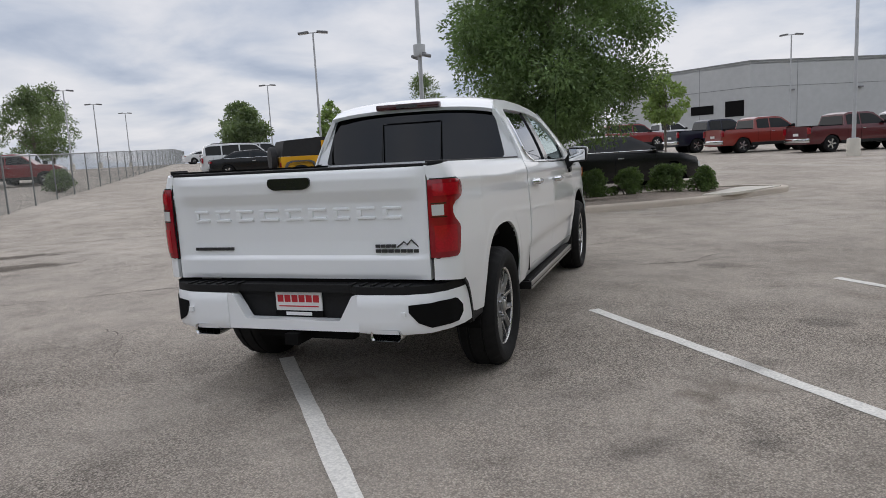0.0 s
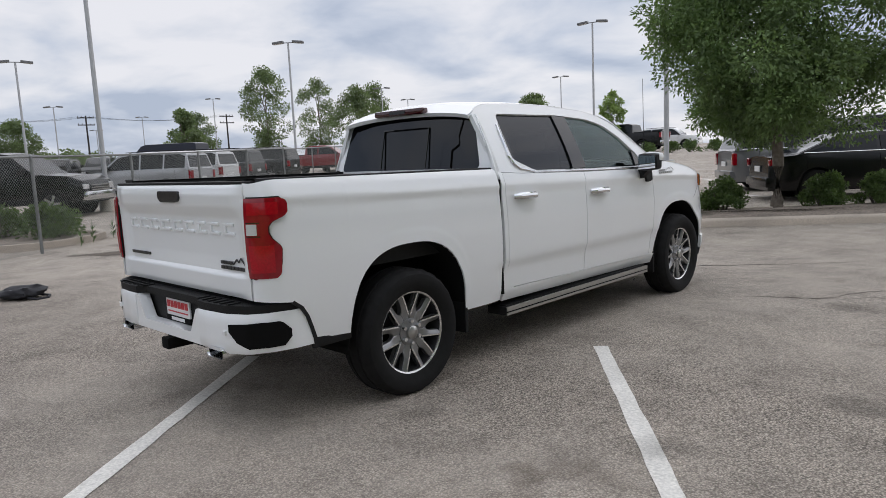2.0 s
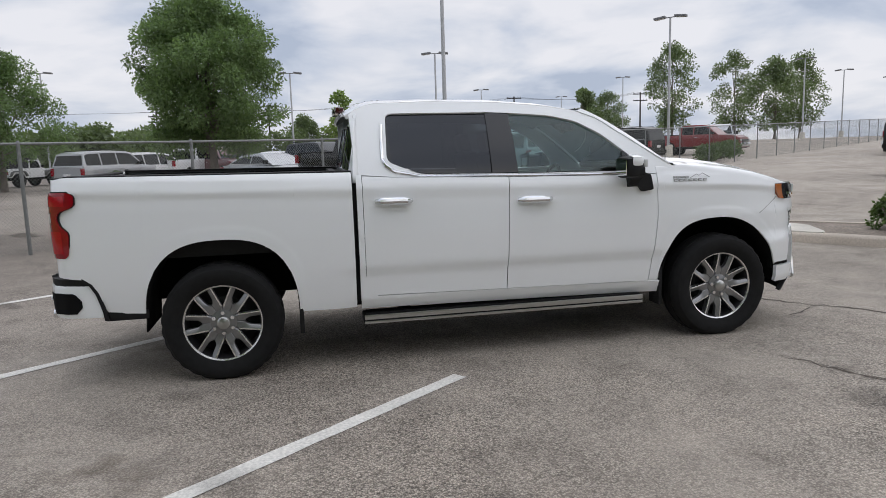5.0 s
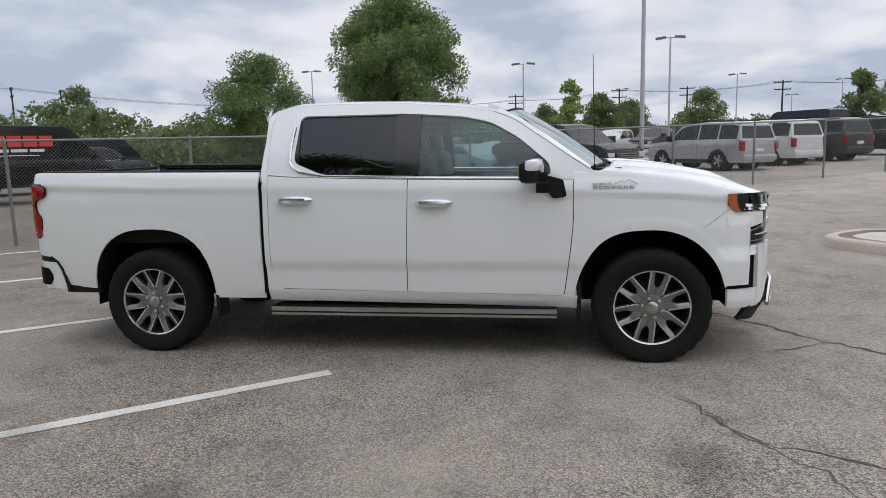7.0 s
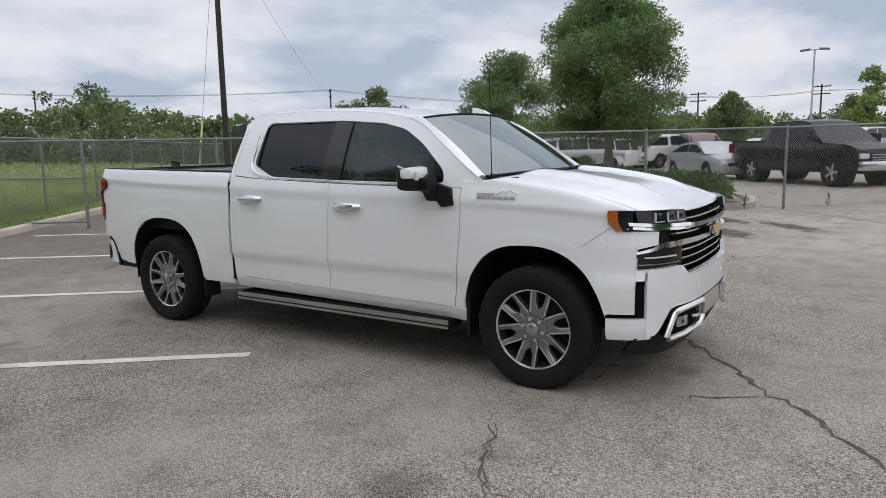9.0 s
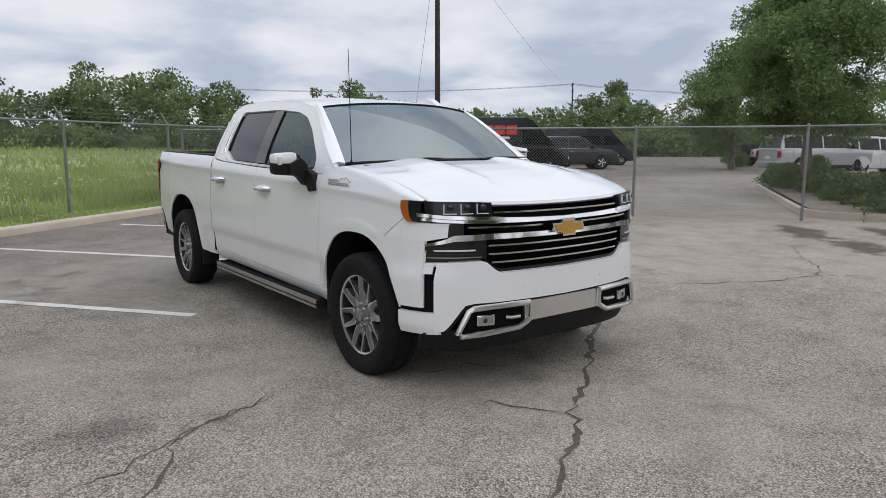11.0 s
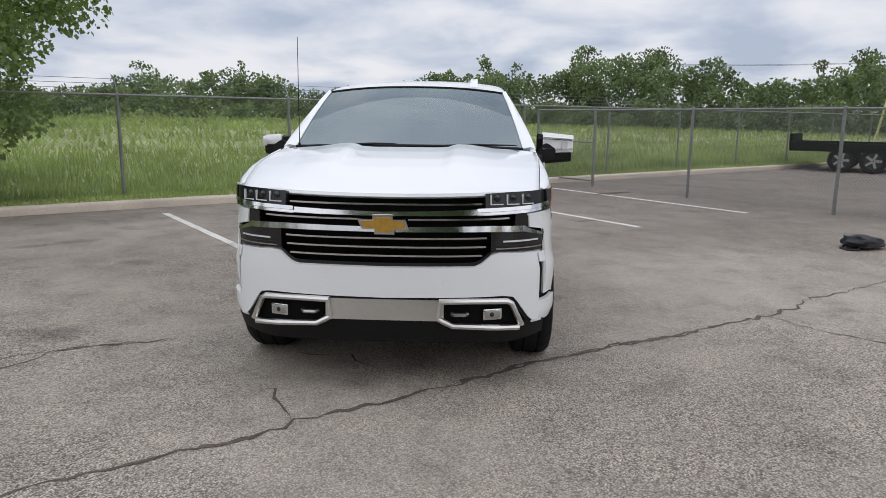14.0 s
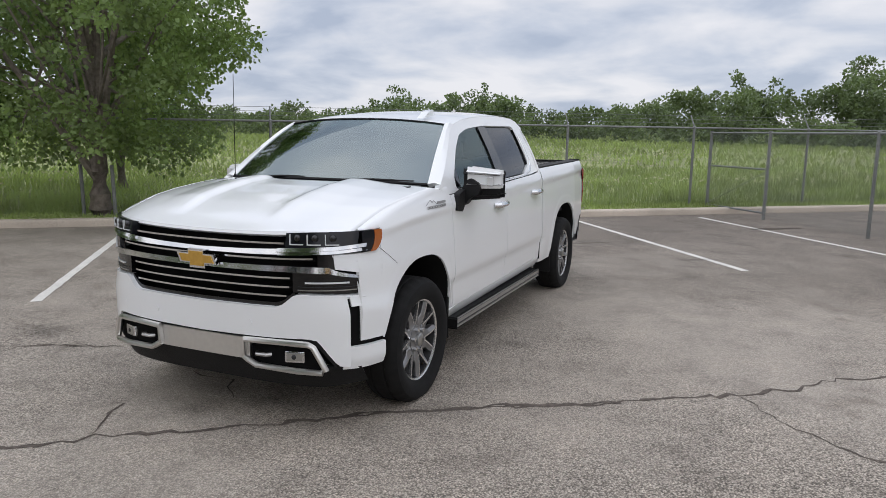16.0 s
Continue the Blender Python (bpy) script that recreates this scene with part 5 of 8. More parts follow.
        if sum(f.normal.x * sgn - f.normal.y for f in bm.faces) < 0:
            bmesh.ops.reverse_faces(bm, faces=bm.faces)
        pk = part("corner_step", bm, M_DARK, T, "black corner step pocket")
        thick(pk, 0.004)
        seam = [(-0.855, 0.752), (-0.80, 0.712), (-0.765, 0.655), (-0.742, 0.59), (-0.722, 0.52), (-0.716, 0.465)]
        bm = grid([[(sgn * 0.970, y - k * 0.024 * min(1.0, 0.45 + 0.15 * j), z - k * 0.016 * max(0.0, 1 - 0.22 * j)) for k in (0, 0.5, 1)] for j, (y, z) in enumerate(seam)])
        bmesh.ops.recalc_face_normals(bm, faces=bm.faces)
        if sum(f.normal.x * sgn for f in bm.faces) < 0:
            bmesh.ops.reverse_faces(bm, faces=bm.faces)
        thick(part("bumper_seam", bm, M_BLACKTRIM, T, "black strip between bumper and bed side"), 0.02)
        part("bumper_sensor", box(sgn * 0.682, sgn * 0.706, -1.135, -1.112, 0.58, 0.605, 0.004), M_WHITE, T)
        part("lower_valance", box(sgn * 0.93, sgn * 0.955, -0.74, -0.47, 0.455, 0.52, 0.01), M_BLACKTRIM, T)
        # exhaust tip
        bm = bmesh.new()
        outl = rounded([(-0.085, -0.03), (0.085, -0.03), (0.095, 0.0), (0.085, 0.035), (-0.085, 0.035), (-0.095, 0.0)], 0.02, 3)
        rows = [[(sgn * 0.585 + p[0] * s, yy, 0.470 + p[1] * s) for p in outl + outl[:1]] for yy, s in ((-0.75, 0.8), (-1.13, 1.0), (-1.14, 0.97), (-1.13, 0.86), (-0.80, 0.75))]
        g = grid(rows)
        bmesh.ops.recalc_face_normals(g, faces=g.faces)
        bm.free()
        part("exhaust_tip", g, M_CHROME, T, "chrome exhaust tip")
        part("exhaust_inside", box(sgn * 0.585 - 0.07, sgn * 0.585 + 0.07, -0.83, -0.82, 0.448, 0.493), M_DARK, T)
        # wheels
        wheel(T, sgn * 0.868, 0.0, sgn, "rear_wheel", 30)
        wheel(T, sgn * 0.878, WHEELBASE, sgn, "front_wheel", 47)

    # ---- roof, screens, bonnet ----
    rows = []
    for y in samples(0.90, 2.80, 26):
        row = []
        edge = cab_top(max(y, 0.96))
        hw = glass_x(edge) + 0.002
        for k in range(29):
            u = -1 + 2 * k / 28
            crown = 0.036 * (1 - abs(u) ** 2.4) * min(1.0, 0.45 + (2.85 - y) / 0.9) + 0.010 * (1 - u ** 8)
            drop = 0.03 * max(0, (0.99 - y) / 0.09) ** 2
            row.append((u * hw, y + (0.055 * (1 - u * u) if y > 2.6 else 0) * (y - 2.6) / 0.2, edge + crown - drop))
        rows.append(row)
    bm = grid(rows)
    bmesh.ops.recalc_face_normals(bm, faces=bm.faces)
    if sum(f.normal.z for f in bm.faces) < 0:
        bmesh.ops.reverse_faces(bm, faces=bm.faces)
    thick(part("roof", bm, M_WHITE, T, smooth=1.2), 0.03)
    lining = [[(q[0] * 0.95, q[1], q[2] - 0.035) for q in r] for r in rows[2:]]
    part("headliner", grid(lining), M_SEAT, T, "dark grey headliner", smooth=1.2)
    ws = []
    for i in range(15):
        f = i / 14
        row = []
        for k in range(25):
            u = -1 + 2 * k / 24
            hw = lerp(0.832, 0.690, f)
            y = lerp(3.335, 2.735, f) + lerp(0.15, 0.085, f) * (1 - u * u)
            z = lerp(1.352, 1.770, f) + lerp(0.02, 0.040, f) * (1 - abs(u) ** 2.4) + 0.022 * math.sin(math.pi * f)
            row.append((u * hw, y, z))
        ws.append(row)
    bm = grid(ws)
    bmesh.ops.recalc_face_normals(bm, faces=bm.faces)
    if sum(f.normal.y for f in bm.faces) < 0:
        bmesh.ops.reverse_faces(bm, faces=bm.faces)
    g = thick(part("windscreen", bm, M_GLASS_FRONT, T, "curved windscreen reflecting grey sky", smooth=1.2), 0.005)
    g.visible_shadow = False
    for idx, nm in ((0, "windscreen_foot"), (-1, "windscreen_head")):
        bm = bmesh.new()
        bm_path(bm, [(p[0], p[1], p[2] + 0.004) for p in ws[idx]], [0.012 if idx == 0 else 0.006] * len(ws[idx]), 6)
        part(nm, bm, M_BLACKTRIM, T)
    for sgn in (1, -1):
        # front pillars: white skin beside the windscreen
        rows = []
        for i in range(15):
            p = ws[i][-1 if sgn > 0 else 0]
            zz = p[2]
            yq = None
            for j in range(200):
                yy = 3.36 - j * 0.005
                if cab_top(yy) >= zz + 0.004:
                    yq = yy
                    break
            yq = yq or 2.7
            rows.append([(p[0], p[1] - 0.002, zz + 0.008), (sgn * (abs(p[0]) + glass_x(zz) + 0.02) / 2, lerp(p[1], yq, 0.4), zz + 0.020), (sgn * (glass_x(zz) + 0.004), yq, zz + 0.006)])
        bm = grid(rows)
        bmesh.ops.recalc_face_normals(bm, faces=bm.faces)
        if sum(f.normal.x * sgn + f.normal.y for f in bm.faces) < 0:
            bmesh.ops.reverse_faces(bm, faces=bm.faces)
        thick(part("windscreen_pillar", bm, M_WHITE, T, smooth=1.0), 0.03)
        # wipers
        bm = bmesh.new()
        x0 = 0.36 * sgn + 0.1
        bm_path(bm, [(x0, 3.49, 1.376), (x0 - 0.22, 3.475, 1.388), (x0 - 0.52, 3.44, 1.385)], [0.012, 0.009, 0.005], 6)
        part("wiper", bm, M_BLACKTRIM, T)
    part("cowl", box(-0.80, 0.80, 3.32, 3.555, 1.30, 1.354, 0.015), M_BLACKTRIM, T)

    # rear wall of the cab with its window
    edge = [(0.925, 1.30)] + [(glass_x(z) - 0.012, z) for z in (1.38, 1.5, 1.62, 1.70, 1.77)]
    outer = [(-0.925, 0.80), (0.925, 0.80)] + edge + [(0.55, 1.842), (0.0, 1.868), (-0.55, 1.842)] + [(-x, z) for x, z in edge[::-1]]
    hole = rounded([(-0.80, 1.385), (0.80, 1.385), (0.70, 1.765), (0.40, 1.79), (0.0, 1.797), (-0.40, 1.79), (-0.70, 1.765)], 0.04, 3)
    back = lambda u, v: (u, 0.875 + 0.10 * max(0, (v - 1.36) / 0.45) + 0.045 * (u / 0.9) ** 4, v)
    bm = sheet_with_holes(outer, [hole], back)
    if sum(f.normal.y for f in bm.faces) > 0:
        bmesh.ops.reverse_faces(bm, faces=bm.faces)
    thick(part("cab_back", bm, M_WHITE, T), 0.03)
    bm = sheet_with_holes(hole, [], lambda u, v: (u, back(u, v)[1] + 0.006, v))
    g = thick(part("rear_window", bm, M_GLASS_DARK, T, "dark sliding rear window"), 0.005)
    g.visible_shadow = False
    for pts in ([(-0.26, 1.40), (-0.26, 1.705)], [(-0.26, 1.705), (0.26, 1.705)], [(0.26, 1.705), (0.26, 1.40)]):
        bm = bmesh.new()
        bm_path(bm, [(u, back(u, v)[1] - 0.001, v) for u, v in (Vector(pts[0]).lerp(Vector(pts[1]), k / 6) for k in range(7))], [0.006] * 7, 6)
        part("slider_frame", bm, M_GLOSSBLACK, T)
    stop = part("stop_lamp", box(-0.28, 0.28, 0.862, 0.93, 1.812, 1.862, 0.018), M_REDDARK, T, "dark red high stop lamp")
    part("stop_lamp_lens", box(-0.09, 0.09, 0.857, 0.864, 1.825, 1.85, 0.0), M_GREYMARK, stop)
    # corner filler between the cab back and the side frames
    for sgn in (1, -1):
        rows = []
        for i in range(12):
            z = lerp(1.30, 1.775, i / 11)
            xs = glass_x(z)
            xb = xs - 0.012
            yb = back(xb, z)[1]
            rows.append([(sgn * xb, yb, z), (sgn * (max(xb, xs) + 0.004), lerp(yb, 0.95, 0.45) - 0.004, z), (sgn * xs, 0.965, z)])
        bm = grid(rows)
        bmesh.ops.recalc_face_normals(bm, faces=bm.faces)
        thick(part("cab_rear_pillar", bm, M_WHITE, T, smooth=1.2), 0.02, 0, split=None)

    # bonnet
    rows = []
    for i in range(41):
        row = []
        f = i / 40
        for k in range(61):
            x = (-1 + 2 * k / 60) * lerp(0.916, 0.872, f * f)
            y1 = nose_y(x * 0.97) - 0.085
            y0 = 3.39 + 0.16 * (1 - (x / 0.916) ** 2)
            y = lerp(y0, y1, f)
            z = bonnet_z(x, lerp(3.50, 4.62, f))
            row.append((x, y, z))
        rows.append(row)
    last = rows[-1]
    rows.append([(p[0], p[1] + 0.008, p[2] - 0.018) for p in last])
    rows.append([(p[0], p[1] - 0.004, p[2] - 0.03) for p in last])
    bm = grid(rows)
    bmesh.ops.recalc_face_normals(bm, faces=bm.faces)
    if sum(f.normal.z for f in bm.faces) < 0:
        bmesh.ops.reverse_faces(bm, faces=bm.faces)
    thick(part("bonnet", bm, M_WHITE, T, "white bonnet with two raised ridges", smooth=0.8), 0.012, split=None)

    # ---- nose ----
    band("nose_backing", T, -0.93, 0.93, 0.40, 1.15, 0.13, M_DARK, t=0.02)
    up = lambda x: curve_at([(0.0, 0.738), (0.50, 0.745), (0.545, 0.765), (0.61, 0.815), (0.64, 0.824), (0.86, 0.815), (0.905, 0.808)], abs(x))
    dn = lambda x: curve_at([(0.0, 0.562), (0.66, 0.575), (0.72, 0.565), (0.815, 0.42), (0.905, 0.395)], abs(x))
    band("front_bumper", T, -0.866, 0.866, dn, up, (0.012, 0.012), M_WHITE, n=80, rows=12, t=0.05, label="white front bumper", smooth=0.9)
    band("bumper_lip", T, -0.93, 0.93, lambda x: up(x) - 0.006, lambda x: up(x) + 0.010, (0.016, 0.07), M_WHITE, n=60, rows=2, t=0.015)
    for sgn in (1, -1):
        # lower corner of the bumper and the dark air slot behind its edge
        for nm, ya, yb, zlo, zhi, o, mt in (("bumper_corner", 4.232, 4.462, 0.392, 0.522, 0.010, M_WHITE), ("bumper_corner", 4.32, 4.432, 0.752, 0.812, 0.012, M_WHITE), ("air_slot", 4.20, 4.47, 0.50, 0.94, 0.045, M_DARK)):
            rows = []
            for i in range(11):
                y = lerp(ya, yb, i / 10)
                rows.append([(sgn * (nose_x(y) * bulge(z) - o - 0.012 * smooth01((y - 4.425) / 0.03) - 0.02 * smooth01((0.45 - z) / 0.07)), y, z) for z in (lerp(zlo, zhi, k / 6) for k in range(7))])
            bm = grid(rows)
            bmesh.ops.recalc_face_normals(bm, faces=bm.faces)
            if sum(f.normal.x * sgn for f in bm.faces) < 0:
                bmesh.ops.reverse_faces(bm, faces=bm.faces)
            thick(part(nm, bm, mt, T, smooth=0.9), 0.03)
        # headlamp
        hb = lambda x: curve_at([(0.56, 1.080), (0.71, 1.084), (0.83, 1.090), (0.91, 1.096)], abs(x))
        ht = lambda x: curve_at([(0.56, 1.158), (0.71, 1.166), (0.91, 1.170)], abs(x))
        hl = band("headlamp", T, sgn * 0.565, sgn * 0.905, hb, ht, (0.022, 0.040), M_LAMPDARK, n=22, t=0.05, label="smoked headlamp with bright inner bars")
        for nm, mt, fa, fb, o in (("side_marker", M_AMBER, 0.0, 0.42, 0.010), ("side_lens", M_LAMPDARK, 0.42, 1.0, 0.012)):
            rows = []
            for k in range(9):
                z = lerp(1.050, 1.168, k / 8)
                y0 = curve_at([(1.05, 4.278), (1.07, 4.252), (1.10, 4.232), (1.14, 4.223), (1.168, 4.226)], z)
                rows.append([(sgn * (nose_x(y) - o - 0.08 * max(0.0, z - 1.12)), y, z) for y in (lerp(y0, 4.364, lerp(fa, fb, i / 4)) for i in range(5))])
            bm = grid(rows)
            bmesh.ops.recalc_face_normals(bm, faces=bm.faces)
            if sum(f.normal.x * sgn for f in bm.faces) < 0:
                bmesh.ops.reverse_faces(bm, faces=bm.faces)
            thick(part(nm, bm, mt, hl, "amber side marker" if mt is M_AMBER else ""), 0.03)
        for xx in (0.625, 0.715, 0.80):
            yy = nose_y(xx) - 0.034
            m = pose(sgn * xx, yy, 1.130, 0, 0, -sgn * (18 + 60 * (xx - 0.62)))
            bm = bmesh.new()
            bm_box(bm, -0.038, 0.038, 0.0, 0.013, -0.034, -0.0285, 0, m)
            bm_box(bm, 0.0325, 0.038, 0.0, 0.013, -0.0285, 0.024, 0, m)
            part("lamp_bar", bm, M_LED, hl)
            bm = bmesh.new()
            for v in bmesh.ops.create_uvsphere(bm, u_segments=14, v_segments=8, radius=0.021)["verts"]:
                v.co = m @ (v.co + Vector((-0.004, -0.004, 0.002)))
            part("projector", bm, M_GLOSSBLACK, hl)
        for z0, hgt, mt, o in ((0.0, 0.017, M_CHROME, (0.024, 0.030)), (0.021, 0.020, M_CHROME, (0.012, 0.020))):
            low = lambda x, z0=z0: curve_at([(0.50, 1.034), (0.70, 1.042), (0.83, 1.048), (0.94, 1.060)], abs(x)) + z0
            band("headlamp_strip", T, sgn * 0.52, sgn * 0.935, low, lambda x: low(x) + hgt, o, mt, n=22, rows=1, t=0.02, label="bright strip under headlamp")
        # daytime lamp
        dl = band("daytime_lamp", T, sgn * 0.60, sgn * 0.918, lambda x: curve_at([(0.60, 0.832), (0.918, 0.822)], abs(x)), lambda x: curve_at([(0.60, 0.944), (0.79, 0.936), (0.84, 0.924), (0.918, 0.912)], abs(x)), 0.030, M_GLOSSBLACK, n=16, t=0.03, label="gloss black daytime lamp panel")
        band("light_bar", T, sgn * 0.67, sgn * 0.875, 0.882, 0.891, 0.022, M_LED, n=10, rows=1, t=0.01, parent=dl)
        band("lamp_rim", T, sgn * 0.63, sgn * 0.90, 0.842, 0.848, 0.024, M_SATIN, n=10, rows=1, t=0.01, parent=dl)
        band("lamp_rim", T, sgn * 0.63, sgn * 0.90, 0.862, 0.866, 0.024, M_RIMDARK, n=10, rows=1, t=0.01, parent=dl)
        # upright end piece between chrome bars and headlamp
        band("grille_end", T, sgn * 0.735, sgn * 0.812, 0.962, 1.042, 0.024, M_GLOSSBLACK, n=4, t=0.03)
        # fog lamp pocket, bright frame, hook
        pk = band("fog_pocket", T, sgn * 0.31, sgn * 0.75, lambda x: curve_at([(0.31, 0.455), (0.38, 0.415), (0.75, 0.40)], abs(x)), lambda x: curve_at([(0.31, 0.55), (0.68, 0.548), (0.75, 0.43)], abs(x)), 0.03, M_DARK, n=10, t=0.03)
        fr = [(0.305, 0.45), (0.335, 0.432), (0.383, 0.408), (0.62, 0.394), (0.755, 0.386), (0.772, 0.398), (0.71, 0.532), (0.685, 0.547), (0.31, 0.549)]
        bm = bmesh.new()
        bm_path(bm, [(sgn * x * 1.02, nose_y(x) + 0.006, z) for x, z in fr + fr[:1]], [0.018] * (len(fr) + 1), 8)
        part("fog_lamp_frame", bm, M_APRON, T, "chrome frame round fog lamp")
        fx = 0.615
        m = pose(sgn * fx, nose_y(fx) - 0.012, 0.470, 0, 0, -sgn * 18)
        fl = part("fog_lamp", box(-0.058, 0.058, -0.03, 0.010, -0.034, 0.034, 0.012, m), M_CHROME, T, "clear fog lamp in a bright bezel")
        part("lamp_lens", box(-0.046, 0.046, 0.0, 0.0125, -0.024, 0.024, 0.006, m), M_SATIN, fl)
        bm = bmesh.new()
        for v in bmesh.ops.create_uvsphere(bm, u_segments=14, v_segments=8, radius=0.019)["verts"]:
            v.co = m @ (v.co + Vector((0.004, 0.0, 0)))
        part("bulb_lens", bm, M_RIMDARK, fl)
        bm = bmesh.new()
        bm_path(bm, [(sgn * 0.385, nose_y(0.4) - 0.01, 0.475), (sgn * 0.40, nose_y(0.4) + 0.012, 0.475), (sgn * 0.46, nose_y(0.45) + 0.012, 0.475), (sgn * 0.475, nose_y(0.47) - 0.01, 0.475)], [0.012] * 4, 8)
        part("tow_hook", bm, M_SATIN, T)
        for xx in (0.345, 0.657):
            m = pose(sgn * xx, nose_y(xx) - 0.012, 0.646, 0, 0, -sgn * 25 * xx)
            bm = bmesh.new()
            bm_tube(bm, m @ Vector((0, -0.01, 0)), m @ Vector((0, 0.006, 0)), 0.014, 0.013, n=14)
            part("parking_sensor", bm, M_WHITE, T)
    # chrome apron between the fog lamps, black surround above it
    band("bumper_apron", T, -0.33, 0.33, lambda x: 0.432, lambda x: 0.552, (0.006, 0.014), M_APRON, n=24, t=0.03, label="bright metal bumper apron")
    band("bumper_groove", T, -0.80, 0.80, lambda x: curve_at([(0, 0.545), (0.66, 0.552), (0.705, 0.54), (0.80, 0.405)], abs(x)), lambda x: curve_at([(0, 0.566), (0.66, 0.579), (0.725, 0.566), (0.80, 0.455)], abs(x)), 0.025, M_BLACKTRIM, n=40, rows=1, t=0.03)
    band("air_dam", T, -0.90, 0.90, lambda x: curve_at([(0, 0.275), (0.7, 0.27), (0.9, 0.30)], abs(x)), lambda x: curve_at([(0, 0.436), (0.30, 0.436), (0.38, 0.405), (0.74, 0.39), (0.80, 0.425), (0.90, 0.40)], abs(x)), (0.10, 0.03), M_BLACKTRIM, n=40, t=0.03, label="black air dam")
    # grille: three dark openings with bright bars
    gr = band("grille_frame", T, -0.735, 0.735, lambda x: curve_at([(0, 1.030), (0.37, 1.035), (0.65, 1.044), (0.735, 1.048)], abs(x)), lambda x: curve_at([(0, 1.053), (0.28, 1.060), (0.56, 1.073), (0.735, 1.066)], abs(x)), (0.020, 0.027), M_CHROME, n=48, rows=4, t=0.03, label="chrome grille crossbar")
    lower = band("grille_crossbar", T, -0.91, 0.91, lambda x: curve_at([(0, 0.940), (0.56, 0.946), (0.79, 0.940), (0.84, 0.926), (0.91, 0.910)], abs(x)), lambda x: curve_at([(0, 0.968), (0.59, 0.979), (0.79, 0.974), (0.83, 0.95), (0.91, 0.924)], abs(x)), (0.014, 0.018), M_CHROME, n=60, rows=4, t=0.03, label="broad chrome grille crossbar")
    for z, hw in ((1.094, 0.545), (1.008, 0.70), (0.900, 0.575), (0.850, 0.57), (0.800, 0.55)):
        band("grille_bar", T, -hw, hw, lambda x, z=z: z - 0.006 + 0.02 * x * x, lambda x, z=z: z + 0.004 + 0.02 * x * x, 0.045, M_CHROME, n=36, rows=1, t=0.02, label="thin chrome grille bar")
        band("grille_slat", T, -hw - 0.01, hw + 0.01, lambda x, z=z: z - 0.02 + 0.02 * x * x, lambda x, z=z: z - 0.008 + 0.02 * x * x, (0.085, 0.05), M_DARK, n=30, rows=1, t=0.012)
    band("grille_surround", T, -0.60, 0.60, lambda x: up(x) + 0.0, lambda x: up(x) + 0.022, 0.04, M_GLOSSBLACK, n=40, rows=1, t=0.02)
    # gold emblem with a bright edge, as a plain shape
    cross = [(-0.145, -0.026), (-0.062, -0.026), (-0.062, -0.054), (0.050, -0.054), (0.052, -0.026), (0.120, -0.026), (0.145, 0.030), (0.060, 0.030), (0.060, 0.056), (-0.052, 0.056), (-0.054, 0.030), (-0.122, 0.030)]
    em = part("emblem", prism([(p[0], p[1] + 0.985) for p in cross], 4.632, 4.654, "y"), M_CHROME, T, "gold emblem with bright edge", smooth=0.3)
    part("emblem_face", prism([(p[0] * 0.87, p[1] * 0.76 + 0.985) for p in cross], 4.653, 4.658, "y"), M_GOLD, em, "gold face", smooth=0.3)

    # ---- tailgate and rear ----
    def gate_y(x, z):
        y = -1.022
        y += curve_at([(0.76, 0.012), (0.79, 0.0), (0.885, 0.0), (0.897, 0.020), (0.98, 0.026), (1.12, 0.024), (1.20, 0.016), (1.265, -0.014), (1.33, -0.022), (1.375, -0.012), (1.392, 0.008)], z) * (1.0 if abs(x) < 0.735 else max(0.15, 1 - (abs(x) - 0.735) / 0.06))
        return y
    rows = []
    for i in range(61):
        z = lerp(0.765, 1.392, i / 60)
        rows.append([(x, gate_y(x, z), z) for x in [-0.826, -0.82] + [lerp(-0.81, 0.81, k / 40) for k in range(41)] + [0.82, 0.826]])
    bm = grid(rows)
    bmesh.ops.recalc_face_normals(bm, faces=bm.faces)
    if sum(f.normal.y for f in bm.faces) > 0:
        bmesh.ops.reverse_faces(bm, faces=bm.faces)
    tg = thick(part("tailgate", bm, M_WHITE, T, "white tailgate with embossed plain blocks", smooth=0.9), 0.05)
    part("tailgate_cap", box(-0.82, 0.82, -1.024, -0.954, 1.385, 1.402, 0.006), M_BLACKTRIM, tg)
    hd = part("tailgate_handle", prism(rounded([(-0.135, 1.352), (0.135, 1.352), (0.14, 1.31), (0.105, 1.285), (-0.105, 1.285), (-0.14, 1.31)], 0.02, 3), -1.056, -1.029, "y"), M_GLOSSBLACK, tg, "black tailgate handle")
    xx = -0.695
    for w in (0.10, 0.105, 0.115, 0.13, 0.105, 0.115, 0.10, 0.11, 0.115):
        bm = bmesh.new()
        bm_box(bm, xx, xx + w, -1.0085, -0.992, 1.104, 1.121, 0.004)
        bm_box(bm, xx, xx + w, -1.0105, -0.994, 1.157, 1.174, 0.004)
        bm_box(bm, xx, xx + w * 0.26, -1.0095, -0.995, 1.118, 1.160, 0.004)
        part("embossed_block", bm, M_WHITE, tg)
        xx += w + 0.046
    bd = bmesh.new()
    for k in range(9):
        bm_box(bd, -0.715 + k * 0.031, -0.690 + k * 0.031, -1.010, -0.992, 0.932, 0.950, 0.0)
    part("badge", bd, M_GREYMARK, tg, "dark grey badge of plain blocks")
    bd = bmesh.new()
    for k in range(7):
        bm_box(bd, 0.50 + k * 0.038, 0.531 + k * 0.038, -1.010, -0.992, 0.915, 0.934, 0.0)
    for k in range(4):
        bm_box(bd, 0.50 + k * 0.032, 0.525 + k * 0.032, -1.010, -0.992, 0.943, 0.961, 0.0)
    part("badge", bd, M_GREYMARK, tg, "dark grey badge of plain blocks")
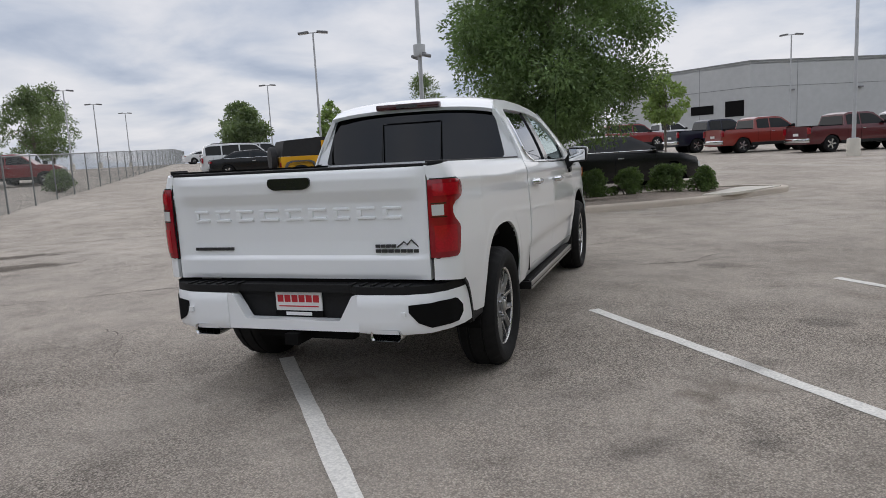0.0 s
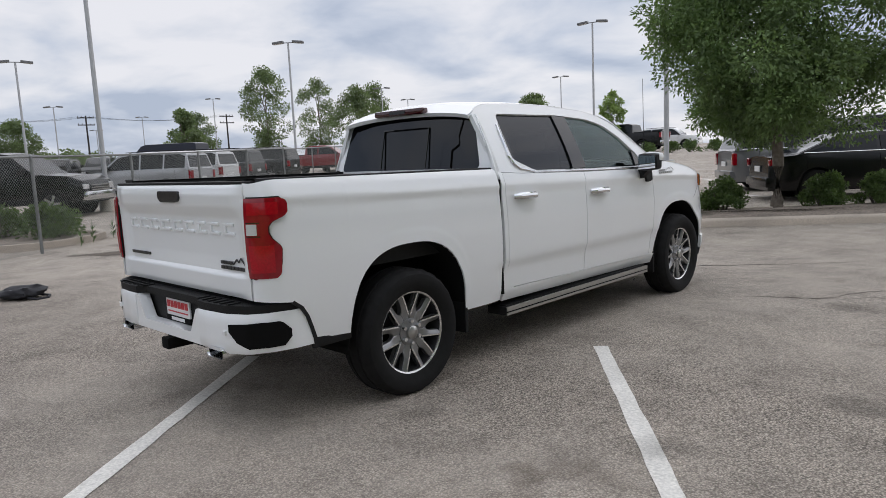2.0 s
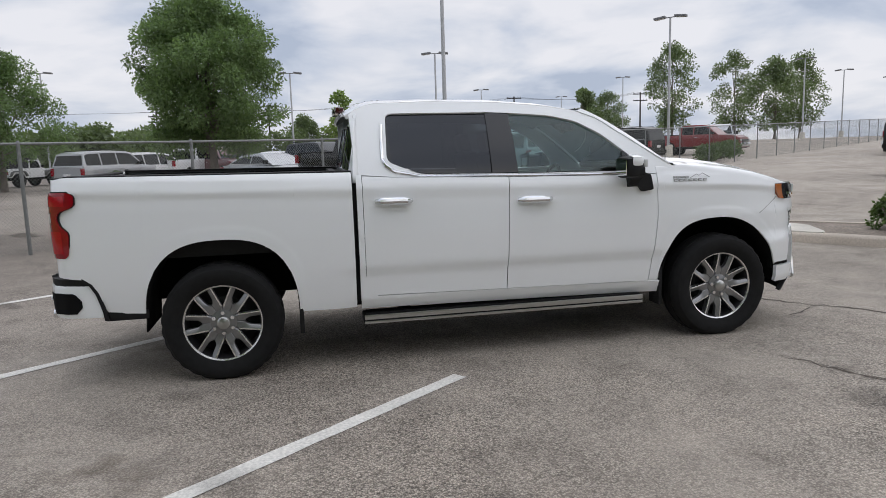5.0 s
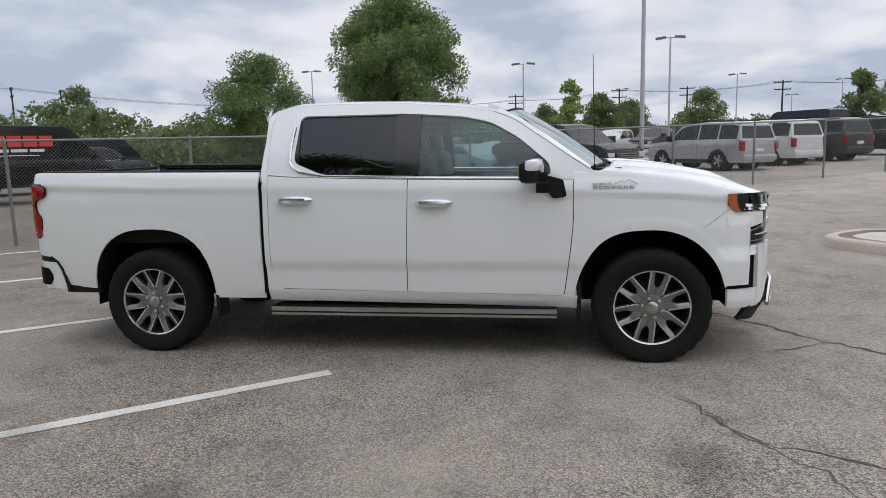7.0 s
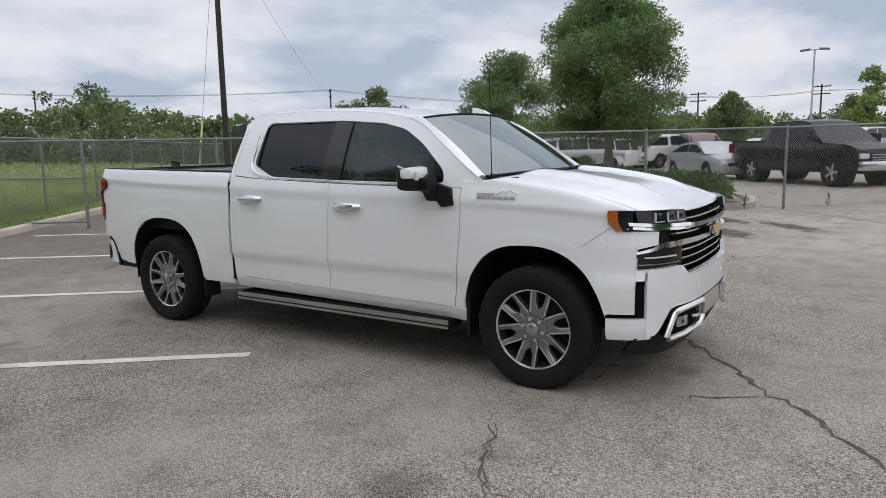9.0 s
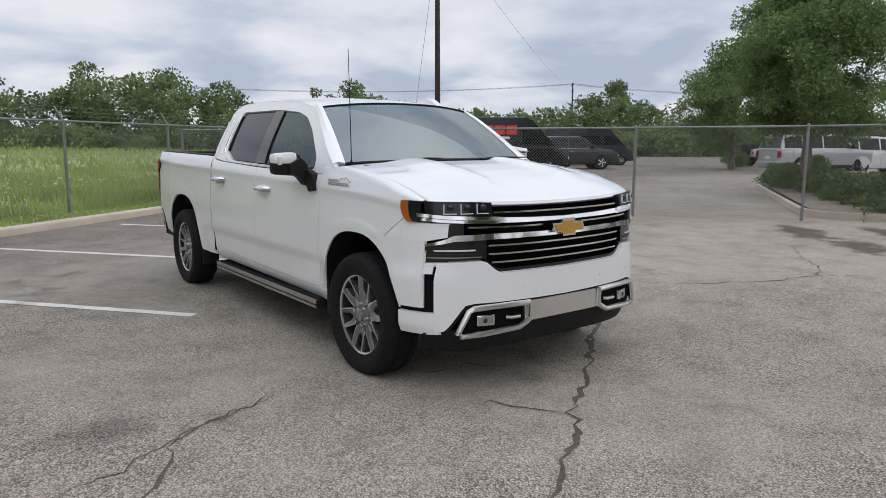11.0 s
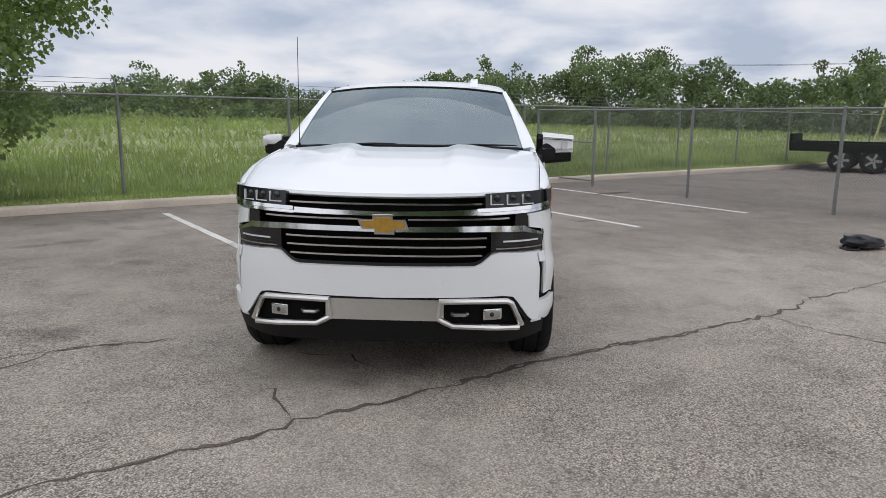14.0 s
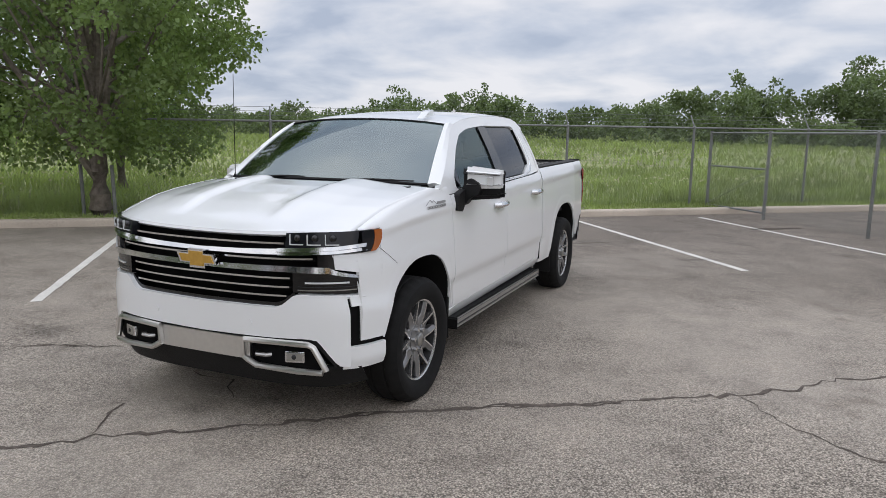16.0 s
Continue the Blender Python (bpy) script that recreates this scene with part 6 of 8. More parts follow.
    bd = bmesh.new()
    bm_path(bd, [(0.63, -1.004, 0.945), (0.67, -1.004, 0.975), (0.69, -1.004, 0.96), (0.715, -1.004, 0.985), (0.76, -1.004, 0.945)], [0.005] * 5, 5)
    part("badge_ridge", bd, M_GREYMARK, tg)
    for sgn in (1, -1):
        bd = bmesh.new()
        y0, z0 = 3.34, 1.235
        x0 = side_x(3.45, 1.22) + 0.004
        for k in range(7):
            yk = y0 + k * 0.041
            bm_box(bd, sgn * (x0 - 0.004), sgn * (x0 + 0.003), yk, yk + 0.030, z0 - 0.016, z0 - 0.011)
            bm_box(bd, sgn * (x0 - 0.004), sgn * (x0 + 0.003), yk, yk + 0.030, z0 - 0.003, z0 + 0.002)
            bm_box(bd, sgn * (x0 - 0.004), sgn * (x0 + 0.003), yk, yk + 0.006, z0 - 0.011, z0 - 0.003)
        for k in range(4):
            yk = y0 + k * 0.033
            bm_box(bd, sgn * (x0 - 0.008), sgn * (x0 + 0.001), yk, yk + 0.007, z0 + 0.008, z0 + 0.024)
            bm_box(bd, sgn * (x0 - 0.008), sgn * (x0 + 0.001), yk + 0.017, yk + 0.024, z0 + 0.008, z0 + 0.024)
        part("wing_badge", bd, M_BRIGHTMARK, T, "small bright wing badge")
        bd = bmesh.new()
        bm_path(bd, [(sgn * (x0 - 0.002), y0 + 0.14, z0 + 0.01), (sgn * (x0 - 0.003), y0 + 0.19, z0 + 0.036), (sgn * (x0 - 0.003), y0 + 0.21, z0 + 0.024), (sgn * (x0 - 0.004), y0 + 0.24, z0 + 0.042), (sgn * (x0 - 0.003), y0 + 0.30, z0 + 0.01)], [0.003] * 5, 5)
        part("badge_ridge", bd, M_BRIGHTMARK, T)
    # bumper middle: black step, plate recess, white drop
    half = [(0.0, -1.085), (0.36, -1.085), (0.42, -1.130), (0.50, -1.132), (0.70, -1.115), (0.83, -1.058), (0.905, -0.97), (0.945, -0.862), (0.955, -0.75), (0.90, -0.75), (0.86, -0.95), (0.0, -0.95)]
    part("bumper_step", prism(half + [(-p[0], p[1]) for p in half[-2:0:-1]], 0.698, 0.742, "z"), M_BLACKTRIM, T, "black ribbed bumper step pad")
    for k in range(22):
        xx = -0.72 + k * 0.0676
        if abs(xx) > 0.36:
            part("step_rib", box(xx, xx + 0.02, -1.11, -1.03, 0.742, 0.750), M_BLACKTRIM, T)
    part("plate_recess", prism([(-0.41, 0.70), (0.41, 0.70), (0.315, 0.535), (-0.315, 0.535)], -1.045, -1.0, "y"), M_BLACKTRIM, T)
    bm = prism(rounded([(-0.43, 0.70), (-0.39, 0.690), (-0.305, 0.545), (0.305, 0.545), (0.39, 0.690), (0.43, 0.70), (0.43, 0.485), (-0.43, 0.485)], 0.012, 2), -1.132, -1.06, "y")
    part("rear_bumper", bm, M_WHITE, T, "white painted rear bumper middle")
    pl = part("dealer_plate", box(-0.142, 0.162, -1.062, -1.050, 0.556, 0.706, 0.003), M_PLATEWHITE, T, "white dealer plate with red and black bars")
    part("plate_frame", box(-0.147, 0.167, -1.0645, -1.052, 0.548, 0.584, 0.002), M_DARK, pl)
    part("plate_frame", box(-0.147, 0.167, -1.0645, -1.052, 0.694, 0.709, 0.002), M_DARK, pl)
    for k in range(6):
        part("plate_block", box(-0.128 + k * 0.0470, -0.090 + k * 0.0470, -1.0645, -1.062, 0.634, 0.676), M_PLATERED, pl, "red block")
    part("plate_bar", box(-0.12, 0.14, -1.0645, -1.062, 0.606, 0.613), M_PLATERED, pl)
    part("plate_bar", box(-0.075, 0.095, -1.0672, -1.0640, 0.556, 0.576), M_PLATEWHITE, pl)
    bm = bmesh.new()
    bm_box(bm, -0.045, 0.045, -1.16, -0.8, 0.40, 0.47, 0.01)
    bm_box(bm, -0.32, 0.32, -1.0, -0.92, 0.40, 0.46, 0.01)
    part("tow_hitch", bm, M_DARK, T, "black tow hitch")
    # cargo bed inside
    bm = bmesh.new()
    bm_box(bm, -0.86, 0.86, -0.94, 0.86, 0.84, 0.88)
    bm_box(bm, -0.86, -0.80, -0.94, 0.86, 0.88, 1.37)
    bm_box(bm, 0.80, 0.86, -0.94, 0.86, 0.88, 1.37)
    bm_box(bm, -0.80, 0.80, 0.81, 0.86, 0.88, 1.37)
    part("bed_liner", bm, M_BLACKTRIM, T, "black bed liner", smooth=0)
    for sgn in (1, -1):
        part("bed_rail_cap", box(sgn * 0.79, sgn * 0.90, -0.95, 0.90, 1.374, 1.40, 0.01, pose(0, 0, 0, -0.8)), M_BLACKTRIM, T, "black bed rail cap")
    # underbody, axles
    part("underbody", box(-0.78, 0.78, 0.55, 3.2, 0.40, 0.62, 0.03), M_DARK, T)
    part("underbody_front", box(-0.62, 0.62, 3.2, 4.40, 0.36, 0.95, 0.03), M_DARK, T)
    part("underbody_rear", box(-0.55, 0.55, -1.0, 0.55, 0.50, 0.80, 0.03), M_DARK, T)
    for y in (0.0, WHEELBASE):
        bm = bmesh.new()
        bm_tube(bm, (-0.8, y, 0.405), (0.8, y, 0.405), 0.05, n=12)
        bmesh.ops.create_uvsphere(bm, u_segments=16, v_segments=10, radius=0.14, matrix=Matrix.Translation((0.1, y, 0.40)))
        part("axle", bm, M_DARK, T)
    # cabin inside
    part("cabin_floor", box(-0.86, 0.86, 0.98, 3.2, 0.62, 0.70), M_DARK, T)
    part("dashboard", box(-0.78, 0.78, 2.98, 3.34, 1.0, 1.27, 0.05), M_SEAT, T)
    for y in (1.15, 2.15):
        for xx in ((-0.42, 0.42) if y > 2 else (-0.5, 0.0, 0.5)):
            w = 0.25 if y > 2 else 0.22
            st = part("seat", box(xx - w, xx + w, y, y + 0.5, 0.75, 0.95, 0.06), M_SEAT, T, "dark leather seat")
            part("seat_back", box(xx - w, xx + w, -0.07, 0.07, 0, 0.6, 0.06, pose(0, y + 0.02, 0.9, 12)), M_SEAT, st)
            part("headrest", box(xx - 0.13, xx + 0.13, -0.05, 0.05, 0.60, 0.76, 0.04, pose(0, y + 0.02, 0.9, 12)), M_SEAT, st)
    bm = bmesh.new()
    ring = [(-0.42 + 0.185 * math.cos(a), 2.86 + 0.07 * math.sin(a), 1.17 + 0.17 * math.sin(a)) for a in [2 * math.pi * k / 24 for k in range(25)]]
    bm_path(bm, ring, [0.015] * 25, 8)
    bm_tube(bm, (-0.42, 2.87, 1.17), (-0.42, 3.0, 1.12), 0.05, n=10)
    part("steering_wheel", bm, M_SEAT, T)
    part("rear_view_mirror", box(-0.13, 0.13, 2.86, 2.89, 1.64, 1.71, 0.015), M_DARK, T)
    # thin mast aerial on the wing, roof fin
    bm = bmesh.new()
    bm_tube(bm, (0.80, 3.36, 1.35), (0.80, 3.36, 1.38), 0.012, 0.008, n=8)
    bm_tube(bm, (0.80, 3.36, 1.38), (0.80, 3.345, 2.13), 0.0035, 0.0022, n=5)
    part("aerial", bm, M_BLACKTRIM, T, "thin black mast aerial")
    part("roof_fin", prism([(2.50, 1.850), (2.68, 1.820), (2.60, 1.868), (2.52, 1.892), (2.50, 1.890)], -0.49, -0.43), M_WHITE, T, "white roof fin")
    return T


mat_mirror = mat("mirror_glass", (0.85, 0.86, 0.87), 0.02, metal=1.0)
TRUCK = build_truck()

# ---- trees and bushes ----
def leaf_mesh(name, centres, count, leaf, aspect, seed, droop=0.3):
    """Leaves scattered in clumps: centres are (x, y, z, radius)."""
    rng = np.random.default_rng(seed)
    c = np.array(centres)
    w = c[:, 3] ** 2
    idx = rng.choice(len(c), size=count, p=w / w.sum())
    d = rng.normal(size=(count, 3))
    d /= np.linalg.norm(d, axis=1)[:, None]
    r = rng.random(count) ** 0.45
    p = c[idx, :3] + d * (r * c[idx, 3])[:, None] * np.array([1.0, 1.0, 0.75])
    along = d + rng.normal(size=(count, 3)) * 0.7
    along[:, 2] -= droop
    along /= np.linalg.norm(along, axis=1)[:, None]
    side = np.cross(along, rng.normal(size=(count, 3)))
    side /= np.linalg.norm(side, axis=1)[:, None] + 1e-9
    size = leaf * rng.uniform(0.6, 1.35, count)[:, None]
    a, b = along * size, side * size * aspect * 0.5
    v = np.empty((count, 4, 3))
    v[:, 0], v[:, 1], v[:, 2], v[:, 3] = p, p + a * 0.45 + b, p + a, p + a * 0.45 - b
    me = bpy.data.meshes.new(name)
    me.from_pydata(v.reshape(-1, 3).tolist(), [], np.arange(count * 4).reshape(-1, 4).tolist())
    return me


def tree(x, y, z, height, radius, bottom, trunk_r, count, leaf, seed, label, aspect=0.5, clumps=70, limbs=9, shape=1.0, fork=0.3, material=None, lean=(0, 0), droop=0.3, density=1.0):
    """A tapered trunk, limbs that reach into the crown, and a crown of leaf clumps."""
    rnd = random.Random(seed)
    t = thing("tree", label, "tree", m=pose(x, y, z))
    h = height - bottom
    centres = []
    tries = 0
    while len(centres) < clumps and tries < 4000:
        tries += 1
        f = rnd.random()
        rr = radius * (math.sin(math.pi * min(1, 0.12 + 0.88 * f) ** shape) ** 0.65) * (0.85 + 0.3 * noise.noise((f * 3, seed, 0)))
        a = rnd.uniform(0, 2 * math.pi)
        q = rr * (rnd.random() ** 0.42) * (0.86 + 0.28 * noise.noise((math.cos(a) * 1.5, math.sin(a) * 1.5, seed + f * 2)))
        centres.append((q * math.cos(a) + lean[0] * f, q * math.sin(a) + lean[1] * f, bottom + f * h, rnd.uniform(0.13, 0.27) * radius * density))
    bm = bmesh.new()
    top = fork * height
    bm_path(bm, [(0, 0, -0.1), (0.01, 0, 0.12), (0.03 * rnd.uniform(-1, 1), 0.02, top * 0.5), (lean[0] * 0.1, lean[1] * 0.1, top), (lean[0] * 0.4, lean[1] * 0.4, height * 0.62), (lean[0] * 0.7, lean[1] * 0.7, height * 0.86)],
            [trunk_r * 1.45, trunk_r * 1.12, trunk_r, trunk_r * 0.85, trunk_r * 0.42, trunk_r * 0.1], 12)
    trunk = part("trunk", bm, M_BARK, t, smooth=1.0)
    picks = rnd.sample(centres, min(limbs * 3, len(centres)))
    for i, c in enumerate(picks):
        bm = bmesh.new()
        z0 = lerp(top * 0.75, height * 0.6, (i % limbs) / limbs)
        r0 = trunk_r * (0.42 if i < limbs else 0.2)
        p0 = Vector((lean[0] * 0.3 * z0 / height, lean[1] * 0.3 * z0 / height, min(z0, c[2] - 0.1 if c[2] > bottom + 0.4 else z0)))
        p1 = Vector(c[:3])
        mid = p0.lerp(p1, 0.5) + Vector((rnd.uniform(-0.15, 0.15), rnd.uniform(-0.15, 0.15), 0.12 * (p1 - p0).length))
        bm_path(bm, [p0, p0.lerp(mid, 0.5) + Vector((0, 0, 0.05)), mid, p1], [r0, r0 * 0.75, r0 * 0.5, r0 * 0.12], 6)
        part("limb", bm, M_BARK, t, smooth=1.0)
    me = leaf_mesh("crown", centres, count, leaf, aspect, seed, droop)
    me.materials.append(material or M_LEAF)
    cr = new("crown", me)
    cr.parent = t
    return t


# trees at the lot's other side, seen only in the side windows
for i, (x, y, h, r) in enumerate(((13.2, -6.5, 8.2, 3.4), (13.8, -1.2, 8.8, 3.6), (13.5, 4.6, 8.0, 3.3), (15.0, 10.5, 7.6, 3.2))):
    tree(x, y, gz(x, y), h, r, 1.6, 0.14, 9000, 0.26, 300 + i, "dark-green shade tree at the lot's open side", clumps=80, fork=0.25, limbs=5)
M_LEAF_BROAD = leaf_material("broad_green_leaves", (0.18, 0.255, 0.09), 2.2, 0.5, 0.55)
M_LEAF_LIGHT = leaf_material("broad_bright_leaves", (0.21, 0.29, 0.095), 2.2, 0.5, 0.5)
tree(-0.6, 11.4, gz(-0.6, 11.4) + 0.14, 6.6, 2.7, 1.6, 0.105, 150000, 0.086, 21, "round dark-green shade tree in the planted island", clumps=150, fork=0.24, lean=(-0.05, -0.75), shape=0.9, aspect=0.42, density=1.12)
tb = kerb_pt(10.0, 0.75, 0.12)
TB = tree(tb.x, tb.y, tb.z, 8.2, 4.3, 1.15, 0.19, 46000, 0.092, 22, "broad-leaved tree with low branches beside the kerb", aspect=0.85, clumps=150, fork=0.10, shape=1.0, material=M_LEAF_BROAD, limbs=14, density=0.62)
for a, dx in ((0.5, -0.30), (2.2, 0.32)):
    bm = bmesh.new()
    bm_tube(bm, (0, 0, -0.1), (0.02, 0, 0.95), 0.035, 0.033, n=8)
    st = mesh_ob("tree_stake", bm, M_GALV)
    st.location = (tb.x + dx, tb.y + 0.10 * a - 0.1, tb.z)
    tagged(st, "grey round stake beside the tree trunk", "stake", "tree stakes")
tree(-16.8, -2.0, gz(-16.8, -2.0) + 0.12, 5.95, 3.05, 1.75, 0.17, 105000, 0.092, 23, "round dark-green tree above a hedge", clumps=170, fork=0.3, density=0.85)
tree(-34.0, -14.4, gz(-34.0, -14.4), 6.9, 3.6, 1.3, 0.18, 36000, 0.15, 24, "dark-green tree beyond the hedge island", clumps=90)
tree(1.35, 36.0, gz(1.35, 36.0), 4.6, 1.7, 1.9, 0.07, 3500, 0.2, 25, "small young green tree by parked trucks", clumps=34, material=M_LEAF_LIGHT)
tree(-26.4, 49.6, gz(-26.4, 49.6), 4.9, 1.7, 1.9, 0.07, 3000, 0.24, 27, "small young bright-green tree beside a bush row", clumps=26, material=M_LEAF_LIGHT)
tree(-54.2, 4.2, gz(-54.2, 4.2), 5.9, 1.8, 1.4, 0.09, 2600, 0.28, 26, "thin young tree between parked trucks", clumps=22, material=M_LEAF_LIGHT)
for i, (x, y, h, r) in enumerate(((-68.0, 32.0, 6.3, 2.5), (-76.4, 47.9, 12.3, 4.4), (-84.6, 62.4, 12.0, 4.6), (-80.3, 69.8, 11.4, 4.6), (-52.1, 73.6, 7.2, 4.0), (-69.7, 57.8, 9.4, 4.4), (-35.9, 98.7, 11.5, 5.0),
                                 (-92.3, 22.6, 6.6, 4.0), (-93.5, 13.1, 5.8, 3.6), (-94.2, 1.5, 5.6, 3.6), (-37.8, 54.3, 5.0, 3.0), (-74.3, 8.2, 5.6, 2.9), (-70.0, -8.0, 5.6, 3.2), (-100.0, 50.0, 8.0, 4.4))):
    tree(x, y, gz(x, y), h, r, h * 0.16, 0.2, 9000, 0.29, 40 + i, "distant dark-green round tree at the lot's edge", clumps=70, limbs=5, material=M_LEAF2)


def far_woods():
    """The belt of trees behind the meadow, as one mass of leaf clumps."""
    rnd = random.Random(77)
    centres = []

    def clump_tree(x, y, h, r):
        for _ in range(16):
            f = rnd.random()
            q = r * math.sqrt(rnd.random()) * math.sin(math.pi * min(1, 0.2 + 0.75 * f)) ** 0.6
            a = rnd.uniform(0, 6.283)
            centres.append((x + q * math.cos(a), y + q * math.sin(a), h * (0.08 + 0.84 * f), rnd.uniform(0.26, 0.46) * r))
    # skyline of the woods: bearing in degrees round the lot, height at 100 metres
    skyline = [(-170, 6.0), (-147, 6.4), (-144, 9.4), (-141, 10.2), (-138, 8.6), (-134, 7.2), (-127, 6.7), (-121, 9.4), (-119, 11.2), (-115, 9.8), (-112.5, 7.6), (-111.3, 6.4), (-109.5, 9.9), (-107, 11.5), (-104, 11.9),
               (-99, 12.6), (-97.5, 12.0), (-95.5, 8.0), (-93.8, 9.2), (-91, 10.3), (-87, 8.7), (-81, 6.6), (-76, 6.4), (-72.5, 8.0), (-70, 8.5), (-66.5, 7.7), (-63, 7.9), (-57.6, 6.0), (-50, 6.2), (-20, 7.0)]

    def sky_h(x, y):
        b = math.degrees(math.atan2(y - 4, x))
        return 1.6 + (curve_at(skyline, b) - 1.6) * math.hypot(x, y - 4) / 100
    for i in range(330):
        b, r = lerp(-172, -12, i / 329) + rnd.uniform(-0.3, 0.3), rnd.uniform(84, 106)
        x, y = r * math.cos(radians(b)), 4 + r * math.sin(radians(b))
        clump_tree(x, y, sky_h(x, y) * rnd.uniform(0.70, 1.0), rnd.uniform(1.7, 3.2))
    for i in range(150):
        b, r = lerp(-172, -12, i / 149), rnd.uniform(78, 84)
        x, y = r * math.cos(radians(b)), 4 + r * math.sin(radians(b))
        clump_tree(x, y, rnd.uniform(2.2, 4.2), rnd.uniform(1.6, 2.6))
    # single trees that stand out of the line
    for b, h, r in ((-93, 10.2, 1.5), (-90.5, 11.4, 1.7), (-87.3, 9.3, 1.2), (-70, 9.8, 2.2), (-63, 9.2, 2.0), (-108.6, 10.8, 2.0), (-141, 11.0, 2.6), (-119, 11.4, 3.0), (-104, 12.2, 3.0), (-99, 12.8, 3.0)):
        x, y = 100 * math.cos(radians(b)), 4 + 100 * math.sin(radians(b))
        for _ in range(2):
            clump_tree(x, y, h, r)
    for i in range(46):
        f = i / 45
        x, y = lerp(-72, -118, f) + rnd.uniform(-5, 5), lerp(-30, 40, f) + rnd.uniform(-5, 5)
        clump_tree(x, y, 4.4 + 1.6 * noise.noise((f * 7, 9, 0)) + rnd.uniform(-0.6, 1.0), rnd.uniform(2.2, 3.6))
    for i in range(40):
        f = i / 39
        clump_tree(lerp(34, 46, math.sin(math.pi * f)) + rnd.uniform(-3, 3), lerp(-8, 70, f), 6.5 + rnd.uniform(-1, 2), rnd.uniform(2.4, 3.6))
    me = leaf_mesh("far_woods", centres, 420000, 0.40, 0.8, 9, 0.1)
    me.materials.append(M_LEAF2)
    tagged(new("far_woods", me), "belt of mixed green trees behind the meadow", "woods", kind="stuff")


far_woods()


def scrub():
    """Low scrub at the meadow's far side."""
    rnd = random.Random(8)
    centres = []
    for i in range(420):
        s, o = rnd.uniform(-90, 120), rnd.uniform(46, 84)
        p = kerb_pt(s, o, 0.3 + field_rise(o) + 0.25 * rnd.random())
        centres.append((p.x, p.y, p.z, rnd.uniform(0.5, 1.3)))
    me = leaf_mesh("scrub", centres, 16000, 0.3, 0.6, 10, -0.2)
    me.materials.append(M_SCRUB)
    tagged(new("scrub", me), "low dull-green scrub across the meadow", "scrub", kind="stuff")


M_SCRUB = leaf_material("scrub_leaves", (0.24, 0.29, 0.13), 0.6, 0.1)
scrub()


def bush(x, y, z, r, h, seed, label, count=7000, leaf=0.05):
    rnd = random.Random(seed)
    t = thing("bush", label, "bush", "low bushes", m=pose(x, y, z))
    centres = []
    for _ in range(34):
        a, f = rnd.uniform(0, 6.283), rnd.random()
        q = r * 0.78 * math.sqrt(rnd.random()) * math.cos(f * 1.15)
        centres.append((q * math.cos(a), q * math.sin(a), 0.1 + f * h * 0.76, rnd.uniform(0.2, 0.34) * r))
    bm = bmesh.new()
    for k in range(7):
        a = k * 0.9
        bm_tube(bm, (0.05 * math.cos(a), 0.05 * math.sin(a), -0.05), (0.5 * r * math.cos(a), 0.5 * r * math.sin(a), h * 0.6), 0.018, 0.006, n=5)
    part("stem", bm, M_BARK, t)
    me = leaf_mesh("foliage", centres, count, leaf, 0.6, seed, -0.2)
    me.materials.append(M_BUSH)
    fo = new("foliage", me)
    fo.parent = t
    return t


for i, (x, y, r, h) in enumerate(((-2.5, 8.9, 0.52, 0.60), (-1.75, 9.55, 0.56, 0.64), (-1.32, 10.5, 0.50, 0.60), (0.15, 11.75, 0.50, 0.60), (0.95, 12.25, 0.48, 0.60), (1.85, 12.75, 0.56, 0.66), (2.6, 12.85, 0.44, 0.54))):
    bush(x, y, gz(x, y) + 0.12, r, h, 60 + i, "low rounded dark-green bush in the mulch bed")
for i, f in enumerate(np.linspace(0, 1, 9)):
    x, y = lerp(-12.4, -19.9, f), lerp(1.9, -4.3, f)
    bush(x, y, gz(x, y) + 0.12, 0.80, 0.60, 80 + i, "clipped hedge bush behind the wire fence", 3000, 0.09)
for i, (x, y) in enumerate(((-42.7, -19.2), (-46.0, -21.5), (-50.0, -24.0), (-38.5, -16.6), (-31, -8.3), (-33, -9.4), (-35, -10.8), (-25.5, 20.5), (-27.0, 21.8), (-28.5, 23.2), (-30.2, 24.8), (-31.8, 26.2), (-6.2, 27.5), (-4.6, 28.6), (-3.0, 29.6), (-24.1, 48.5), (-22.4, 48.4), (-20.3, 48.0), (-18.8, 48.0), (-17.0, 48.2))):
    bush(x, y, gz(x, y) + 0.05, 0.8, 0.85, 100 + i, "round green bush at the edge of the far lot", 1500, 0.12)


def weed(x, y, h, seed):
    rnd = random.Random(seed)
    bm = bmesh.new()
    for k in range(14):
        a, f = rnd.uniform(0, 6.283), rnd.random()
        b = Vector((x, y, gz(x, y) + f * h * 0.8))
        tip = b + Vector((math.cos(a) * 0.09, math.sin(a) * 0.09, 0.10))
        w = Vector((-math.sin(a), math.cos(a), 0)) * 0.016
        v = [bm.verts.new(q) for q in (b, b.lerp(tip, 0.5) + w, tip, b.lerp(tip, 0.5) - w)]
        bm.faces.new(v)
    bm_tube(bm, (x, y, gz(x, y)), (x, y, gz(x, y) + h), 0.006, 0.002, n=5)
    tagged(mesh_ob("weed", bm, M_WEED, 0), "thin green weed at the foot of the fence", "weed", "fence weeds")


for i, (x, y, h) in enumerate(((-11.2, 2.35, 0.5), (-11.7, 2.95, 0.42), (-10.9, 2.0, 0.3), (-13.0, 4.5, 0.3))):
    weed(x, y, h, 200 + i)

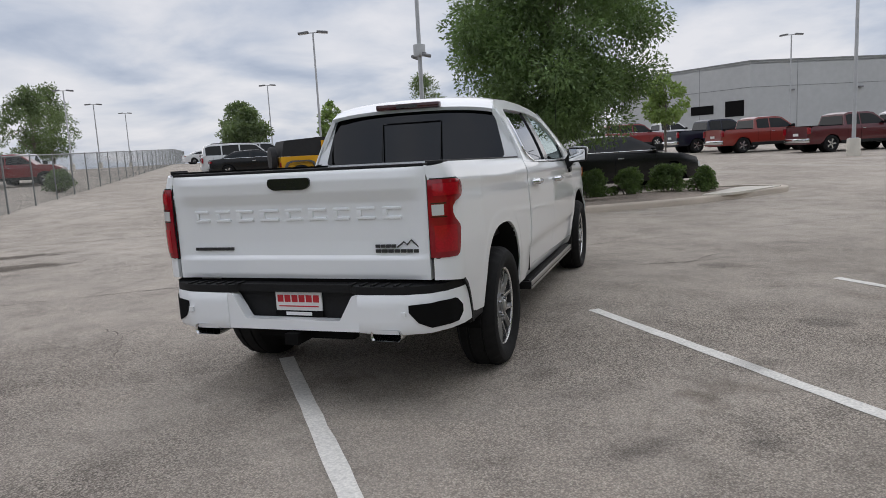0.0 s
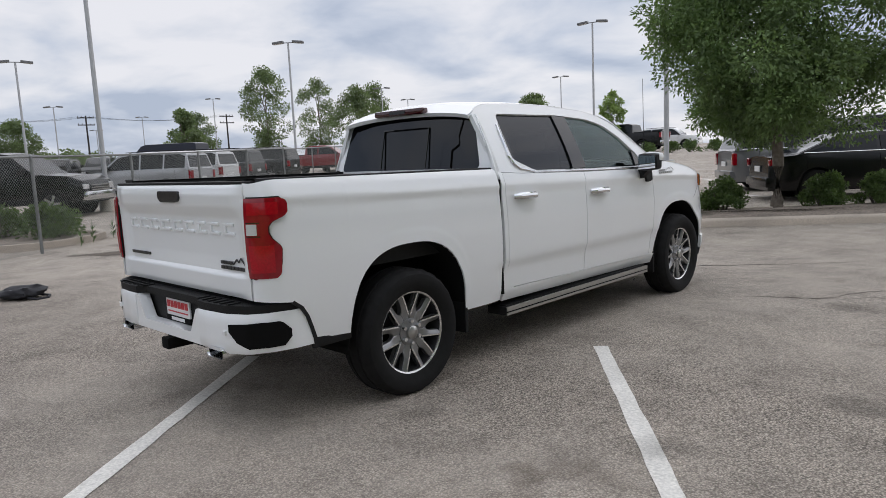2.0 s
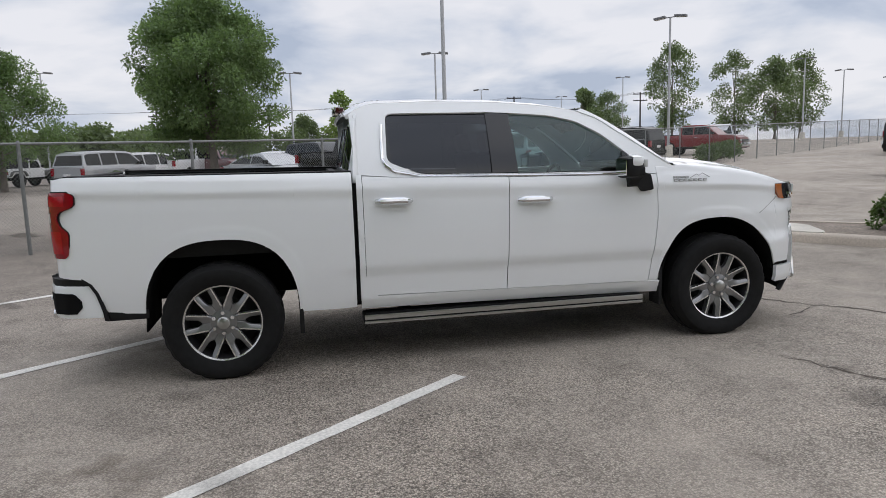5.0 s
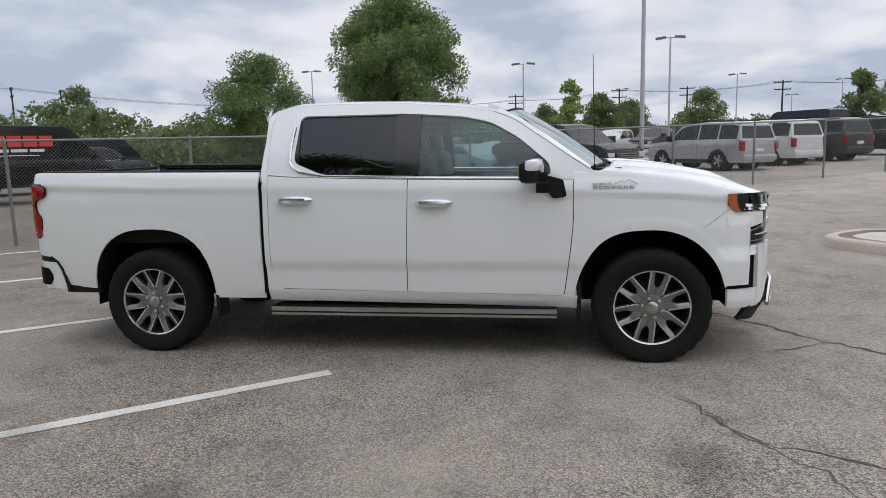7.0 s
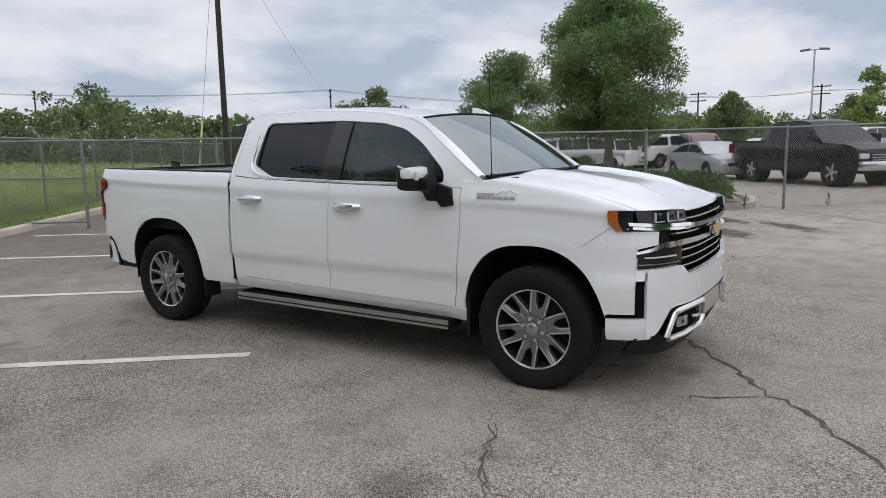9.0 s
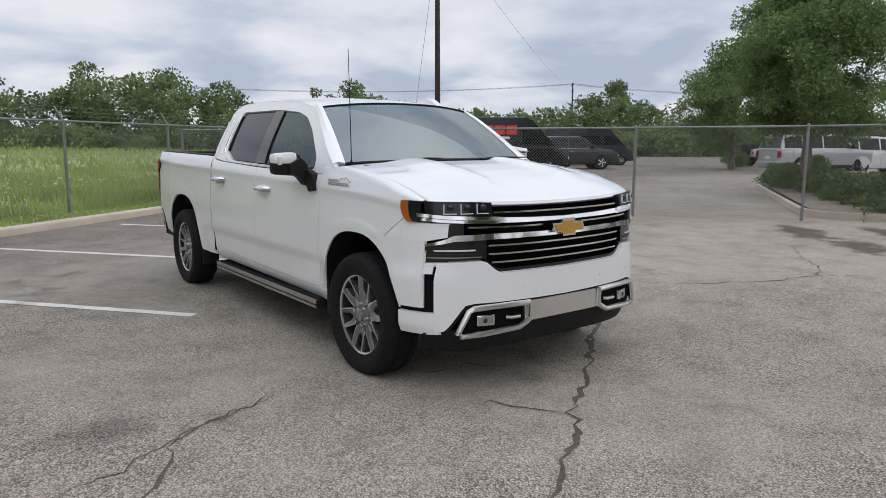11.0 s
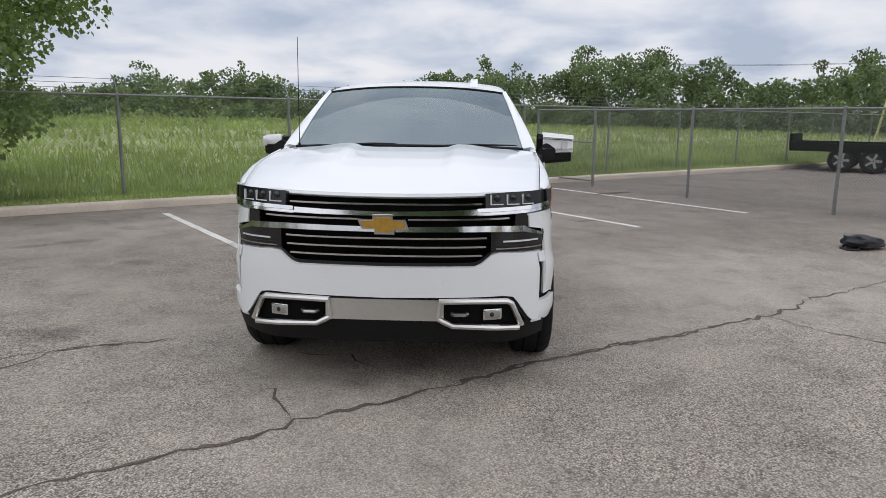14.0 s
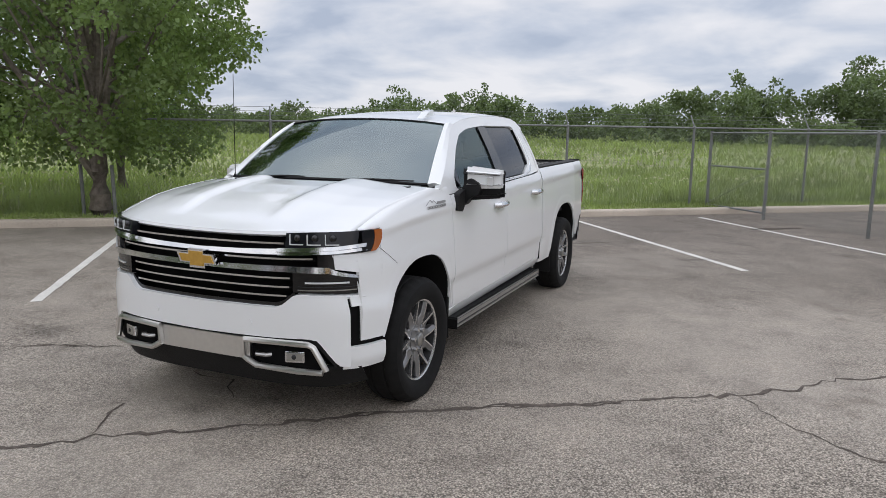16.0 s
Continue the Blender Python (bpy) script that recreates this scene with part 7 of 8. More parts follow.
# ---- parked vehicles ----
CARGLASS = mat("car_window", (0.008, 0.010, 0.011), 0.05, spec=0.32)
M_TOPBLACK = mat("black_soft_top", (0.016, 0.016, 0.017), 0.8, noise_scale=20, noise_amt=0.2)
M_PLASTICGREY = mat("grey_flare_plastic", (0.09, 0.09, 0.085), 0.7)
M_SIGNRED = mat("red_sign_bar", (0.62, 0.045, 0.03), 0.5)
KINDS = {
    # length, width, deck outline along the side (y, z), cabin outline (y, z), wheel radius, axles, window splits
    "sedan": dict(w=1.87, low=0.24, deck=[(-2.5, 0.62), (-2.48, 0.98), (-1.7, 1.04), (1.1, 0.98), (1.9, 0.92), (2.38, 0.80), (2.5, 0.60)], cab=[(-1.95, 1.02), (-1.05, 1.42), (-0.3, 1.475), (0.35, 1.455), (1.35, 0.965)], r=0.345, ax=(-1.52, 1.53), split=(-0.25,)),
    "suv": dict(w=2.02, low=0.32, deck=[(-2.65, 0.6), (-2.63, 1.15), (-2.5, 1.22), (1.0, 1.20), (1.4, 1.19), (2.3, 1.12), (2.62, 0.95), (2.68, 0.6)], cab=[(-2.58, 1.19), (-2.42, 1.78), (-2.15, 1.875), (-0.5, 1.915), (0.35, 1.885), (0.6, 1.82), (1.35, 1.17)], r=0.40, ax=(-1.5, 1.62), split=(-1.45, -0.4)),
    "minivan": dict(w=1.98, low=0.24, deck=[(-2.55, 0.5), (-2.53, 1.05), (-2.3, 1.10), (1.5, 1.02), (2.2, 0.92), (2.5, 0.72), (2.57, 0.5)], cab=[(-2.5, 1.07), (-2.25, 1.65), (-1.95, 1.74), (-0.3, 1.765), (0.5, 1.70), (0.8, 1.62), (1.75, 0.99)], r=0.345, ax=(-1.55, 1.5), split=(-1.3, -0.2)),
    "pickup": dict(w=2.0, low=0.42, deck=[(-2.9, 0.62), (-2.88, 1.28), (-0.95, 1.27), (1.2, 1.22), (1.7, 1.24), (2.5, 1.17), (2.82, 1.02), (2.9, 0.6)], cab=[(-1.0, 1.25), (-0.9, 1.80), (-0.65, 1.895), (0.4, 1.905), (0.75, 1.85), (1.55, 1.21)], r=0.41, ax=(-1.65, 1.95), split=(-0.05,)),
    "van": dict(w=2.05, low=0.32, deck=[(-2.95, 0.5), (-2.94, 1.30), (1.2, 1.30), (2.2, 1.28), (2.75, 1.08), (2.98, 0.85), (3.0, 0.5)], cab=[(-2.93, 1.28), (-2.88, 2.48), (-2.7, 2.56), (0.9, 2.56), (1.25, 2.45), (2.35, 1.26)], r=0.36, ax=(-1.75, 2.05), split=(0.75,)),
}


def small_wheel(parent, x, y, r, w, rim=M_RIM):
    wh = new("wheel")
    wh.parent = parent
    sgn = 1 if x > 0 else -1
    wh.matrix_basis = pose(x, y, r, 0, 0, 0 if sgn > 0 else 180)
    bm = bmesh.new()
    bm_lathe(bm, [(r * 0.64, w * 0.40), (r * 0.70, w * 0.5), (r * 0.9, w * 0.5), (r, w * 0.36), (r, -w * 0.36), (r * 0.9, -w * 0.5), (r * 0.64, -w * 0.45)], n=28)
    bmesh.ops.recalc_face_normals(bm, faces=bm.faces)
    part("tyre", bm, M_RUBBER, wh)
    bm = bmesh.new()
    bm_lathe(bm, [(0.0, w * 0.1), (r * 0.6, w * 0.1), (r * 0.62, w * 0.38), (r * 0.66, w * 0.42), (r * 0.66, -w * 0.3)], n=24)
    bmesh.ops.recalc_face_normals(bm, faces=bm.faces)
    part("rim", bm, M_RIMDARK, wh)
    bm = bmesh.new()
    for k in range(5):
        a = k * 2 * math.pi / 5
        m = Matrix.Rotation(a, 4, "X")
        bm_box(bm, w * 0.16, w * 0.36, 0.02, r * 0.62, -r * 0.09, r * 0.09, 0.0, m)
    part("spoke_ring", bm, rim, wh)
    return wh


def vehicle(kind, x, y, turn, paint, label, category, bed=False, scale=1.0, top=None, plain_sides=False, lights=True, group="parked vehicles", name=None, z=None):
    K = KINDS[kind]
    hw, low, deck, cab = K["w"] / 2, K["low"], K["deck"], K["cab"]
    m = pose(x, y, gz(x, y) if z is None else z, 0, 0, turn) @ Matrix.Scale(scale, 4)
    V = thing(name or {"sedan": "sedan_car", "suv": "suv_car", "minivan": "minivan", "pickup": "pickup_truck", "van": "cargo_van"}[kind], label, category, group, m=m)
    y0, y1 = deck[0][0], deck[-1][0]
    zt = lambda yy: curve_at(deck, yy)

    def half(yy, zz):
        f = max(0.0, (abs(yy) - (y1 - 0.75)) / 0.75)
        w = hw - 0.16 * f ** 2.2
        top_z = zt(yy)
        return w - 0.035 * max(0, min(1, (zz - top_z + 0.22) / 0.22)) ** 2 - 0.05 * max(0, min(1, (low + 0.22 - zz) / 0.22)) ** 2
    ys = sorted(set([round(lerp(y0, y1, i / 44), 3) for i in range(45)] + [p[0] for p in deck]))
    rows = []
    for yy in ys:
        t = zt(yy)
        b = low
        for ax in K["ax"]:
            d = abs(yy - ax)
            if d < K["r"] * 1.17:
                b = max(b, K["r"] + math.sqrt((K["r"] * 1.17) ** 2 - d * d) * 0.97)
        b = min(b, t - 0.06)
        zs = [lerp(b, t, k / 8) for k in range(9)]
        ring = [(half(yy, q), yy, q) for q in zs]
        ring += [(half(yy, t) * f, yy, t + 0.035 * (1 - f * f)) for f in (0.9, 0.6, 0.3, 0.0, -0.3, -0.6, -0.9)]
        ring += [(-half(yy, q), yy, q) for q in reversed(zs)]
        rows.append(ring)
    bm = grid(rows)
    for rw in (rows[0], rows[-1]):
        vs = [bm.verts.new(p) for p in rw]
        bm.faces.new(vs)
    bmesh.ops.recalc_face_normals(bm, faces=bm.faces)
    if sum(f.normal.z * f.calc_area() for f in bm.faces) < 0:
        bmesh.ops.reverse_faces(bm, faces=bm.faces)
    part("body", bm, paint, V, smooth=0.7)
    part("underbody", box(-hw * 0.8, hw * 0.8, y0 + 0.15, y1 - 0.15, low * 0.9, low + 0.35), M_DARK, V)
    # cabin
    zb, zm = cab[0][1] - 0.02, max(p[1] for p in cab)
    cx = lambda zz: (hw - 0.05) - (0.20 if kind != "van" else 0.09) * max(0.0, (zz - zb) / (zm - zb)) ** 1.3 * (1.0 if kind != "van" else 1.2)
    loop = [(p[0], max(p[1], zb)) for p in cab]
    rows = []
    for p in loop:
        rows.append([(cx(p[1]) * f, p[0], p[1] + (0.03 * (1 - abs(f) ** 3) if p[1] > zm - 0.25 else 0)) for f in (-1, -0.93, -0.6, -0.2, 0.2, 0.6, 0.93, 1)])
    bm = grid(rows)
    for f in (0, -1):
        vs = [bm.verts.new(r[f]) for r in rows]
        bm.faces.new(vs)
    bmesh.ops.recalc_face_normals(bm, faces=bm.faces)
    if sum(f.normal.z * f.calc_area() for f in bm.faces) < 0:
        bmesh.ops.reverse_faces(bm, faces=bm.faces)
    part("cabin", bm, top or paint, V, smooth=0.5)
    # side windows
    sp = [cab[0][0] + 0.16] + list(K["split"]) + [cab[-1][0] - 0.12]
    edge = lambda yy: curve_at(cab, yy)
    for i, (a, b) in enumerate(zip(sp, sp[1:])):
        if plain_sides and i == 0:
            continue
        a2, b2 = a + 0.04, b - 0.04
        pts = [(b2, zb + 0.07), (a2, zb + 0.07)]
        for k in range(9):
            yy = lerp(a2, b2, k / 8)
            hgt = edge(yy) - 0.09
            if hgt > zb + 0.10:
                pts.append((yy, hgt))
        if kind == "van":
            pts = [(b2, zb + 0.12), (a2, zb + 0.12)] + [(yy, min(edge(yy) - 0.10, 2.02)) for yy in np.linspace(a2, b2 - 0.25, 5)]
        for sgn in (1, -1):
            bm = sheet_with_holes(pts, [], lambda u, v: (sgn * (cx(v) + 0.006), u, v))
            if sum(f.normal.x * sgn for f in bm.faces) < 0:
                bmesh.ops.reverse_faces(bm, faces=bm.faces)
            thick(part("side_window", bm, CARGLASS, V), 0.01)
    # screens
    for (pa, pb), nm in (((cab[-1], cab[-2]), "windscreen"), ((cab[0], cab[1]), "rear_window")):
        if nm == "rear_window" and kind == "van":
            continue
        rows = []
        for f in (0.10, 0.5, 0.90):
            yy, zz = lerp(pa[0], pb[0], f), lerp(pa[1], pb[1], f)
            n = Vector((pb[1] - pa[1], -(pb[0] - pa[0]))) if nm == "windscreen" else Vector((-(pb[1] - pa[1]), (pb[0] - pa[0])))
            n.normalize()
            rows.append([(cx(zz) * g, yy + n.x * 0.008, zz + n.y * 0.008) for g in (-0.9, -0.45, 0, 0.45, 0.9)])
        bm = grid(rows)
        bmesh.ops.recalc_face_normals(bm, faces=bm.faces)
        if sum(f.normal.y for f in bm.faces) * (1 if nm == "windscreen" else -1) < 0:
            bmesh.ops.reverse_faces(bm, faces=bm.faces)
        thick(part(nm, bm, CARGLASS, V), 0.008)
    for ax in K["ax"]:
        for sgn in (1, -1):
            small_wheel(V, sgn * (hw - 0.13), ax, K["r"], 0.24)
    # bumpers, lamps, grille, mirrors, handles
    zf, zr = zt(y1 - 0.1), zt(y0 + 0.03)
    part("front_bumper", box(-hw * 0.86, hw * 0.86, y1 - 0.14, y1 + 0.05, low + 0.04, low + 0.30, 0.04), M_BLACKTRIM if kind in ("van",) else (M_CHROME if kind == "pickup" else paint), V)
    part("rear_bumper", box(-hw * 0.88, hw * 0.88, y0 - 0.07, y0 + 0.12, low + 0.08, low + 0.30, 0.04), M_CHROME if kind == "pickup" else paint, V)
    part("grille", box(-hw * 0.55, hw * 0.55, y1 - 0.10, y1 + 0.025, zf - 0.32, zf - 0.10, 0.02), M_GLOSSBLACK, V)
    for k in range(3):
        part("grille_bar", box(-hw * 0.54, hw * 0.54, y1 + 0.02, y1 + 0.035, zf - 0.29 + 0.07 * k, zf - 0.265 + 0.07 * k), M_CHROME, V)
    part("number_plate", box(-0.2, 0.2, y0 - 0.03, y0 - 0.012, low + 0.42, low + 0.55), M_PLATEWHITE, V)
    for sgn in (1, -1):
        part("headlamp", box(sgn * hw * 0.58, sgn * hw * 0.86, y1 - 0.20, y1 - 0.015, zf - 0.24, zf - 0.10, 0.02), M_CLEARLENS, V)
        th = 0.32 if kind in ("pickup", "van", "suv", "minivan") else 0.14
        part("tail_lamp", box(sgn * hw * 0.80, sgn * hw * 0.965, y0 - 0.012, y0 + 0.10, zr - 0.04 - th, zr - 0.04, 0.02), M_REDLENS, V)
        ym = cab[-1][0] - 0.30
        part("mirror", box(sgn * (hw - 0.02), sgn * (hw + 0.20), ym - 0.06, ym + 0.06, zb + 0.05, zb + 0.22, 0.03), M_BLACKTRIM, V)
        for yy in (list(K["split"])[-1] + 0.08,):
            part("door_handle", box(sgn * (hw - 0.03), sgn * (hw + 0.012), yy, yy + 0.18, zb - 0.14, zb - 0.11, 0.008), M_CHROME if kind != "van" else M_BLACKTRIM, V)
    # door seams, sill cladding, window trim, roof rails
    for sgn in (1, -1):
        for yy in sorted(set([sp[0] + 0.45 if kind in ("suv", "minivan") else sp[0] + 0.05] + list(K["split"]) + [cab[-1][0] - 0.35])):
            bm = bmesh.new()
            zz = [lerp(low + 0.16, zb - 0.01, k / 6) for k in range(7)]
            bm_path(bm, [(sgn * (half(yy, q) + 0.001), yy, q) for q in zz], [0.006] * 7, 4)
            part("door_seam", bm, M_DARK, V)
        if kind in ("suv", "van", "pickup"):
            part("sill_cladding", box(sgn * (hw - 0.10), sgn * (hw + 0.012), K["ax"][0] + K["r"] * 1.2, K["ax"][1] - K["r"] * 1.2, low - 0.02, low + 0.13, 0.02), M_BLACKTRIM, V)
        if kind in ("sedan", "suv", "minivan"):
            bm = bmesh.new()
            bm_path(bm, [(sgn * (cx(zb + 0.06) + 0.012), lerp(sp[0], sp[-1], k / 8), zb + 0.06) for k in range(9)], [0.010] * 9, 6)
            part("window_trim", bm, M_CHROME, V)
        if kind == "suv":
            bm = bmesh.new()
            bm_path(bm, [(sgn * (cx(zm) - 0.06), lerp(-2.0, 0.3, k / 6), zm + 0.055 - 0.03 * abs(k - 3) / 3) for k in range(7)], [0.016] * 7, 6)
            part("roof_rail", bm, M_BLACKTRIM, V)
        for ax in K["ax"]:
            bm = bmesh.new()
            bm_lathe(bm, [(0.0, -0.02), (K["r"] * 1.13, -0.02), (K["r"] * 1.13, -0.30), (0.0, -0.30)], n=20)
            bmesh.ops.recalc_face_normals(bm, faces=bm.faces)
            if sgn < 0:
                bmesh.ops.rotate(bm, verts=bm.verts, cent=(0, 0, 0), matrix=Matrix.Rotation(math.pi, 3, "Z"))
            bmesh.ops.translate(bm, verts=bm.verts, vec=(sgn * (hw - 0.16), ax, K["r"]))
            part("wheel_well", bm, M_DARK, V)
    if bed:
        a, b = y0 + 0.08, cab[0][0] - 0.06
        part("cargo_bed", box(-hw + 0.10, hw - 0.10, a, b, 1.20, 1.325, 0.01), M_DARK, V, "dark open cargo bed")
    return V


vehicle("sedan", 0.15, 15.5, -55, M_BLACKPAINT, "glossy black sedan parked beyond the planted island", "car")
vehicle("minivan", -1.6, 18.0, -55, M_STEELGREY, "steel-grey minivan parked beside the black sedan", "car")
vehicle("sedan", -26.6, 42.9, -48, M_SILVER, "silver sedan parked behind the yellow off-road car", "car", scale=1.08)
vehicle("pickup", -26.2, 51.2, 98, M_BLACKPAINT, "large black pickup truck behind a row of round bushes", "pickup truck", bed=True, scale=1.25)
vehicle("suv", -25.5, 58.5, -80, M_CARWHITE, "white utility car behind the black pickup truck", "car")
vehicle("pickup", -26.0, 38.0, -50, M_SILVER, "silver pickup truck in the far row", "pickup truck", bed=True)
vehicle("suv", -23.4, 32.5, -50, M_CARWHITE, "white utility car in the far row", "car")
vehicle("sedan", -21.5, 30.5, -50, M_BLACKPAINT, "dark sedan in the far row", "car")
vehicle("pickup", -40.0, 56.0, -50, M_CARWHITE, "white pickup truck far down the lot", "pickup truck", bed=True)
vehicle("sedan", -45.0, 60.0, -40, M_GREYPAINT, "dark grey car far down the lot", "car")
vehicle("sedan", -49.0, 62.0, -40, M_CARWHITE, "white car far down the lot", "car")
vehicle("pickup", 10.2, 35.9, -62, M_MAROON, "maroon pickup truck with chrome bumper", "pickup truck", bed=True)
vehicle("pickup", 6.4, 38.6, -62, M_ORANGE_RED, "orange-red pickup truck with chrome bumper", "pickup truck", bed=True)
vehicle("pickup", 4.1, 41.3, -62, M_NAVY, "dark navy pickup truck with chrome bumper", "pickup truck", bed=True)
vehicle("suv", 14.4, 37.6, -62, M_CARWHITE, "white utility car beside red trucks", "car")
vehicle("suv", -1.5, 54.0, -62, M_RED, "red utility car in the far row", "car")
vehicle("pickup", 1.0, 57.0, -62, M_CARWHITE, "white pickup truck in the far row", "pickup truck", bed=True)
vehicle("pickup", -3.2, 31.0, -52, M_BLACKPAINT, "black pickup truck beyond the lamp pole", "pickup truck", bed=True)
vehicle("suv", -5.6, 33.0, -52, M_GREYPAINT, "dark grey utility car beyond the lamp pole", "car")
# behind the wire fence
vehicle("pickup", -21.8, 3.4, -46, M_BLACKPAINT, "black heavy pickup truck with chrome grille", "pickup truck", bed=True, scale=1.09)
vehicle("sedan", -25.2, -0.6, -52, M_SILVER, "silver sedan behind the wire fence", "car")
vehicle("suv", -25.0, 9.4, 124, M_SILVER, "large silver utility car behind the fence", "car")
vehicle("suv", -27.4, 12.0, 124, M_CARWHITE, "large white utility car behind the fence", "car")
vehicle("suv", -29.6, 14.8, 124, M_GREYPAINT, "dark grey utility car behind the fence", "car")
vehicle("suv", -32.8, 19.2, 124, M_BLACKPAINT, "black utility car behind the fence", "car")
vehicle("pickup", -35.5, 26.3, -52, M_RED, "red pickup truck beyond the fence bushes", "pickup truck", bed=True)
vehicle("suv", -38.2, 29.5, -125, M_SILVER, "silver utility car beside the red truck", "car")
vehicle("van", -44.0, 19.0, 124, M_NAVY, "dark navy high van in the far row", "van")
vehicle("suv", -36.5, -3.6, -57, M_MAROON, "dark maroon utility car in the second row", "car")
vehicle("suv", -33.5, 2.0, -57, M_GREYPAINT, "dark grey utility car in the second row", "car")
vehicle("pickup", -47.0, 7.5, -120, M_CARWHITE, "white pickup truck in the third row", "pickup truck", bed=True)
vehicle("pickup", -48.5, 10.5, -120, M_GREYPAINT, "dark grey pickup truck in the third row", "pickup truck", bed=True)
vehicle("suv", -45.0, 4.0, -120, M_CARWHITE, "white utility car in the third row", "car")
vehicle("sedan", -42.0, -1.0, -120, M_CARWHITE, "white sedan in the third row", "car")
vehicle("suv", -50.0, 14.0, -120, M_BLACKPAINT, "black utility car in the third row", "car")
vehicle("suv", -52.0, 17.5, -120, M_GREYPAINT, "grey utility car in the third row", "car")
vehicle("sedan", -54.0, 21.0, -120, M_SILVER, "silver car in the third row", "car")
vehicle("minivan", -34.6, -7.4, 60, M_CARWHITE, "white minivan beyond the hedge island", "car")
vehicle("suv", -32.2, -8.8, 60, M_SILVER, "silver utility car beyond the hedge island", "car")
vehicle("pickup", -37.2, -5.4, 60, M_CARWHITE, "white pickup truck beyond the hedge island", "pickup truck", bed=True)
VAN = vehicle("van", -19.9, -18.4, 59.0, M_BLACKPAINT, "black high-roof cargo van with red sign bars", "van", plain_sides=True, scale=1.07)
for sgn in (1, -1):
    xo = 1.03
    for k in range(6):
        part("sign_block", box(sgn * (xo - 0.07), sgn * (xo - 0.045), -2.65 + k * 0.54, -2.65 + k * 0.54 + 0.47, 1.80, 2.20), M_SIGNRED, VAN, "red sign block")
    for k, w in enumerate((0.6, 0.95, 0.55, 0.5)):
        part("sign_bar", box(sgn * (xo - 0.045), sgn * (xo - 0.028), (-2.65, -1.97, -0.94, -0.31)[k], (-2.65, -1.97, -0.94, -0.31)[k] + w, 1.60, 1.71), M_PLATEWHITE, VAN, "white sign bar")
    part("sign_bar", box(sgn * (xo - 0.03), sgn * (xo - 0.02), -2.1, 0.0, 1.46, 1.49), M_PLATEWHITE, VAN)
vehicle("van", -34.5, -25.6, 60, M_NAVY, "dark navy camper van in the distance", "van")
vehicle("suv", -27.8, -21.1, 60, M_GREYPAINT, "dark grey utility car beyond the van", "car")


def open_jeep(x, y, turn, paint, label, scale=1.0):
    """A short boxy off-road car: tub, bonnet, flares, soft top, spare wheel."""
    V = thing("off_road_car", label, "car", "parked vehicles", m=pose(x, y, gz(x, y), 0, 0, turn) @ Matrix.Scale(scale, 4))
    part("tub", prism(rounded([(-1.85, 0.62), (-1.87, 1.14), (0.55, 1.14), (0.62, 1.10), (0.62, 0.58), (-0.7, 0.56)], 0.05, 2), -0.76, 0.76), paint, V, smooth=0.4)
    bm = prism(rounded([(0.6, 0.62), (0.6, 1.10), (1.5, 1.06), (1.72, 1.00), (1.74, 0.62)], 0.06, 2), -0.55, 0.55)
    for v in bm.verts:
        v.co.x *= 1.0 - 0.12 * max(0, (v.co.y - 0.6) / 1.15)
    part("bonnet", bm, paint, V, smooth=0.4)
    part("grille", box(-0.46, 0.46, 1.725, 1.76, 0.66, 0.99, 0.02), M_DARK, V)
    part("soft_top", prism(rounded([(-1.83, 1.15), (-1.72, 1.68), (-0.45, 1.765), (-0.42, 1.15)], 0.06, 3), -0.72, 0.72), M_TOPBLACK, V, "black top", smooth=0.4)
    part("roof", prism(rounded([(-0.46, 1.63), (-0.46, 1.765), (0.20, 1.75), (0.27, 1.63)], 0.02, 2), -0.715, 0.715), M_TOPBLACK, V, smooth=0.4)
    for sgn in (1, -1):
        dr = part("door", prism(rounded([(-0.42, 0.66), (-0.42, 1.14), (0.52, 1.14), (0.55, 0.70)], 0.05, 2), sgn * 0.755, sgn * 0.785), paint, V, smooth=0.3)
        part("door_frame", prism([(-0.44, 1.14), (-0.44, 1.64), (0.24, 1.64), (0.46, 1.14), (0.38, 1.14), (0.19, 1.575), (-0.37, 1.575), (-0.37, 1.14)], sgn * 0.70, sgn * 0.76), paint, dr, smooth=0.3)
        part("door_glass", prism([(-0.37, 1.14), (-0.37, 1.575), (0.19, 1.575), (0.38, 1.14)], sgn * 0.715, sgn * 0.73), CARGLASS, dr, smooth=0.3)
        for ax in (-1.22, 1.22):
            outl = [(ax - 0.62, 0.66), (ax - 0.46, 0.94), (ax - 0.3, 1.0), (ax + 0.3, 1.0), (ax + 0.46, 0.94), (ax + 0.62, 0.66), (ax + 0.54, 0.66), (ax + 0.40, 0.90), (ax + 0.26, 0.95), (ax - 0.26, 0.95), (ax - 0.40, 0.90), (ax - 0.54, 0.66)]
            part("wheel_flare", prism(outl, sgn * 0.55, sgn * 0.90), M_PLASTICGREY, V, smooth=0.3)
            small_wheel(V, sgn * 0.78, ax, 0.42, 0.27, M_DARK)
        part("headlamp", box(sgn * 0.26, sgn * 0.42, 1.755, 1.775, 0.80, 0.95, 0.02), M_CLEARLENS, V)
        part("tail_lamp", box(sgn * 0.62, sgn * 0.74, -1.90, -1.86, 0.80, 0.95, 0.01), M_REDLENS, V)
        part("mirror", box(sgn * 0.78, sgn * 0.98, 0.36, 0.44, 1.16, 1.32, 0.02), M_BLACKTRIM, V)
    part("windscreen", prism([(0.50, 1.12), (0.54, 1.12), (0.27, 1.72), (0.23, 1.72)], -0.66, 0.66), CARGLASS, V, smooth=0.2)
    part("screen_frame", prism([(0.53, 1.10), (0.58, 1.10), (0.30, 1.74), (0.25, 1.74)], -0.71, -0.64), paint, V, smooth=0.2)
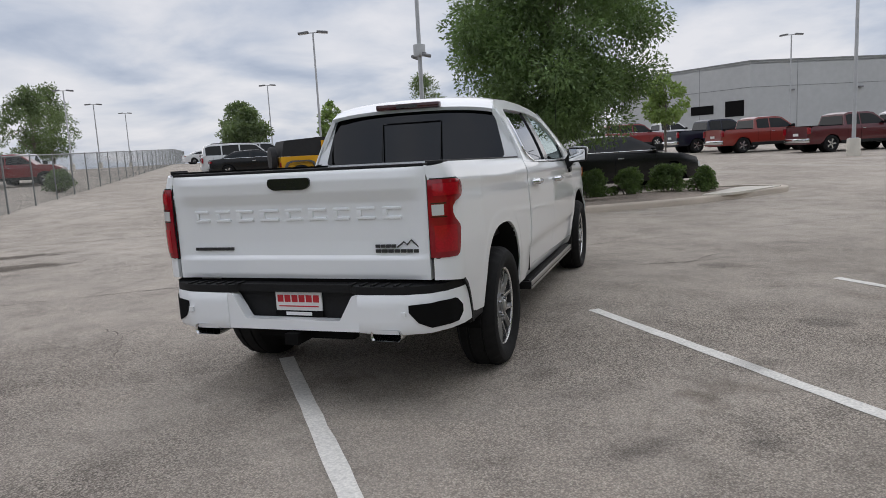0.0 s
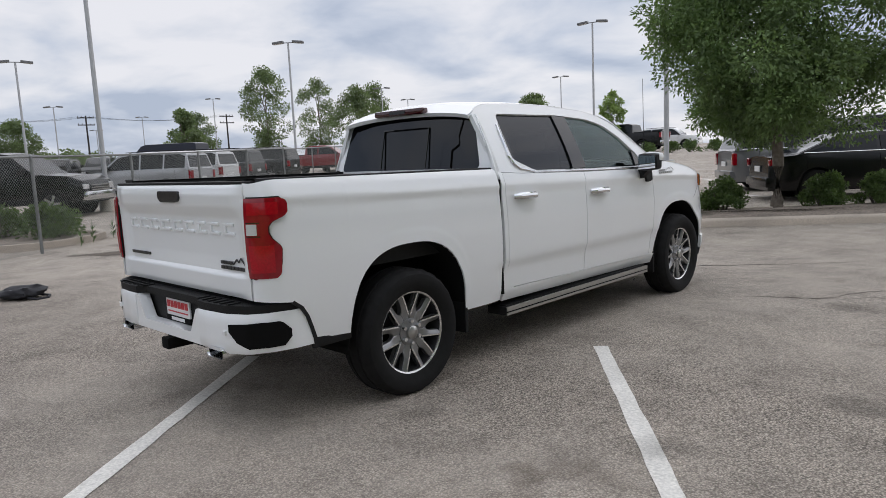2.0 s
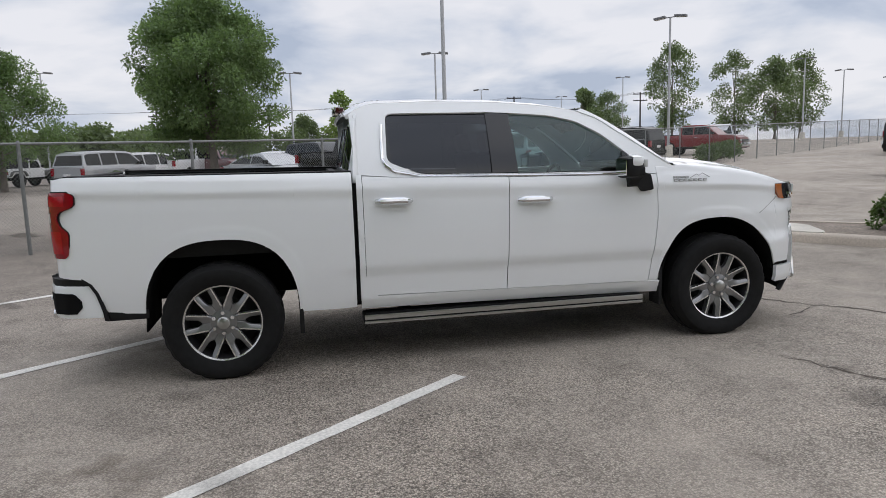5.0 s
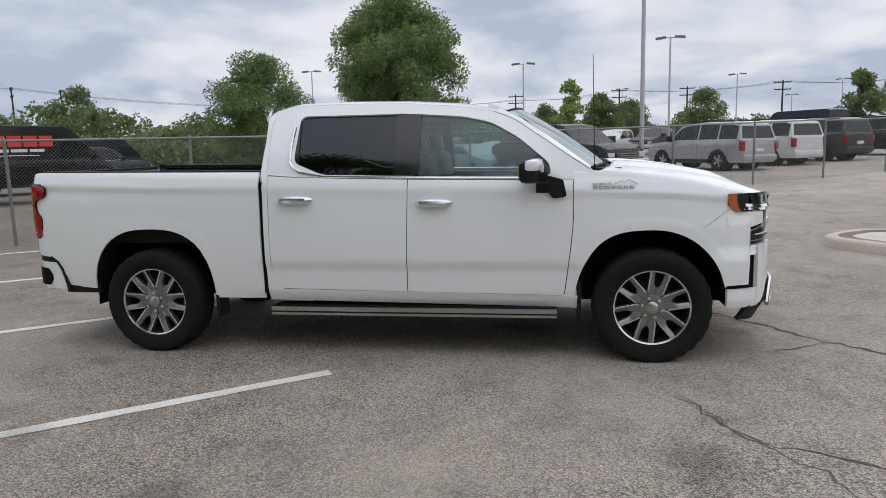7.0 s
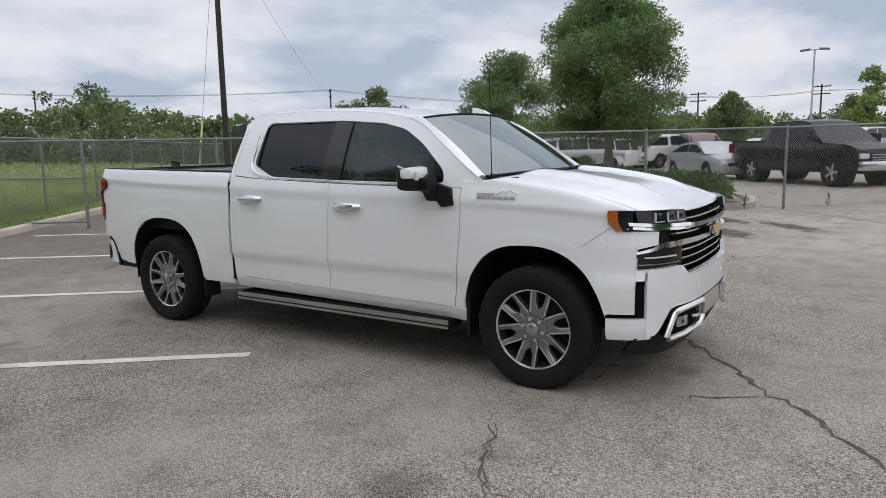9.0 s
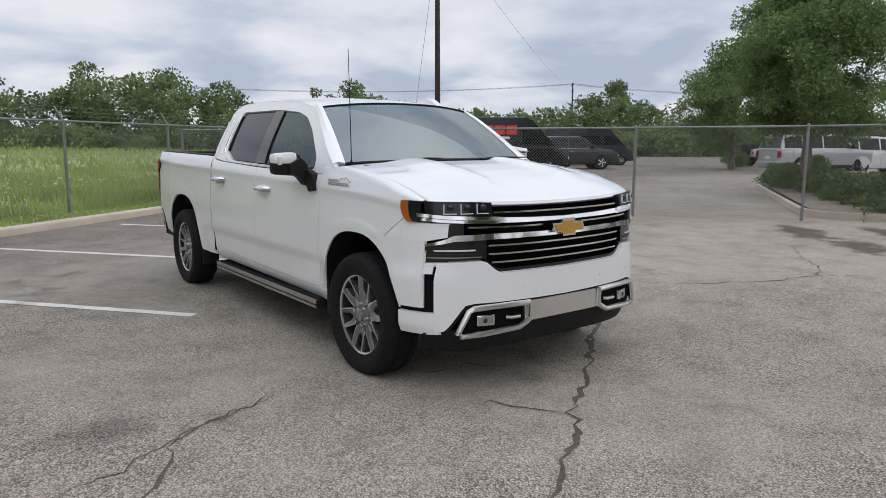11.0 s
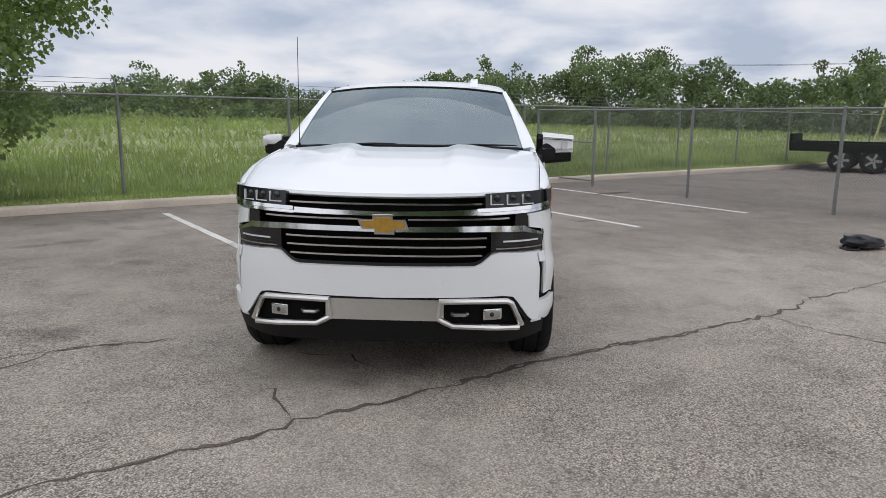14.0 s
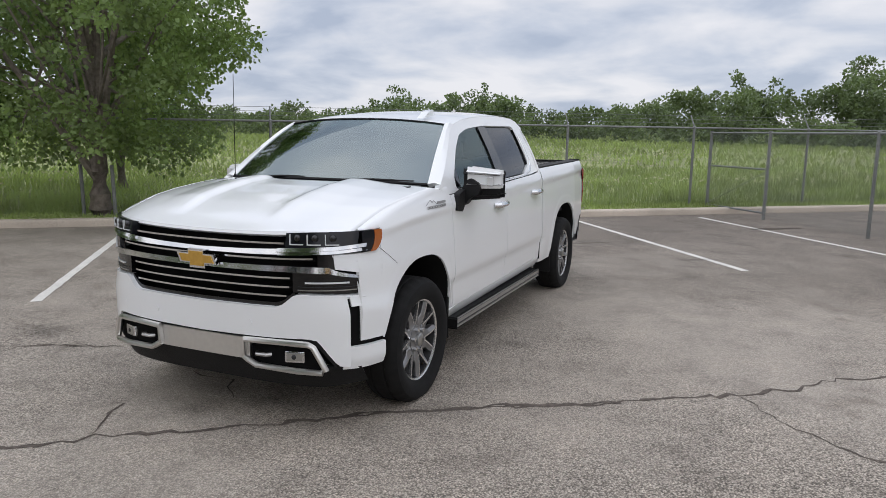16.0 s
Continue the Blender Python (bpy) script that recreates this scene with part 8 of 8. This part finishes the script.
    part("screen_frame", prism([(0.53, 1.10), (0.58, 1.10), (0.30, 1.74), (0.25, 1.74)], 0.64, 0.71), paint, V, smooth=0.2)
    part("front_bumper", box(-0.72, 0.72, 1.80, 1.95, 0.55, 0.68, 0.02), M_BLACKTRIM, V)
    part("rear_bumper", box(-0.72, 0.72, -2.0, -1.86, 0.52, 0.64, 0.02), M_BLACKTRIM, V)
    part("frame", box(-0.45, 0.45, -1.85, 1.8, 0.42, 0.60), M_DARK, V)
    bm = bmesh.new()
    bm_lathe(bm, [(0.0, 0.12), (0.30, 0.12), (0.40, 0.10), (0.42, 0.0), (0.40, -0.1), (0.0, -0.12)], n=28)
    bmesh.ops.rotate(bm, verts=bm.verts, cent=(0, 0, 0), matrix=Matrix.Rotation(math.pi / 2, 3, "Z"))
    bmesh.ops.translate(bm, verts=bm.verts, vec=(0.05, -2.02, 1.08))
    bmesh.ops.recalc_face_normals(bm, faces=bm.faces)
    part("spare_wheel", bm, M_TOPBLACK, V, "spare wheel under a black cover")
    return V


open_jeep(-10.9, 19.9, -47, M_YELLOW, "bright yellow off-road car with a black top", 1.09)
open_jeep(-41.5, -15.9, 60, M_CARWHITE, "white off-road car beyond the van")

# flatbed trailer
TR = thing("flatbed_trailer", "black twin-axle flatbed trailer parked before the van", "trailer", m=pose(-13.2, -15.7, 0, 0, 0, 58.7) @ Matrix.Scale(1.15, 4))
part("deck", box(-1.0, 1.0, -1.75, 2.2, 0.58, 0.70, 0.01), M_DARK, TR)
for sgn in (1, -1):
    part("side_rail", box(sgn * 0.98, sgn * 1.04, -1.75, 2.2, 0.56, 0.82, 0.01), M_DARK, TR)
    part("mudguard", prism([(-0.85, 0.60), (-0.75, 0.80), (0.75, 0.80), (0.85, 0.60)], sgn * 1.03, sgn * 1.30), M_DARK, TR)
    for ax in (-0.38, 0.40):
        small_wheel(TR, sgn * 1.16, ax, 0.34, 0.22, M_SATIN)
    part("end_gate_post", box(sgn * 0.92, sgn * 1.0, -1.77, -1.69, 0.7, 1.05), M_DARK, TR)
part("end_gate", box(-0.95, 0.95, -1.77, -1.71, 0.74, 1.05, 0.01), M_DARK, TR)
part("tool_box", box(-0.7, 0.7, 1.55, 2.1, 0.70, 1.05, 0.02), M_DARK, TR)
bm = bmesh.new()
bm_tube(bm, (-0.5, 2.2, 0.55), (0, 3.3, 0.5), 0.045, n=8)
bm_tube(bm, (0.5, 2.2, 0.55), (0, 3.3, 0.5), 0.045, n=8)
part("drawbar", bm, M_DARK, TR)
part("jack_leg", box(-0.025, 0.025, 3.0, 3.05, 0.0, 0.55), M_GALV, TR)

# ---- building, utility poles, bag ----
B = thing("warehouse", "long pale grey panel building with a flat roof", "building")


def wall_strip(a, b, z0, z1, name="wall"):
    a, b = Vector((*a, 0)), Vector((*b, 0))
    d = (b - a).normalized()
    n = Vector((d.y, -d.x, 0))
    L = (b - a).length
    m = Matrix.Translation(a) @ Matrix(((d.x, n.x, 0, 0), (d.y, n.y, 0, 0), (0, 0, 1, 0), (0, 0, 0, 1)))
    return m, L


CO, LE, RI = (10.2, 88.0), (-6.0, 101.0), (60.0, 112.0)
for a, b in ((LE, CO), (CO, RI)):
    m, L = wall_strip(a, b, 0, 1)
    wl_ = part("wall", box(0, L, -0.3, 0.0, 0.5, 10.0, 0, m), M_BUILDING, B, smooth=0)
    part("parapet", box(-0.05, L + 0.05, -0.35, 0.06, 10.0, 10.2, 0, m), M_GALV, B, smooth=0)
    part("joint", box(0, L, 0.0, 0.02, 7.0, 7.06, 0, m), M_GALV, B, smooth=0)
    k = 6.0
    while k < L:
        part("joint", box(k, k + 0.05, 0.0, 0.02, 0.6, 10.0, 0, m), M_GALV, B, smooth=0)
        k += 7.5
    if a == LE:
        for x0, x1, z0, z1 in ((8.0, 10.5, 4.3, 5.2), (12.2, 15.6, 4.2, 5.3), (17.3, 19.9, 3.7, 5.6)):
            part("opening", box(x0, x1, 0.0, 0.05, z0, z1, 0, m), M_DARK, B, "dark window opening", smooth=0)
    else:
        for x0 in (5, 14, 23, 32):
            part("wall_lamp", box(x0, x0 + 0.5, 0.0, 0.35, 6.4, 6.6, 0.02, m), M_FIXTURE, B)
bm = prism([LE, CO, RI, (60, 140), (-6, 140)], 9.7, 9.9, "z")
part("roof", bm, M_BUILDING, B, smooth=0)


def utility_pole(x, y, h, r, label, arm=True, turn=0.0):
    t = thing("utility_pole", label, "utility pole", "utility poles", m=pose(x, y, gz(x, y), 0, 0, turn))
    bm = bmesh.new()
    bm_tube(bm, (0, 0, -0.2), (0, 0, h), r, r * 0.7, n=12)
    part("pole", bm, M_WOODPOLE, t)
    if arm:
        for zz in (h - 0.35, h - 1.5):
            part("crossarm", box(-1.3, 1.3, -0.07, 0.07, zz - 0.08, zz + 0.08), M_WOODPOLE, t)
            for xx in (-1.2, -0.6, 0.6, 1.2):
                bm = bmesh.new()
                bm_tube(bm, (xx, 0, zz + 0.08), (xx, 0, zz + 0.3), 0.05, 0.03, n=6)
                part("insulator", bm, M_GALV, t)
    return t


def cable(a, b, sag, r=0.012):
    pts = [Vector(a).lerp(Vector(b), i / 14) - Vector((0, 0, sag * 4 * (i / 14) * (1 - i / 14))) for i in range(15)]
    bm = bmesh.new()
    bm_path(bm, pts, [r] * 15, 4)
    tagged(mesh_ob("power_cable", bm, M_CABLE), "thin black overhead power cable", "cable", "power cables")


utility_pole(-20.4, -24.4, 14.0, 0.17, "tall dark utility pole beside the vans", arm=False)
gp = [(-93.9, -82.2), (-101.0, -79.0), (-60.0, -120.0), (-118.0, -22.0), (-120.0, 14.0), (-118.0, 40.0), (-112.0, 62.0), (-124.0, 26.0), (-121.0, -4.0)]
for i, (x, y) in enumerate(gp):
    utility_pole(x, y, 12.5 if i < 3 else 9.2, 0.17, "distant dark utility pole with crossarms", turn=50 if i < 3 else 85)
for k in (-1.2, 0.0, 1.2):
    cable((-93.9 + k * 0.6, -82.2 + k * 0.75, 12.3), (-23.5, -127.0 + k, 12.3), 1.6, 0.016)
    cable((-93.9 + k * 0.6, -82.2 + k * 0.75, 12.3), (-118.0, -22.0 + k, 9.1), 1.6, 0.016)
    cable((-118.0, -22.0 + k, 9.1), (-121.0, -4.0 + k, 9.3), 0.5, 0.016)
    cable((-121.0, -4.0 + k, 9.3), (-120.0, 14.0 + k, 10.3), 0.6, 0.016)
    cable((-120.0, 14.0 + k, 10.3), (-118.0, 40.0 + k, 10.6), 0.8, 0.016)
    cable((-118.0, 40.0 + k, 10.6), (-112.0, 62.0 + k, 10.7), 0.8, 0.016)
cable((-20.4, -24.4, 13.5), (-93.9, -82.2, 11.0), 1.0, 0.012)
# guy wire with its yellow sleeve
bm = bmesh.new()
bm_tube(bm, (-20.4, -24.4, 12.5), (-17.6, -23.3, 0.1), 0.012, n=5)
gw = mesh_ob("guy_wire", bm, M_GALV)
tagged(gw, "steel guy wire with a pale yellow sleeve", "guy wire")
bm = bmesh.new()
bm_tube(bm, (-18.28, -23.57, 3.1), (-17.65, -23.32, 0.3), 0.05, n=8)
part("sleeve", bm, mat("pale_yellow_sleeve", (0.55, 0.55, 0.22), 0.5), gw)

# black bag lying on the asphalt
rnd = random.Random(3)
bm = bmesh.new()
bmesh.ops.create_uvsphere(bm, u_segments=28, v_segments=16, radius=1.0)
for v in bm.verts:
    c = v.co
    k = 1 + 0.26 * noise.noise(c * 2.2) + 0.16 * noise.noise(c * 5.1)
    sx, sy = abs(c.x) ** 0.75 * math.copysign(1, c.x), abs(c.y) ** 0.75 * math.copysign(1, c.y)
    v.co = Vector((0.27 * sx * k, 0.20 * sy * k, 0.075 + 0.085 * c.z * k * (1.0 + 0.35 * c.x) if c.z > -0.3 else 0.012 + 0.05 * max(c.z + 1, 0)))
bag = mesh_ob("backpack", bm, M_BAG, 1.0)
bag.location, bag.rotation_euler = (-5.4, -0.55, 0.0), (0, 0, 0.6)
tagged(bag, "black soft backpack lying flat on the asphalt", "backpack")
bm = bmesh.new()
bm_path(bm, [(0.20, 0.08, 0.04), (0.30, 0.12, 0.02), (0.36, 0.02, 0.012), (0.30, -0.10, 0.012), (0.2, -0.12, 0.03)], [0.016] * 5, 6)
part("strap", bm, M_BAG, bag)
bm = bmesh.new()
bm_path(bm, [(-0.1, -0.14, 0.10), (0.0, -0.16, 0.13), (0.12, -0.12, 0.13)], [0.006] * 3, 5)
part("zip", bm, M_GREYMARK, bag)
